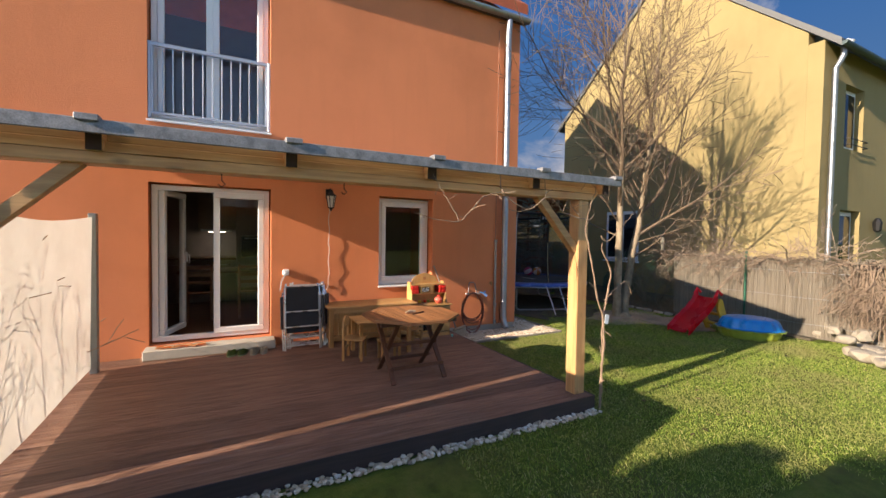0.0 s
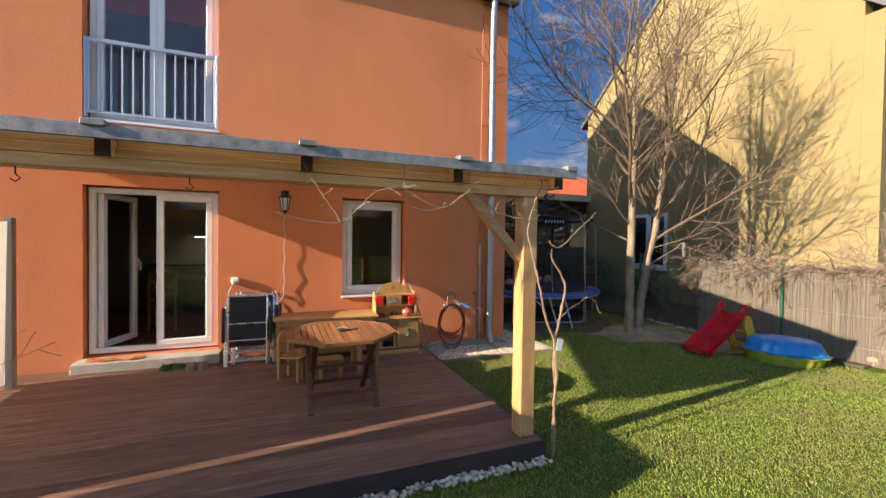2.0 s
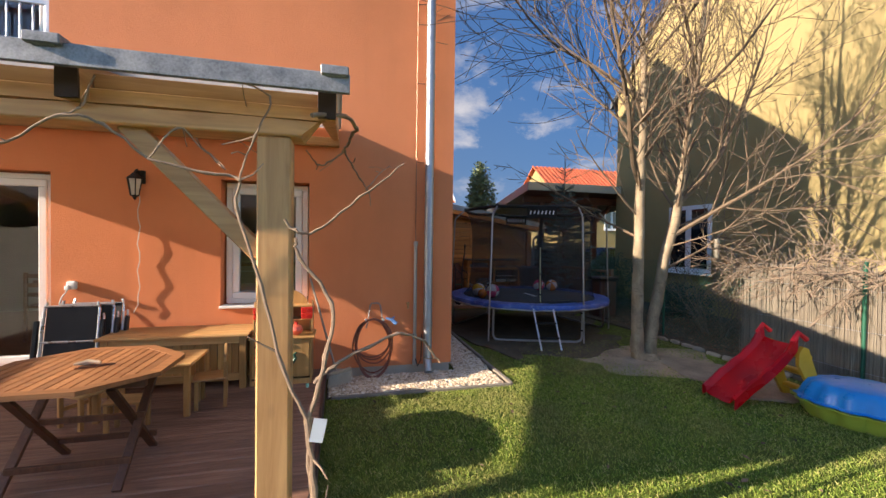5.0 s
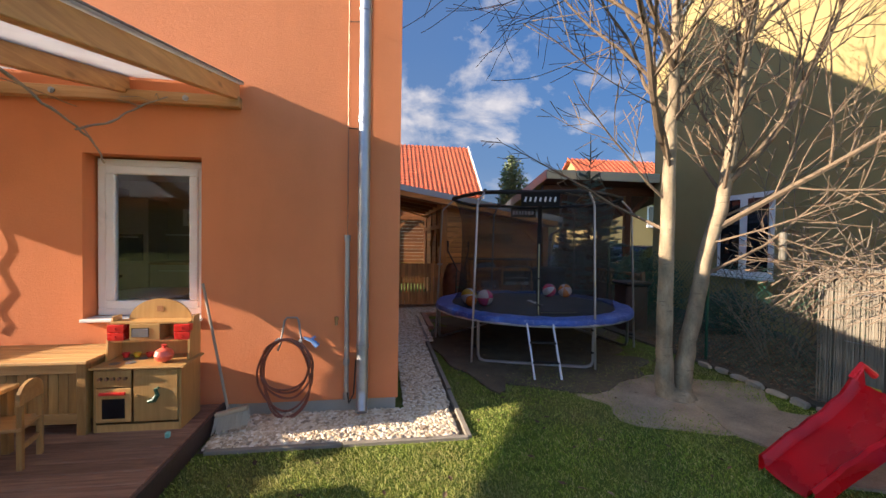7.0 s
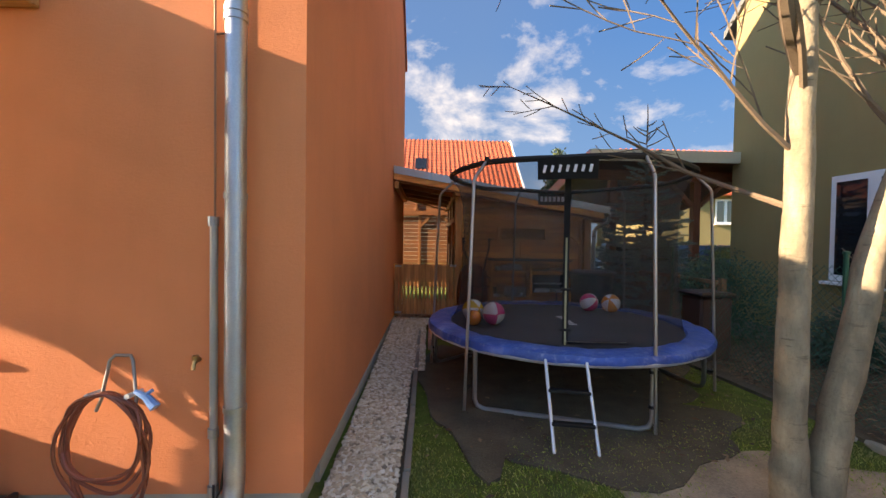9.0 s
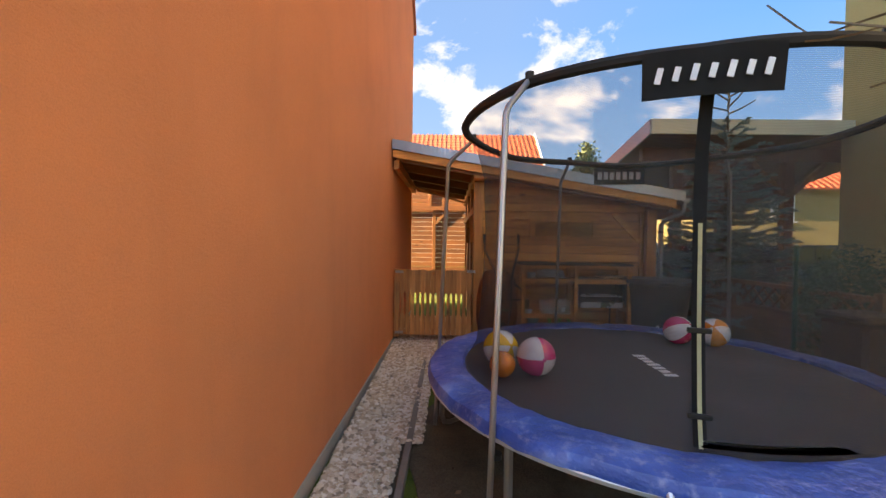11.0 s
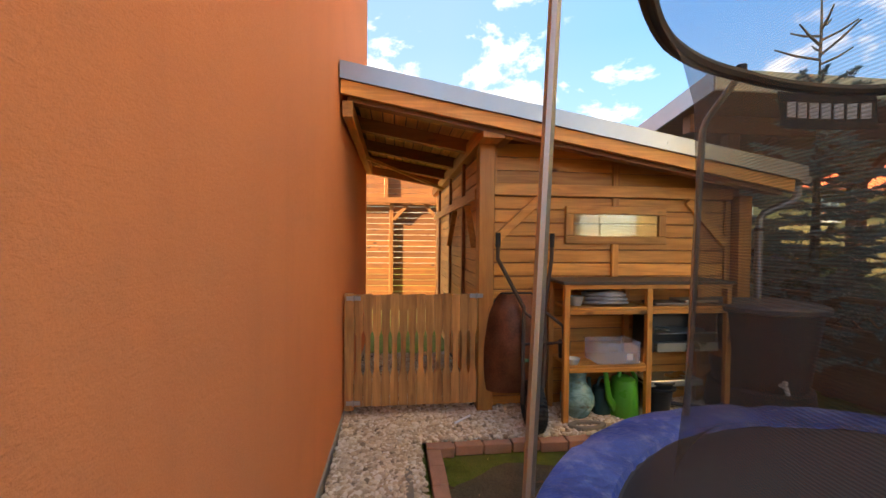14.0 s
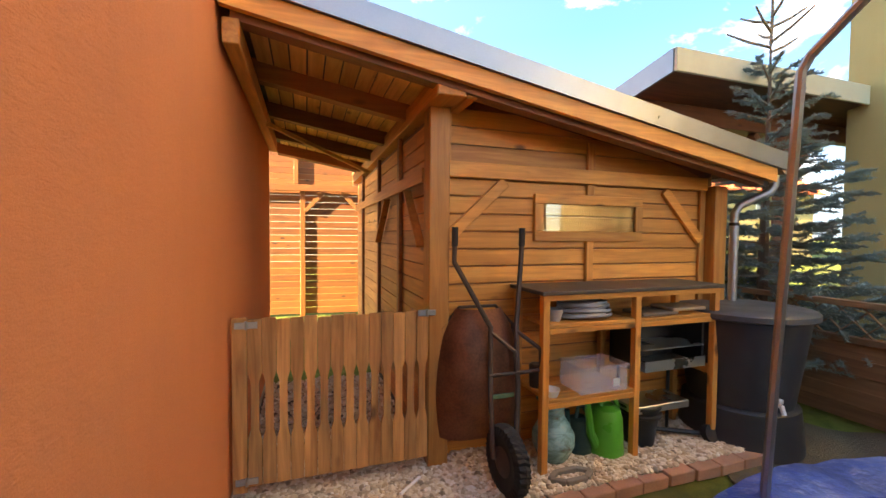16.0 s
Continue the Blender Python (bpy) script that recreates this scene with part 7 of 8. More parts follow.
def shoot(pts, r0, r1, wob=0.004, side=0.13):
    bm = B()
    fine, rad = [], []
    n = len(pts) - 1
    for i in range(n):
        for s in range(5):
            f = s / 5
            a, b, c, d = (Vector(pts[max(0, min(n, i + q))]) for q in (-1, 0, 1, 2))
            mid = 0.5 * (2 * b + (c - a) * f + (2 * a - 5 * b + 4 * c - d) * f * f + (3 * b - a - 3 * c + d) * f ** 3)
            fine.append(mid + Vector((rng.uniform(-1, 1), rng.uniform(-1, 1), rng.uniform(-1, 1))) * wob)
            g = (i + f) / n
            rad.append((r0 + (r1 - r0) * g) * (1.35 if s == 0 and i else 1.0))
    fine.append(Vector(pts[-1]))
    rad.append(r1)
    tube(bm, fine, rad, 6)
    for i in range(3, len(fine) - 1):
        if rng.random() < side:
            d = Vector((rng.uniform(-1, 1), rng.uniform(-1, 0.6), rng.uniform(-0.7, 1))).normalized()
            tube(bm, [fine[i], fine[i] + d * 0.05, fine[i] + d * rng.uniform(0.06, 0.13) + Vector((0, 0, rng.uniform(-0.03, 0.03)))], [rad[i] * 0.7, rad[i] * 0.5, 0.0025], 4)
    return bm


STEMS = [
    ([(3.20, 2.79, -0.02), (3.22, 2.78, 0.2), (3.19, 2.76, 0.45), (3.20, 2.75, 0.67), (3.17, 2.75, 0.94)], 0.015, 0.014),
    ([(3.22, 2.80, 0.0), (3.20, 2.78, 0.25), (3.21, 2.77, 0.5), (3.18, 2.76, 0.75), (3.19, 2.75, 0.95)], 0.011, 0.010),
    ([(3.17, 2.75, 0.94), (3.08, 2.75, 1.15), (3.01, 2.75, 1.45), (2.92, 2.75, 1.74), (2.93, 2.75, 1.84), (2.83, 2.75, 1.86), (2.64, 2.75, 1.90)], 0.012, 0.006),
    ([(3.18, 2.75, 0.94), (3.24, 2.75, 1.18), (3.26, 2.75, 1.38), (3.14, 2.75, 1.56), (3.13, 2.74, 1.63)], 0.013, 0.007),
    ([(3.09, 2.72, 1.70), (3.13, 2.72, 1.66), (3.20, 2.72, 1.66), (3.36, 2.72, 1.79), (3.53, 2.72, 1.93)], 0.008, 0.004),
    ([(3.20, 2.75, 1.08), (3.27, 2.75, 1.14), (3.40, 2.77, 1.20), (3.52, 2.79, 1.245), (3.62, 2.82, 1.215), (3.67, 2.84, 1.16), (3.718, 2.854, 1.097)], 0.009, 0.006),
    ([(3.18, 2.76, 2.10), (3.30, 2.90, 2.15), (3.36, 3.05, 2.14), (3.34, 3.15, 2.14), (3.33, 3.26, 2.117), (3.31, 3.50, 2.13), (3.36, 3.68, 2.08), (3.417, 3.757, 2.009), (3.47, 3.85, 1.94), (3.49, 3.90, 1.86)], 0.013, 0.004),
    ([(3.31, 3.50, 2.13), (3.22, 3.46, 2.05), (3.17, 3.40, 2.03), (3.12, 3.30, 2.08)], 0.008, 0.004),
    ([(3.45, 3.82, 1.96), (3.50, 3.92, 2.02), (3.56, 3.99, 2.10), (3.63, 4.05, 2.16)], 0.006, 0.003),
    ([(2.64, 2.75, 1.90), (2.52, 2.74, 2.0), (2.40, 2.72, 2.02), (2.23, 2.72, 1.91), (2.07, 2.72, 1.96), (1.94, 2.74, 2.04)], 0.007, 0.005),
    ([(2.46, 2.80, 2.19), (2.44, 2.76, 2.06), (2.40, 2.72, 2.02)], 0.005, 0.004),
    ([(2.23, 2.72, 1.91), (2.12, 2.72, 1.89), (2.02, 2.72, 1.90)], 0.005, 0.003),
    ([(1.98, 2.80, 2.19), (1.96, 2.76, 2.08), (1.94, 2.72, 2.04), (1.77, 2.72, 1.99), (1.63, 2.72, 1.85), (1.55, 2.72, 1.79), (1.34, 2.72, 1.80), (1.18, 2.72, 1.84)], 0.007, 0.003),
    ([(1.55, 2.72, 1.80), (1.50, 2.72, 1.88), (1.44, 2.72, 1.96), (1.38, 2.74, 2.06)], 0.005, 0.004),
    ([(2.93, 2.75, 1.84), (2.98, 2.75, 2.0), (3.03, 2.75, 2.15), (2.86, 2.78, 2.22), (2.71, 2.80, 2.21)], 0.006, 0.004),
    ([(2.64, 2.76, 1.90), (2.72, 2.78, 2.02), (2.80, 2.80, 1.95), (2.88, 2.78, 1.88)], 0.005, 0.004),
    ([(2.3, 4.0, 2.36), (2.45, 4.6, 2.42), (2.55, 5.2, 2.42)], 0.008, 0.004),
]
for pts, a, b in STEMS:
    part("stem", shoot(pts, a * 0.72, b * 0.72), VINE, vine, "", True)
for x, y, z in ((-0.05, 2.93, 2.05), (0.72, 2.93, 2.05)):
    hk = thing("screw_hook", "small rusty screw hook under the pergola beam", "hook", (x, y, z))
    part("hook", tube(B(), [(x, y, z), (x, y, z - 0.05), (x + 0.02, y, z - 0.07), (x, y, z - 0.09), (x - 0.02, y, z - 0.075)], 0.004, 5), IRON, hk)
tag = thing("plant_tag", "small white paper tag tied to the vine", "tag", (3.21, 2.74, 0.86))
part("paper", box(B(), (3.215, 2.735, 0.90), (0.05, 0.004, 0.09), Matrix.Rotation(0.2, 3, "Y")), WHITE, tag)

# plants left of the white screen, which throw shadows on it
back = thing("screen_vine", "leafless plant growing behind the white screen", "climbing plant", (-1.55, 4.6, 0))
bm = B()
rng = random.Random(3)
bud = [260]
for k in range(7):
    limb(bm, (-1.62, 3.0 + 0.4 * k, 0.0), Vector((0.05, rng.uniform(-0.3, 0.3), 1)).normalized(), rng.uniform(0.9, 1.5), 0.016, 2, 0.01, bud)
part("thicket", bm, VINE, back)

# ---- beds, kerbs, stones ----
bm = B()
prism(bm, [(8.70, 3.2), (8.72, 5.6), (8.72, 7.2), (8.55, 9.2), (11.6, 12.0), (11.6, 3.2)], 2, -0.05, 0.035)
setting("bed", bm, DARK_SOIL, "dark bare soil planting bed with dead leaves", "soil")
# patches 0 and 5 take the paler soil, all others the darker brown
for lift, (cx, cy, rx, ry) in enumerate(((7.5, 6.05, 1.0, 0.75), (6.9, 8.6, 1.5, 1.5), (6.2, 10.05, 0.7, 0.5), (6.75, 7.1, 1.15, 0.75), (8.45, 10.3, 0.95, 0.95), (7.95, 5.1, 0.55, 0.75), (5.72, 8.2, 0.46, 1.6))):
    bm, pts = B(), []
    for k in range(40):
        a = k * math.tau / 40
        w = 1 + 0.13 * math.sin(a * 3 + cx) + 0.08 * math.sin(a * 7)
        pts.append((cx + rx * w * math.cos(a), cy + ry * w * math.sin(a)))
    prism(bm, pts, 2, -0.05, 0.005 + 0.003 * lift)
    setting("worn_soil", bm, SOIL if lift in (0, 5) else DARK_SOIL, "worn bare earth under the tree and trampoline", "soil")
STONE = plain("pale_field_stone", (0.34, 0.29, 0.21), 0.9, vary=0.25, scale=7, relief=0.6, depth=0.006, jitter=True)


def stone(c, s, seed, name="field_stone", label="rough pale field stone edging the bed", group="stones edging the bed", m=None):
    bm = B()
    bmesh.ops.create_icosphere(bm, subdivisions=2, radius=1.0)
    for v in bm.verts:
        n3 = noise.noise(v.co * 1.3 + Vector((seed * 3.7, 0, 0)))
        v.co = v.co * (1 + 0.5 * n3)
        v.co = Vector((max(-0.85, min(0.85, v.co.x)) * s[0], max(-0.8, min(0.85, v.co.y)) * s[1], max(-0.7, min(0.7, v.co.z)) * s[2])) + Vector(c)
    st = thing(name, label, "stone", (c[0], c[1], c[2] - 0.7 * s[2]), group)
    part("block", bm, m or STONE, st)


rng = random.Random(31)
for k in range(14):
    y = 6.95 - k * 0.25 + rng.uniform(-0.03, 0.03)
    if y > 4.9:
        stone((8.66 + 0.03 * math.sin(k), y, 0.03), (rng.uniform(0.04, 0.07), rng.uniform(0.09, 0.15), rng.uniform(0.03, 0.05)), k)
for k in range(22):
    stone((9.1 - 0.035 * k + rng.uniform(-0.25, 0.4) - 0.5 * (k > 12), 3.15 - 0.055 * k + rng.uniform(-0.12, 0.12), 0.05 + 0.16 * (k % 3 == 1) * (k < 14) + 0.05), (rng.uniform(0.09, 0.2), rng.uniform(0.09, 0.17), rng.uniform(0.07, 0.13)), k + 40, "rockery_stone", "pale rough stone of the rockery by the fence", "rockery stones")


def tuft(name, label, c, r, h, n, cols, category="shrub", leaf=0.03):
    """A loose heap of many small leaves about a few stems."""
    t = thing(name, label, category, c)
    bm = B()
    rg_ = random.Random(len(label) + n)
    for k in range(9):
        a = rg_.uniform(0, math.tau)
        tube(bm, [c, (c[0] + 0.5 * r * math.cos(a), c[1] + 0.5 * r * math.sin(a), c[2] + h * 0.6)], [0.012, 0.005], 4)
    part("branchwork", bm, TWIG, t)
    vs, fs = [], []
    for k in range(n):
        a, f = rg_.uniform(0, math.tau), rg_.random()
        rr = r * (f ** 0.45) * (0.8 + 0.35 * math.sin(3 * a + c[0]))
        z = h * (0.08 + 0.92 * rg_.random() ** 0.8) * math.sqrt(max(0.05, 1 - 0.7 * f))
        p = Vector((c[0] + rr * math.cos(a), c[1] + rr * math.sin(a), c[2] + z))
        u = Vector((rg_.uniform(-1, 1), rg_.uniform(-1, 1), rg_.uniform(-0.3, 1))).normalized()
        w = u.orthogonal().normalized() * leaf * 0.4
        i = len(vs)
        vs += [p - w * 0.3, p + u * leaf * 0.5 + w, p + u * leaf, p + u * leaf * 0.5 - w]
        fs.append((i, i + 1, i + 2, i + 3))
    me = bpy.data.meshes.new("leaves")
    me.from_pydata([tuple(v) for v in vs], [], fs)
    mesh_part("leaves", me, plain(name + "_leaf", cols, 0.6, vary=0.5, scale=14), t, "small green leaves")


tuft("conifer_bush", "low bright green conifer bush beside the rockery", (9.5, 2.6, 0.0), 0.45, 0.7, 4200, (0.10, 0.19, 0.02))
tuft("evergreen_bush", "dark evergreen bush behind the trampoline", (9.75, 9.9, 0.0), 0.7, 1.5, 7000, (0.03, 0.062, 0.018), leaf=0.045)
tuft("evergreen_bush", "dark evergreen bush near the yellow house wall", (10.6, 8.6, 0.0), 0.6, 0.8, 4000, (0.022, 0.045, 0.02), leaf=0.045)
tuft("leafy_shrub", "olive green leafy shrub behind the lattice fence", (10.2, 12.6, 0.0), 0.8, 1.7, 7000, (0.07, 0.10, 0.025), leaf=0.05)

# unseen shrubs behind the start of the walk, added for their lawn shade
for bx, by, br, bh in ((-3.1, 0.85, 0.52, 2.38), (-3.0, 0.15, 0.62, 2.62)):
    tuft("boundary_shrub", "dense rounded shrub on the neighbouring boundary", (bx, by, 0.0), br, bh, 24000, (0.04, 0.07, 0.02), leaf=0.07)


# ---- windows and pipes of the yellow house ----
def house_window(parent, axis, a0, a1, z0, z1, d, sgn, leaves=2):
    """A framed window in the plane axis = d."""
    def at(u, dd, z):
        return (d + sgn * dd, u, z) if axis == 0 else (u, d + sgn * dd, z)
    w = part("window", span(B(), at(a0, 0.0, z0), at(a1, 0.05, z1)), WHITE, parent, "white framed window")
    n = (a1 - a0) / leaves
    for i in range(leaves):
        u0, u1 = a0 + i * n + 0.09, a0 + (i + 1) * n - 0.09
        part("pane", span(B(), at(u0, -0.012, z0 + 0.1), at(u1, -0.004, z1 - 0.1)), DARKPANE, w, "dark glass pane")
    part("sill", span(B(), at(a0 - 0.06, -0.1, z0 - 0.06), at(a1 + 0.06, 0.0, z0 - 0.01), 0.005), WHITE, w, "white sill")


m_, nt_, b_ = material("dark_window_pane")
b_.inputs["Base Color"].default_value = (0.012, 0.014, 0.017, 1)
b_.inputs["Roughness"].default_value = 0.04
DARKPANE = m_
house_window(yh, 0, 8.75, 10.0, 0.98, 2.6, YX - 0.03, 1)
house_window(yh, 1, 12.82, 13.83, 3.92, 5.38, YY0 + 0.16, 1, 1)
house_window(yh, 1, 12.77, 13.88, 0.32, 2.43, YY0 + 0.16, 1, 1)
house_window(yh, 1, 16.0, 17.2, 3.92, 5.38, YY0 - 0.03, 1, 2)
rb_ = part("window_guard", tube(B(), [(12.78, YY0 + 0.02, 4.12), (12.82, YY0 - 0.1, 4.12), (13.83, YY0 - 0.1, 4.12), (13.87, YY0 + 0.02, 4.12)], 0.012, 6), IRON, yh)
part("window_guard", tube(B(), [(12.78, YY0 + 0.02, 3.98), (12.82, YY0 - 0.1, 3.98), (13.83, YY0 - 0.1, 3.98), (13.87, YY0 + 0.02, 3.98)], 0.012, 6), IRON, yh)
part("downpipe", tube(B(), [(11.95, YY0 - 0.22, 5.95), (11.95, YY0 - 0.22, 5.8), (11.95, YY0 - 0.09, 5.55), (11.95, YY0 - 0.09, 0.1)], 0.055, 12), ZINC, yh, "zinc downpipe", True)
part("gutter", prism(B(), [(YY0 - 0.32 + 0.08 * math.cos(radians(a)), 5.98 + 0.08 * math.sin(radians(a))) for a in range(180, 361, 20)] + [(YY0 - 0.242, 5.985), (YY0 - 0.398, 5.985)], 0, YX - 0.05, 22.2), plain("dark_green_gutter", (0.05, 0.075, 0.07), 0.5, 0.3), yh, "dark gutter", True)
part("chimney_pot", lathe(B(), [(0.12, 6.4), (0.12, 7.2), (0.17, 7.21), (0.17, 7.3), (0.12, 7.31), (0.17, 7.4), (0.001, 7.5)], (15.6, 5.2, 0), 12), WHITE, yh, "white vent chimney", True)
part("wall_lamp", lathe(B(), [(0.03, 1.95), (0.08, 2.0), (0.1, 2.2), (0.05, 2.3), (0.001, 2.32)], (14.6, YY0 - 0.12, 0), 8), IRON, yh, "dark wall lamp")

# ---- neighbour's carport ----
RBW = wood("red_brown_beam", (0.13, 0.042, 0.018), (0.24, 0.085, 0.035), 0, 0.55)
RBZ = wood("red_brown_post", (0.13, 0.042, 0.018), (0.24, 0.085, 0.035), 2, 0.55)
CREAM = plain("cream_painted_metal", (0.52, 0.50, 0.36), 0.45, vary=0.08)
cp = thing("carport", "red-brown timber carport with a cream metal roof edge", "carport", (10.5, 14, 0))
CZ = lambda y: 3.38 - (y - 11.95) * 0.17
bm = B()
prism(bm, [(11.97, CZ(11.97) - 0.19), (17.5, CZ(17.5) - 0.19), (17.5, CZ(17.5) - 0.02), (11.97, CZ(11.97) - 0.02)], 0, 8.60, 13.0)
part("roof_deck", bm, RBW, cp)
part("fascia", span(B(), (8.56, 11.93, 3.17), (13.0, 11.965, 3.40), 0.004), CREAM, cp, "cream metal fascia")
part("side_fascia", prism(B(), [(11.966, 3.17), (17.5, CZ(17.5) - 0.21), (17.5, CZ(17.5) + 0.02), (11.966, 3.40)], 0, 8.55, 8.575), FLASHING, cp, "grey metal side edge")
for y in (12.5, 16.8):
    part("beam", span(B(), (8.7, y, CZ(y) - 0.42), (12.9, y + 0.14, CZ(y) - 0.2), 0.006), RBW, cp)
for x, y in ((9.3, 12.5), (11.15, 12.5), (12.8, 12.5), (8.9, 16.8), (12.8, 16.8)):
    part("post", span(B(), (x - 0.08, y, 0), (x + 0.08, y + 0.14, CZ(y) - 0.421), 0.006), RBZ, cp)
for x, s in ((9.3, 1), (11.15, 1), (11.15, -1)):
    part("brace", beam(B(), (x + 0.09 * s, 12.57, 2.35), (x + 0.6 * s, 12.57, 2.85), 0.09, 0.1, 0.004, (0, 1, 0)), RBW, cp)

# ---- blue spruce ----
spruce = thing("blue_spruce", "young blue spruce with tiered needled branches", "tree", (9.60, 11.75, 0))
SX, SYY = 9.60, 11.75
part("trunk", tube(B(), [(SX, SYY, 0), (SX, SYY, 1.5), (SX + 0.01, SYY, 2.9), (SX, SYY, 3.55)], [0.06, 0.045, 0.018, 0.006], 8), plain("spruce_bark", (0.12, 0.08, 0.055), 0.9), spruce, "", True)
rng = random.Random(17)
bb = B()
nv, nf = [], []


def needles(p, q, step, ln):
    d = q - p
    n_ = max(2, int(d.length / step))
    dn = d.normalized()
    for i in range(n_):
        c = p + d * (i / n_)
        for _ in range(7):
            u = (dn * rng.uniform(0.3, 1.0) + Vector((rng.uniform(-1, 1), rng.uniform(-1, 1), rng.uniform(-0.5, 1)))).normalized() * ln * rng.uniform(0.7, 1.2)
            w = u.cross(Vector((0.3, 0.5, 0.8))).normalized() * 0.0055
            k = len(nv)
            nv.extend([tuple(c - w), tuple(c + w), tuple(c + u)])
            nf.append((k, k + 1, k + 2))


z, tier = 0.35, 0
while z < 3.25:
    reach = 1.05 * (1 - (z - 0.3) / 3.35) ** 0.85 + 0.1
    nb_ = 9 if z < 2.4 else 6
    for k in range(nb_):
        a = k * math.tau / nb_ + tier * 0.5 + rng.uniform(-0.25, 0.25)
        L = reach * rng.uniform(0.75, 1.1)
        up = 0.05 + 0.35 * max(0, (z - 2.2))
        p0 = Vector((SX, SYY, z + rng.uniform(-0.05, 0.05)))
        p1 = p0 + Vector((math.cos(a) * L * 0.55, math.sin(a) * L * 0.55, L * (up - 0.06)))
        p2 = p0 + Vector((math.cos(a) * L, math.sin(a) * L, L * (up + 0.08)))
        tube(bb, [p0, p1, p2], [0.011, 0.007, 0.003], 4)
        needles(p0.lerp(p1, 0.25), p1, 0.014, 0.045)
        needles(p1, p2, 0.012, 0.045)
        for j in range(int(L / 0.075)):
            f = 0.3 + 0.65 * rng.random()
            c = p0.lerp(p1, f * 1.6) if f < 0.6 else p1.lerp(p2, (f - 0.6) / 0.4)
            s = rng.choice((-1, 1))
            e = c + Vector((math.cos(a + s * 0.8), math.sin(a + s * 0.8), rng.uniform(-0.15, 0.1))) * L * 0.30 * rng.uniform(0.6, 1.2)
            tube(bb, [c, e], [0.005, 0.002], 3)
            needles(c, e, 0.013, 0.042)
    z += 0.155 if z < 2.5 else 0.21
    tier += 1
needles(Vector((SX, SYY, 2.9)), Vector((SX, SYY, 3.52)), 0.02, 0.02)
for k in range(9):
    a, z = k * 2.4, 3.42 + 0.05 * k
    d = Vector((math.cos(a), math.sin(a), 0.45))
    tube(bb, [Vector((SX, SYY, z)), Vector((SX, SYY, z)) + d * (0.20 - 0.008 * k), Vector((SX, SYY, z + 0.03)) + d * (0.40 - 0.02 * k)], [0.014, 0.013, 0.008], 5)
tube(bb, [(SX, SYY, 3.5), (SX + 0.01, SYY, 3.8), (SX, SYY, 4.25)], [0.016, 0.014, 0.008], 6)
part("branchwork", bb, TWIG, spruce)
me = bpy.data.meshes.new("needles")
me.from_pydata(nv, [], nf)
mesh_part("needles", me, plain("blue_green_needle", (0.22, 0.30, 0.28), 0.6, vary=0.4, scale=9), spruce, "blue-green needles")


# ---- distant houses ----
def far_house(name, label, x0, x1, y0, y1, eave, ridge, wall, wins, at_x=True):
    h = thing(name, label, "house", ((x0 + x1) / 2, (y0 + y1) / 2, 0))
    ym = (y0 + y1) / 2
    bm = B()
    prism(bm, [(y0, 0), (y1, 0), (y1, eave), (ym, ridge), (y0, eave)], 0, x0, x1)
    part("wall", bm, wall, h)
    sl = (ridge - eave) / (ym - y0)
    rows_, L = 18, math.hypot(ym - y0 + 0.5, (ym - y0 + 0.5) * sl)
    for s in (1, -1):
        bm = B()
        for r in range(rows_):
            f0, f1 = r / rows_, (r + 1) / rows_
            ya = (y0 - 0.5) + (ym - y0 + 0.5) * f0
            yb = (y0 - 0.5) + (ym - y0 + 0.5) * f1
            if s < 0:
                ya, yb = 2 * ym - ya, 2 * ym - yb
            za = ridge + 0.05 - abs(ym - ya) * sl
            zb = ridge + 0.05 - abs(ym - yb) * sl
            prism(bm, [(ya, za + 0.06), (yb, zb + 0.02), (yb, zb + 0.1), (ya, za + 0.14)], 0, x0 - 0.3, x1 + 0.3)
        if s > 0:
            n_ = int((x1 - x0) / 0.32)
            for k in range(n_):
                x = x0 - 0.3 + (x1 - x0 + 0.6) * k / n_
                beam(bm, (x, y0 - 0.5, eave - 0.5 * sl + 0.2), (x, ym, ridge + 0.18), 0.11, 0.06)
        part("roof", bm, ROOF_ORANGE, h, "orange-red clay tile roof")
    part("verge", prism(B(), [(y0 - 0.55, eave - 0.5 * sl + 0.08), (ym, ridge + 0.08), (y1 + 0.55, eave - 0.5 * sl + 0.08), (y1 + 0.55, eave - 0.5 * sl + 0.25), (ym, ridge + 0.28), (y0 - 0.55, eave - 0.5 * sl + 0.25)], 0, x1 + 0.3, x1 + 0.38), WHITE, h, "pale verge trim")
    for (wx, wz, ww, wh) in wins:
        house_window(h, 1, wx, wx + ww, wz, wz + wh, y0 - 0.03, 1, 2)
    return h


ROOF_ORANGE = plain("orange_clay_tile", (0.52, 0.12, 0.045), 0.75, vary=0.2, scale=2)
rh = far_house("red_roof_house", "distant house with a bright orange tiled roof", -14.0, 11.3, 31.0, 41.0, 4.9, 9.2, plain("far_cream_wall", (0.55, 0.48, 0.34), 0.9), [])
part("skylight", beam(B(), (4.7, 32.6, 6.45), (4.7, 33.7, 7.4), 0.8, 0.12), DARKPANE, rh, "dark roof window")
far_house("far_yellow_house", "distant yellow house with a red tiled roof", 17.5, 34.0, 25.0, 33.0, 4.3, 7.2, YELLOW, [(20.5, 2.6, 1.1, 1.3), (25.0, 2.6, 1.1, 1.3), (29.0, 2.6, 1.1, 1.3)])
far_house("far_yellow_house", "distant low yellow house with an orange roof", 12.0, 16.2, 40.0, 46.0, 3.0, 5.0, YELLOW, [(13.0, 1.2, 1.0, 1.2)])


# houses across the garden, behind the start of the walk
far_house("south_house", "terraced house with red tiled roof across the gardens", -30.0, 26.0, -42.0, -32.0, 4.6, 8.6, YELLOW, [])


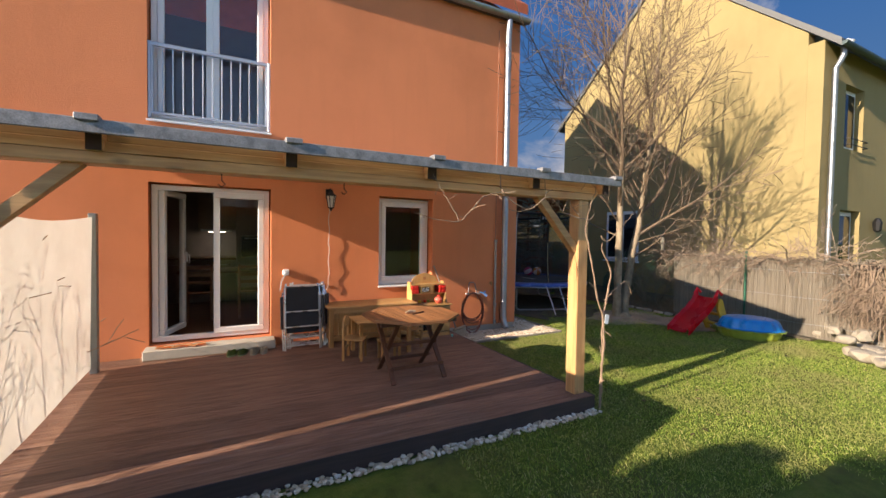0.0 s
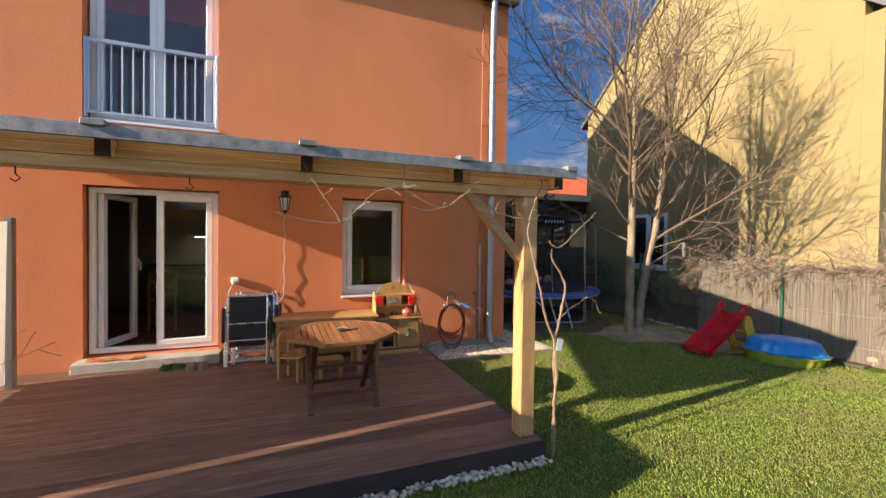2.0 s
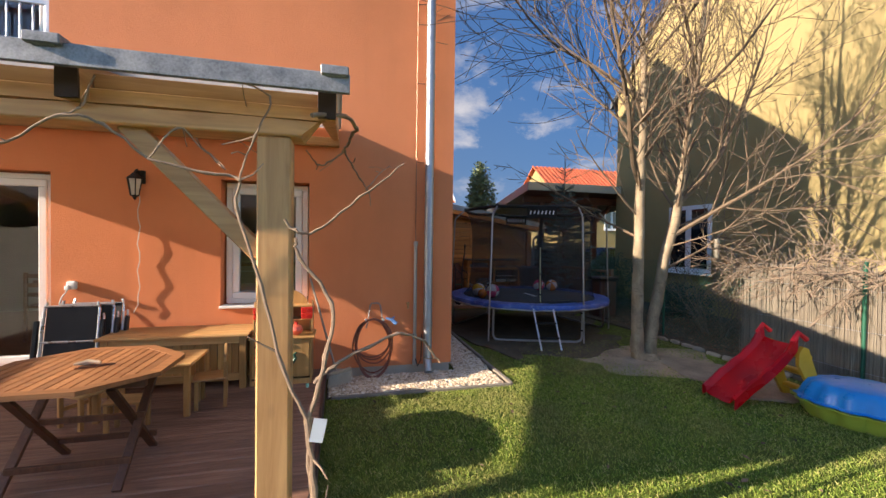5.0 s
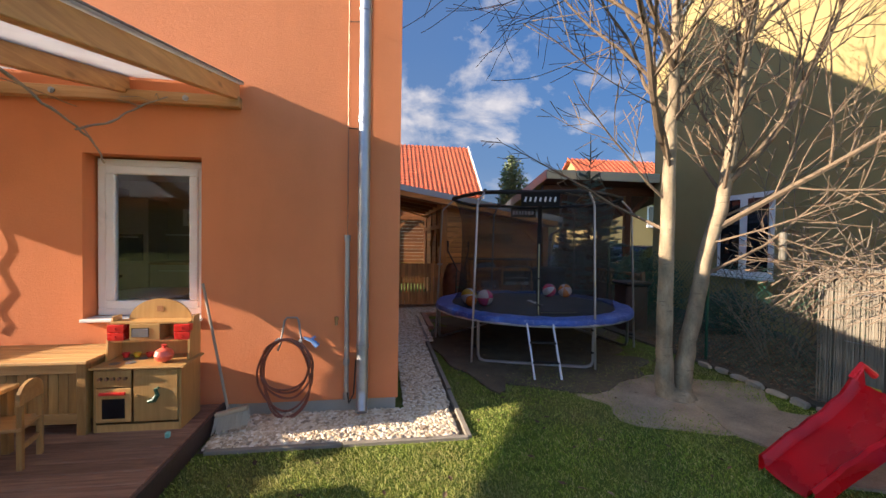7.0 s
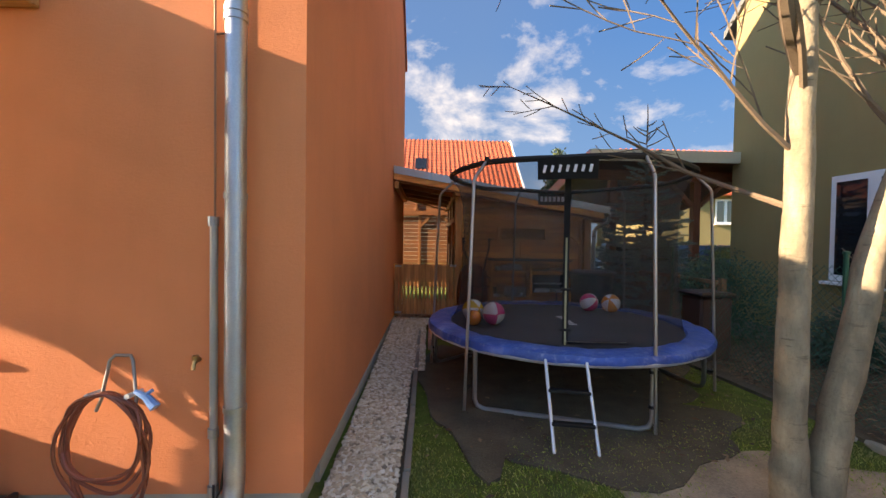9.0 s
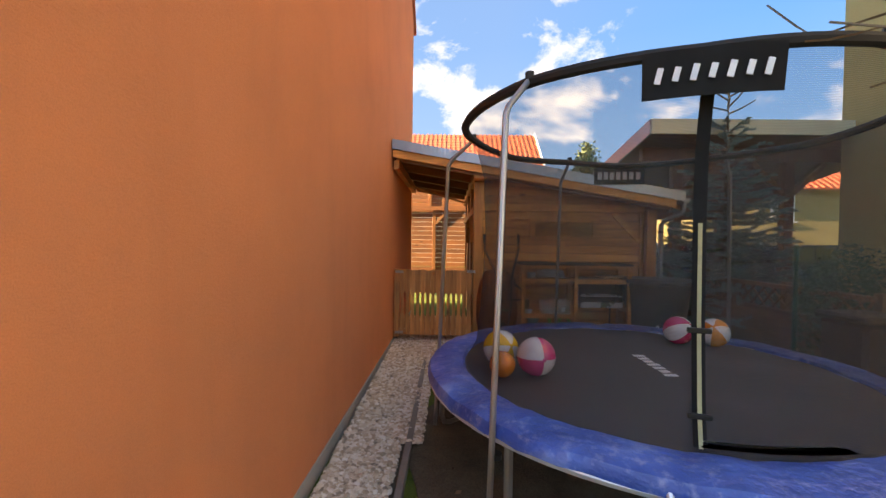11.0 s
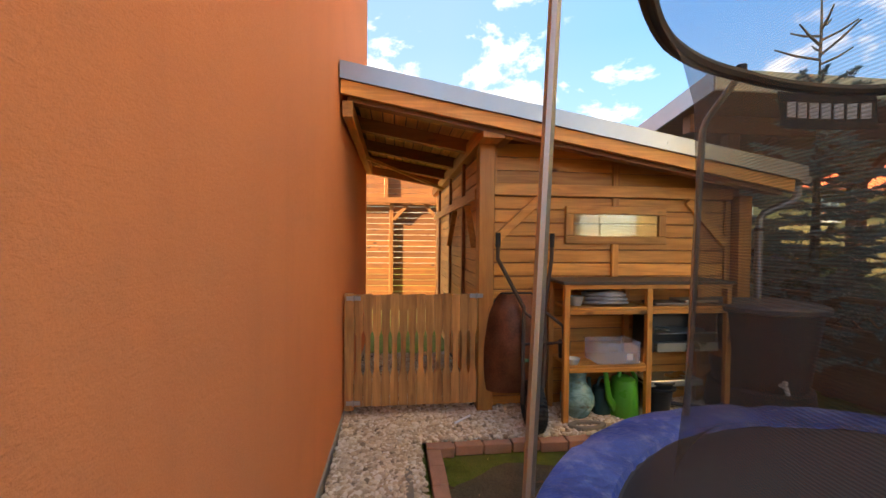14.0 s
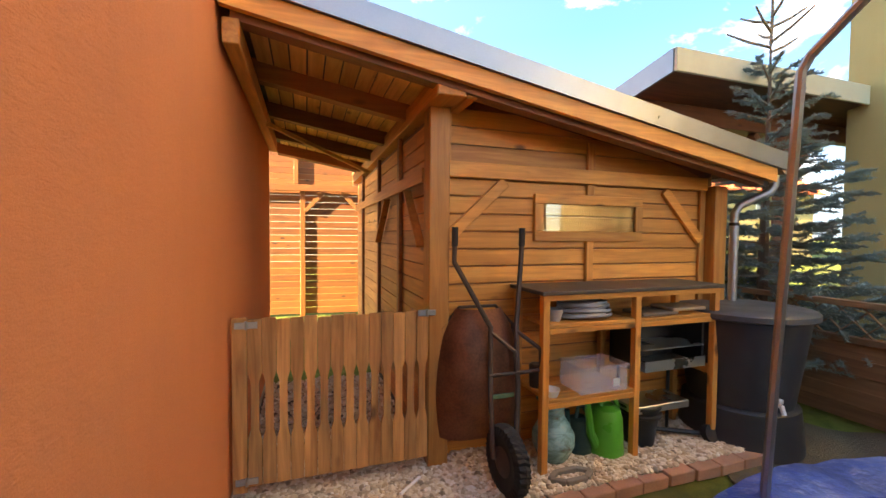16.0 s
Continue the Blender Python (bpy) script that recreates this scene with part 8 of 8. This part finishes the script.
# ---- parked cars behind the fence ----
def car(c, turn, paint, label):
    k = thing("parked_car", label, "car", c, "parked cars")
    M = Matrix.Translation(c) @ Matrix.Rotation(radians(turn), 4, "Z")

    def put(name, bm, m, parent, lab="", sm=False):
        bmesh.ops.transform(bm, matrix=M, verts=bm.verts)
        return part(name, bm, m, parent, lab, sm)
    body = [(-2.1, 0.35), (-2.15, 0.7), (-2.0, 0.95), (-1.0, 1.02), (1.9, 1.02), (2.1, 0.9), (2.12, 0.35)]
    put("body", prism(B(), body, 1, -0.85, 0.85), paint, k)
    put("cabin", prism(B(), [(-1.1, 1.02), (-0.45, 1.47), (1.2, 1.5), (1.85, 1.03)], 1, -0.72, 0.72), paint, k)
    for s in (-1, 1):
        put("side_window", prism(B(), [(-0.9, 1.06), (-0.4, 1.41), (0.3, 1.43), (0.3, 1.06)], 1, s * 0.722, s * 0.73), DARKPANE, k, "dark car window")
        put("side_window", prism(B(), [(0.38, 1.06), (0.38, 1.43), (1.1, 1.43), (1.5, 1.08)], 1, s * 0.722, s * 0.73), DARKPANE, k, "dark car window")
        for x in (-1.35, 1.35):
            w = put("wheel", lathe(B(), [(0.15, -0.1), (0.3, -0.1), (0.32, 0.0), (0.3, 0.1), (0.15, 0.1)], (x, s * 0.78, 0.32), 20, Matrix.Rotation(radians(90), 3, "X")), TYRE, k, "black tyre", True)
            put("rim", lathe(B(), [(0.02, -0.09), (0.19, -0.08), (0.19, 0.08), (0.02, 0.09)], (x, s * 0.79, 0.32), 16, Matrix.Rotation(radians(90), 3, "X")), ALU, w, "", True)
    put("windscreen", beam(B(), (-1.08, 0, 1.06), (-0.5, 0, 1.46), 1.3, 0.01), DARKPANE, k, "dark windscreen")
    put("headlight", span(B(), (-2.14, -0.75, 0.72), (-2.06, -0.45, 0.86), 0.01), WHITE, k)
    put("headlight", span(B(), (-2.14, 0.45, 0.72), (-2.06, 0.75, 0.86), 0.01), WHITE, k)


car((14.5, 17.0, 0), 20, plain("dark_blue_car_paint", (0.015, 0.022, 0.05), 0.2, 0.3, vary=0.05, relief=0), "dark blue parked car beyond the lattice fence")
car((11.2, 15.2, 0), 75, plain("blue_car_paint", (0.02, 0.08, 0.26), 0.2, 0.3, vary=0.05, relief=0), "blue parked car under the carport")

# ---- far greenery ----
tuft("far_hedge", "far dark hedge row beyond the carport", (15.0, 20.5, 0), 2.2, 1.6, 5000, (0.03, 0.05, 0.02), "hedge", 0.16)
tuft("far_hedge", "far dark hedge row beyond the carport", (11.5, 21.5, 0), 2.2, 1.5, 5000, (0.03, 0.05, 0.02), "hedge", 0.16)
tuft("far_conifer", "distant pale conifer tree top", (15.5, 36.0, 0), 1.4, 9.0, 5000, (0.12, 0.14, 0.05), "tree", 0.3)

# ---- sky backdrop with clouds, far beyond the houses ----
def sky_material():
    m, nt, b = material("blue_sky_with_cumulus")
    nt.nodes.remove(b)
    vec = coords(nt, (1, 1, 1))
    sep = nt.nodes.new("ShaderNodeSeparateXYZ")
    nt.links.new(vec, sep.inputs[0])
    up = nt.nodes.new("ShaderNodeMath")
    up.operation = "DIVIDE"
    nt.links.new(sep.outputs[2], up.inputs[0])
    up.inputs[1].default_value = 560.0
    blue = ramp(nt, up.outputs[0], [(0.0, (0.105, 0.150, 0.205)), (0.18, (0.046, 0.098, 0.182)), (0.42, (0.023, 0.072, 0.172)), (0.8, (0.014, 0.05, 0.14))])
    east = nt.nodes.new("ShaderNodeMath")
    east.operation = "DIVIDE"
    nt.links.new(sep.outputs[0], east.inputs[0])
    east.inputs[1].default_value = 560.0
    pale = ramp(nt, east.outputs[0], [(0.12, (0.26,) * 3), (0.55, (0, 0, 0))])
    blue = mixc(nt, pale, blue, (0.074, 0.088, 0.100))
    stretched = coords(nt, (1, 1, 1.7))
    n1 = tex_noise(nt, stretched, 0.0085, 9, 0.6, 0.25)
    dens = ramp(nt, n1, [(0.54, (0, 0, 0)), (0.68, (0.9, 0.9, 0.9))])
    n2 = tex_noise(nt, stretched, 0.03, 5, 0.6)
    white = ramp(nt, n2, [(0.3, (0.18, 0.188, 0.206)), (0.65, (0.28, 0.272, 0.262))])
    em = nt.nodes.new("ShaderNodeEmission")
    nt.links.new(mixc(nt, dens, blue, white), em.inputs["Color"])
    nt.links.new(em.outputs[0], nt.nodes["Material Output"].inputs["Surface"])
    return m


bm = B()
nu, nv, far_r = 40, 16, 560.0
gv = []
for i in range(nu + 1):
    a = radians(-60 + 180 * i / nu)
    gv.append([])
    for j in range(nv + 1):
        e = radians(-2 + 72 * j / nv)
        gv[-1].append(bm.verts.new((far_r * math.cos(e) * math.sin(a), far_r * math.cos(e) * math.cos(a), far_r * math.sin(e))))
for i in range(nu):
    for j in range(nv):
        bm.faces.new((gv[i][j], gv[i][j + 1], gv[i + 1][j + 1], gv[i + 1][j]))
tagged(part("backdrop", bm, sky_material(), None, "", True), "deep blue sky with scattered white clouds", "sky", "", "structure")


# ---- gravel ----
def gravel_material():
    m, nt, b = material("mixed_pebble")
    geo = nt.nodes.new("ShaderNodeNewGeometry")
    col = ramp(nt, geo.outputs["Random Per Island"], [(0.0, (0.20, 0.14, 0.08)), (0.2, (0.62, 0.46, 0.27)), (0.4, (0.84, 0.72, 0.52)), (0.6, (0.42, 0.28, 0.15)), (0.8, (0.70, 0.57, 0.39)), (1.0, (0.88, 0.80, 0.66))])
    n = tex_noise(nt, coords(nt), 160, 3)
    col = mixc(nt, 0.2, col, ramp(nt, n, [(0.3, (0.22, 0.18, 0.14)), (0.7, (0.6, 0.55, 0.48))]))
    nt.links.new(col, b.inputs["Base Color"])
    b.inputs["Roughness"].default_value = 0.8
    return m


GRAVEL = gravel_material()


def gz(x, y):
    return 0.012 + 0.07 * max(0.0, min(1.0, (y - 6.0) / 5.0))


gravel = tagged(thing("gravel", "mixed beige pebble gravel strip along the house wall", "gravel", (5, 8, 0)), kind="structure")
bm = B()
for x0, x1, y0, y1 in ((3.17, 4.72, 5.42, 6.06), (4.72, 5.19, 5.42, 10.70), (4.72, 8.6, 10.70, 13.0)):
    steps = 8
    for k in range(steps):
        a, b = y0 + (y1 - y0) * k / steps, y0 + (y1 - y0) * (k + 1) / steps
        vs = [bm.verts.new((x, y, gz(x, y) - 0.006)) for x, y in ((x0, a), (x1, a), (x1, b), (x0, b))]
        bm.faces.new(vs)
# bed coloured dark so that the gaps between pebbles look shaded
part("gravel_bed", bm, plain("gravel_bed_dark", (0.10, 0.075, 0.045), 0.95, vary=0.4, fine=90, relief=0.9, depth=0.01), gravel)
rs = np.random.RandomState(6)
ico = B()
bmesh.ops.create_icosphere(ico, subdivisions=1, radius=1.0)
iv = np.array([v.co[:] for v in ico.verts])
itri = np.array([[v.index for v in f.verts] for f in ico.faces])
ico.free()


def pebbles(name, spots, smin, smax, zf):
    V, F = [], []
    for i, (x, y) in enumerate(spots):
        s = rs.uniform(smin, smax) * np.array([rs.uniform(0.8, 1.35), rs.uniform(0.7, 1.1), rs.uniform(0.5, 0.8)])
        th, ph = rs.uniform(0, 6.28), rs.uniform(-0.5, 0.5)
        c, sn, cp_, sp = math.cos(th), math.sin(th), math.cos(ph), math.sin(ph)
        rot = np.array([[c, -sn, 0], [sn, c, 0], [0, 0, 1]]) @ np.array([[1, 0, 0], [0, cp_, -sp], [0, sp, cp_]])
        p = (iv * (1 + rs.uniform(-0.14, 0.14, (len(iv), 1))) * s) @ rot.T + np.array([x, y, zf(x, y) + s[2] * rs.uniform(0.1, 0.7)])
        V.append(p)
        F.append(itri + i * len(iv))
    me = bpy.data.meshes.new(name)
    me.from_pydata(np.concatenate(V).tolist(), [], np.concatenate(F).tolist())
    return me


def scatter(x0, x1, y0, y1, n):
    return np.stack([rs.uniform(x0, x1, n), rs.uniform(y0, y1, n)], 1)


spots = np.concatenate([scatter(3.2, 5.13, 5.46, 6.03, 7200), scatter(4.73, 5.15, 6.03, 8.4, 6500), scatter(4.73, 5.3, 8.4, 10.7, 7500), scatter(4.73, 8.2, 10.72, 11.28, 12500), scatter(4.75, 5.8, 11.28, 13.0, 3000), scatter(-1.2, 3.14, 2.70, 2.795, 700)])
tagged(mesh_part("pebbles", pebbles("pebbles", spots, 0.0105, 0.025, gz), GRAVEL, gravel, "loose beige and grey pebbles"), kind="stuff")

# kerb strip along the gravel, brick edging before the shed
kerb = tagged(thing("gravel_kerb", "thin concrete edging strip beside the gravel", "kerb", (5.2, 8, 0)), kind="structure")
kb = B()
span(kb, (0, 0, -0.06), (0.045, 0.985, 0.045), 0.004)
kme = bpy.data.meshes.new("kerb_stone")
kb.to_mesh(kme)
kb.free()
kme.materials.append(KERB)
for k in range(5):
    o = mesh_part("kerb_stone", kme, None, kerb)
    o.location = (5.185 + 0.004 * (k % 2), 5.42 + k, gz(5, 5.9 + k) - 0.022)
for k in range(2):
    o = mesh_part("kerb_stone", kme, None, kerb)
    o.rotation_euler = (0, 0, radians(90))
    o.location = (5.20 - k * 0.99, 5.40, -0.018)
edge = tagged(thing("brick_edging", "reddish paver bricks edging the gravel by the shed", "edging", (6.5, 10.65, 0)), kind="structure")
bb_ = B()
span(bb_, (0, 0, -0.05), (0.196, 0.098, 0.022), 0.005)
bme2 = bpy.data.meshes.new("paver_brick")
bb_.to_mesh(bme2)
bb_.free()
bme2.materials.append(BRICK)
rng = random.Random(2)
for k in range(15):
    o = mesh_part("paver_brick", bme2, None, edge)
    o.rotation_euler = (rng.uniform(-0.02, 0.02), rng.uniform(-0.02, 0.02), rng.uniform(-0.03, 0.03))
    o.location = (5.34 + k * 0.205, 10.64 + 0.01 * math.sin(k), 0.055 + rng.uniform(-0.004, 0.006))
for k in range(6):
    o = mesh_part("paver_brick", bme2, None, edge)
    o.rotation_euler = (rng.uniform(-0.02, 0.02), rng.uniform(-0.02, 0.02), radians(90) + rng.uniform(-0.03, 0.03))
    o.location = (5.44, 9.42 + k * 0.203, 0.04 + rng.uniform(-0.004, 0.006))
slab = thing("paving_slab", "broken openwork concrete paving slab on the gravel", "paving slab", (6.6, 10.82, 0.08))
for k in range(6):
    a = k * math.tau / 6
    part("bar", beam(B(), (6.58 + 0.14 * math.cos(a), 10.80 + 0.06 * math.sin(a), 0.10), (6.58 + 0.14 * math.cos(a + 1.05), 10.80 + 0.06 * math.sin(a + 1.05), 0.10), 0.035, 0.04, 0.004), KERB, slab)
stick = thing("white_stick", "pale plastic strip lying on the gravel", "strip", (5.65, 10.98, 0.1))
part("strip", tube(B(), [(5.58, 10.94, 0.105), (5.72, 11.05, 0.112)], 0.009, 6), WHITE, stick)

# ---- grass blades ----
def grass_material():
    m, nt, b = material("grass_blade")
    geo = nt.nodes.new("ShaderNodeNewGeometry")
    col = ramp(nt, geo.outputs["Random Per Island"], [(0.0, (0.09, 0.15, 0.016)), (0.45, (0.23, 0.335, 0.032)), (0.78, (0.40, 0.47, 0.075)), (1.0, (0.60, 0.52, 0.20))])
    patch = tex_noise(nt, coords(nt), 1.1, 4)
    col = mixc(nt, ramp(nt, patch, [(0.44, (0, 0, 0)), (0.70, (0.7,) * 3)]), col, (0.33, 0.28, 0.11))
    nt.links.new(col, b.inputs["Base Color"])
    b.inputs["Roughness"].default_value = 0.7
    tr, mix = nt.nodes.new("ShaderNodeBsdfTranslucent"), nt.nodes.new("ShaderNodeMixShader")
    nt.links.new(col, tr.inputs["Color"])
    mix.inputs[0].default_value = 0.35
    nt.links.new(b.outputs[0], mix.inputs[1])
    nt.links.new(tr.outputs[0], mix.inputs[2])
    nt.links.new(mix.outputs[0], nt.nodes["Material Output"].inputs["Surface"])
    return m


def blades(name, x, y, h, w):
    n = len(x)
    a, bend = rs.uniform(0, 6.28, n), rs.uniform(0.2, 1.0, n)
    dx, dy = np.cos(a), np.sin(a)
    P = np.zeros((n, 4, 3))
    P[:, 0] = np.stack([x - dy * w, y + dx * w, np.zeros(n)], 1)
    P[:, 1] = np.stack([x + dy * w, y - dx * w, np.zeros(n)], 1)
    P[:, 2] = np.stack([x + dx * h * bend * 0.35 + dy * w * 0.6, y + dy * h * bend * 0.35 - dx * w * 0.6, h * 0.6], 1)
    P[:, 3] = np.stack([x + dx * h * bend, y + dy * h * bend, h * (1 - 0.25 * bend)], 1)
    me = bpy.data.meshes.new(name)
    idx = np.arange(n)[:, None] * 4
    tris = np.concatenate([idx + np.array([0, 1, 2]), idx + np.array([0, 2, 3])], 1).reshape(-1, 3)
    me.from_pydata(P.reshape(-1, 3).tolist(), [], tris.tolist())
    return me


def keep(x, y):
    on_deck = (x < 3.18) & (y > 2.74)
    on_gravel = (x < 5.22) & (y > 5.38) | (x < 5.45) & (y > 9.4)
    bed = (x > 8.62) & (y > 3.0)
    bare = ((x - 7.5) ** 2 / 0.75 + (y - 6.05) ** 2 / 0.45 < rs.uniform(0.2, 1.4, len(x))) | ((x - 6.9) ** 2 / 2.0 + (y - 8.5) ** 2 / 2.6 < rs.uniform(0.5, 1.3, len(x)))
    bare |= (x - 8.45) ** 2 + (y - 10.3) ** 2 < rs.uniform(0.5, 1.0, len(x))
    bare |= ((x - 7.9) ** 2 / 0.5 + (y - 5.1) ** 2 / 1.0 < rs.uniform(0.1, 1.3, len(x)))
    bare |= (x < 6.2) & (y > 6.4 + rs.uniform(0, 0.8, len(x))) & (rs.uniform(0, 1, len(x)) < 0.9)
    clump = rs.uniform(0, 1, len(x)) < 0.8
    corner = (x < 7.0) & (y > 9.2) & (rs.uniform(0, 1, len(x)) < 0.75)
    worn = (x > 5.3) & (y > 5.3) & (rs.uniform(0, 1, len(x)) < 0.35 + 0.12 * (y - 5.3))
    return ~(on_deck | on_gravel | bed | bare | corner | worn) & clump


zones = ((1.5, 9.2, 1.3, 4.2, 150000), (3.1, 8.7, 4.2, 7.2, 150000), (5.2, 8.6, 7.2, 10.6, 26000), (8.6, 13.0, -1.0, 3.0, 16000), (4.0, 8.6, 0.2, 1.3, 12000))
X, Y = [], []
for x0, x1, y0, y1, n in zones:
    s = scatter(x0, x1, y0, y1, n)
    ok = keep(s[:, 0], s[:, 1])
    X.append(s[ok, 0])
    Y.append(s[ok, 1])
X, Y = np.concatenate(X), np.concatenate(Y)
H = rs.uniform(0.010, 0.032, len(X))
gm = blades("grass", X, Y, H, rs.uniform(0.0014, 0.003, len(X)))
tagged(mesh_part("grass", gm, grass_material()), "short patchy green lawn grass", "grass", "", "stuff")

# fallen leaves and bark bits in the bed and on the lawn
V, F = [], []
sp = np.concatenate([scatter(8.75, 11.0, 5.0, 9.5, 5200), scatter(5.3, 8.6, 6.5, 10.4, 260), scatter(3.4, 8.4, 2.0, 6.4, 120)])
for i, (x, y) in enumerate(sp):
    a, s = rs.uniform(0, 6.28), rs.uniform(0.015, 0.04)
    z = (0.04 if x > 8.7 else 0.012) + rs.uniform(0, 0.02)
    c, sn = math.cos(a) * s, math.sin(a) * s
    V += [(x - c, y - sn, z), (x + sn * 0.45, y - c * 0.45, z + rs.uniform(0, 0.012)), (x + c, y + sn, z + rs.uniform(0, 0.01)), (x - sn * 0.45, y + c * 0.45, z + rs.uniform(0, 0.012))]
    F.append((4 * i, 4 * i + 1, 4 * i + 2, 4 * i + 3))
me = bpy.data.meshes.new("fallen_leaves")
me.from_pydata(V, [], F)
m_, nt_, b_ = material("dead_leaf")
g_ = nt_.nodes.new("ShaderNodeNewGeometry")
nt_.links.new(ramp(nt_, g_.outputs["Random Per Island"], [(0.0, (0.06, 0.035, 0.02)), (0.6, (0.16, 0.09, 0.045)), (1.0, (0.30, 0.20, 0.11))]), b_.inputs["Base Color"])
b_.inputs["Roughness"].default_value = 0.9
tagged(mesh_part("fallen_leaves", me, m_), "scattered brown dead leaves on soil and lawn", "leaves", "", "stuff")


# ---- deck boards ----
bd = B()
span(bd, (0, 0, 0), (DX1 - DX0 - 0.03, 0.137, 0.024), 0.004)
for k in range(11):
    span(bd, (0.004, 0.009 + k * 0.0115, 0.0235), (DX1 - DX0 - 0.034, 0.009 + k * 0.0115 + 0.006, 0.0262))
bme = bpy.data.meshes.new("deck_board")
bd.to_mesh(bme)
bd.free()
bme.materials.append(DECK)
y, k = DY0 + 0.002, 0
while y < FY - 0.1:
    o = mesh_part("deck_board", bme, None, deck)
    o.location = (DX0, y, 0.124)
    y += 0.1455
    k += 1
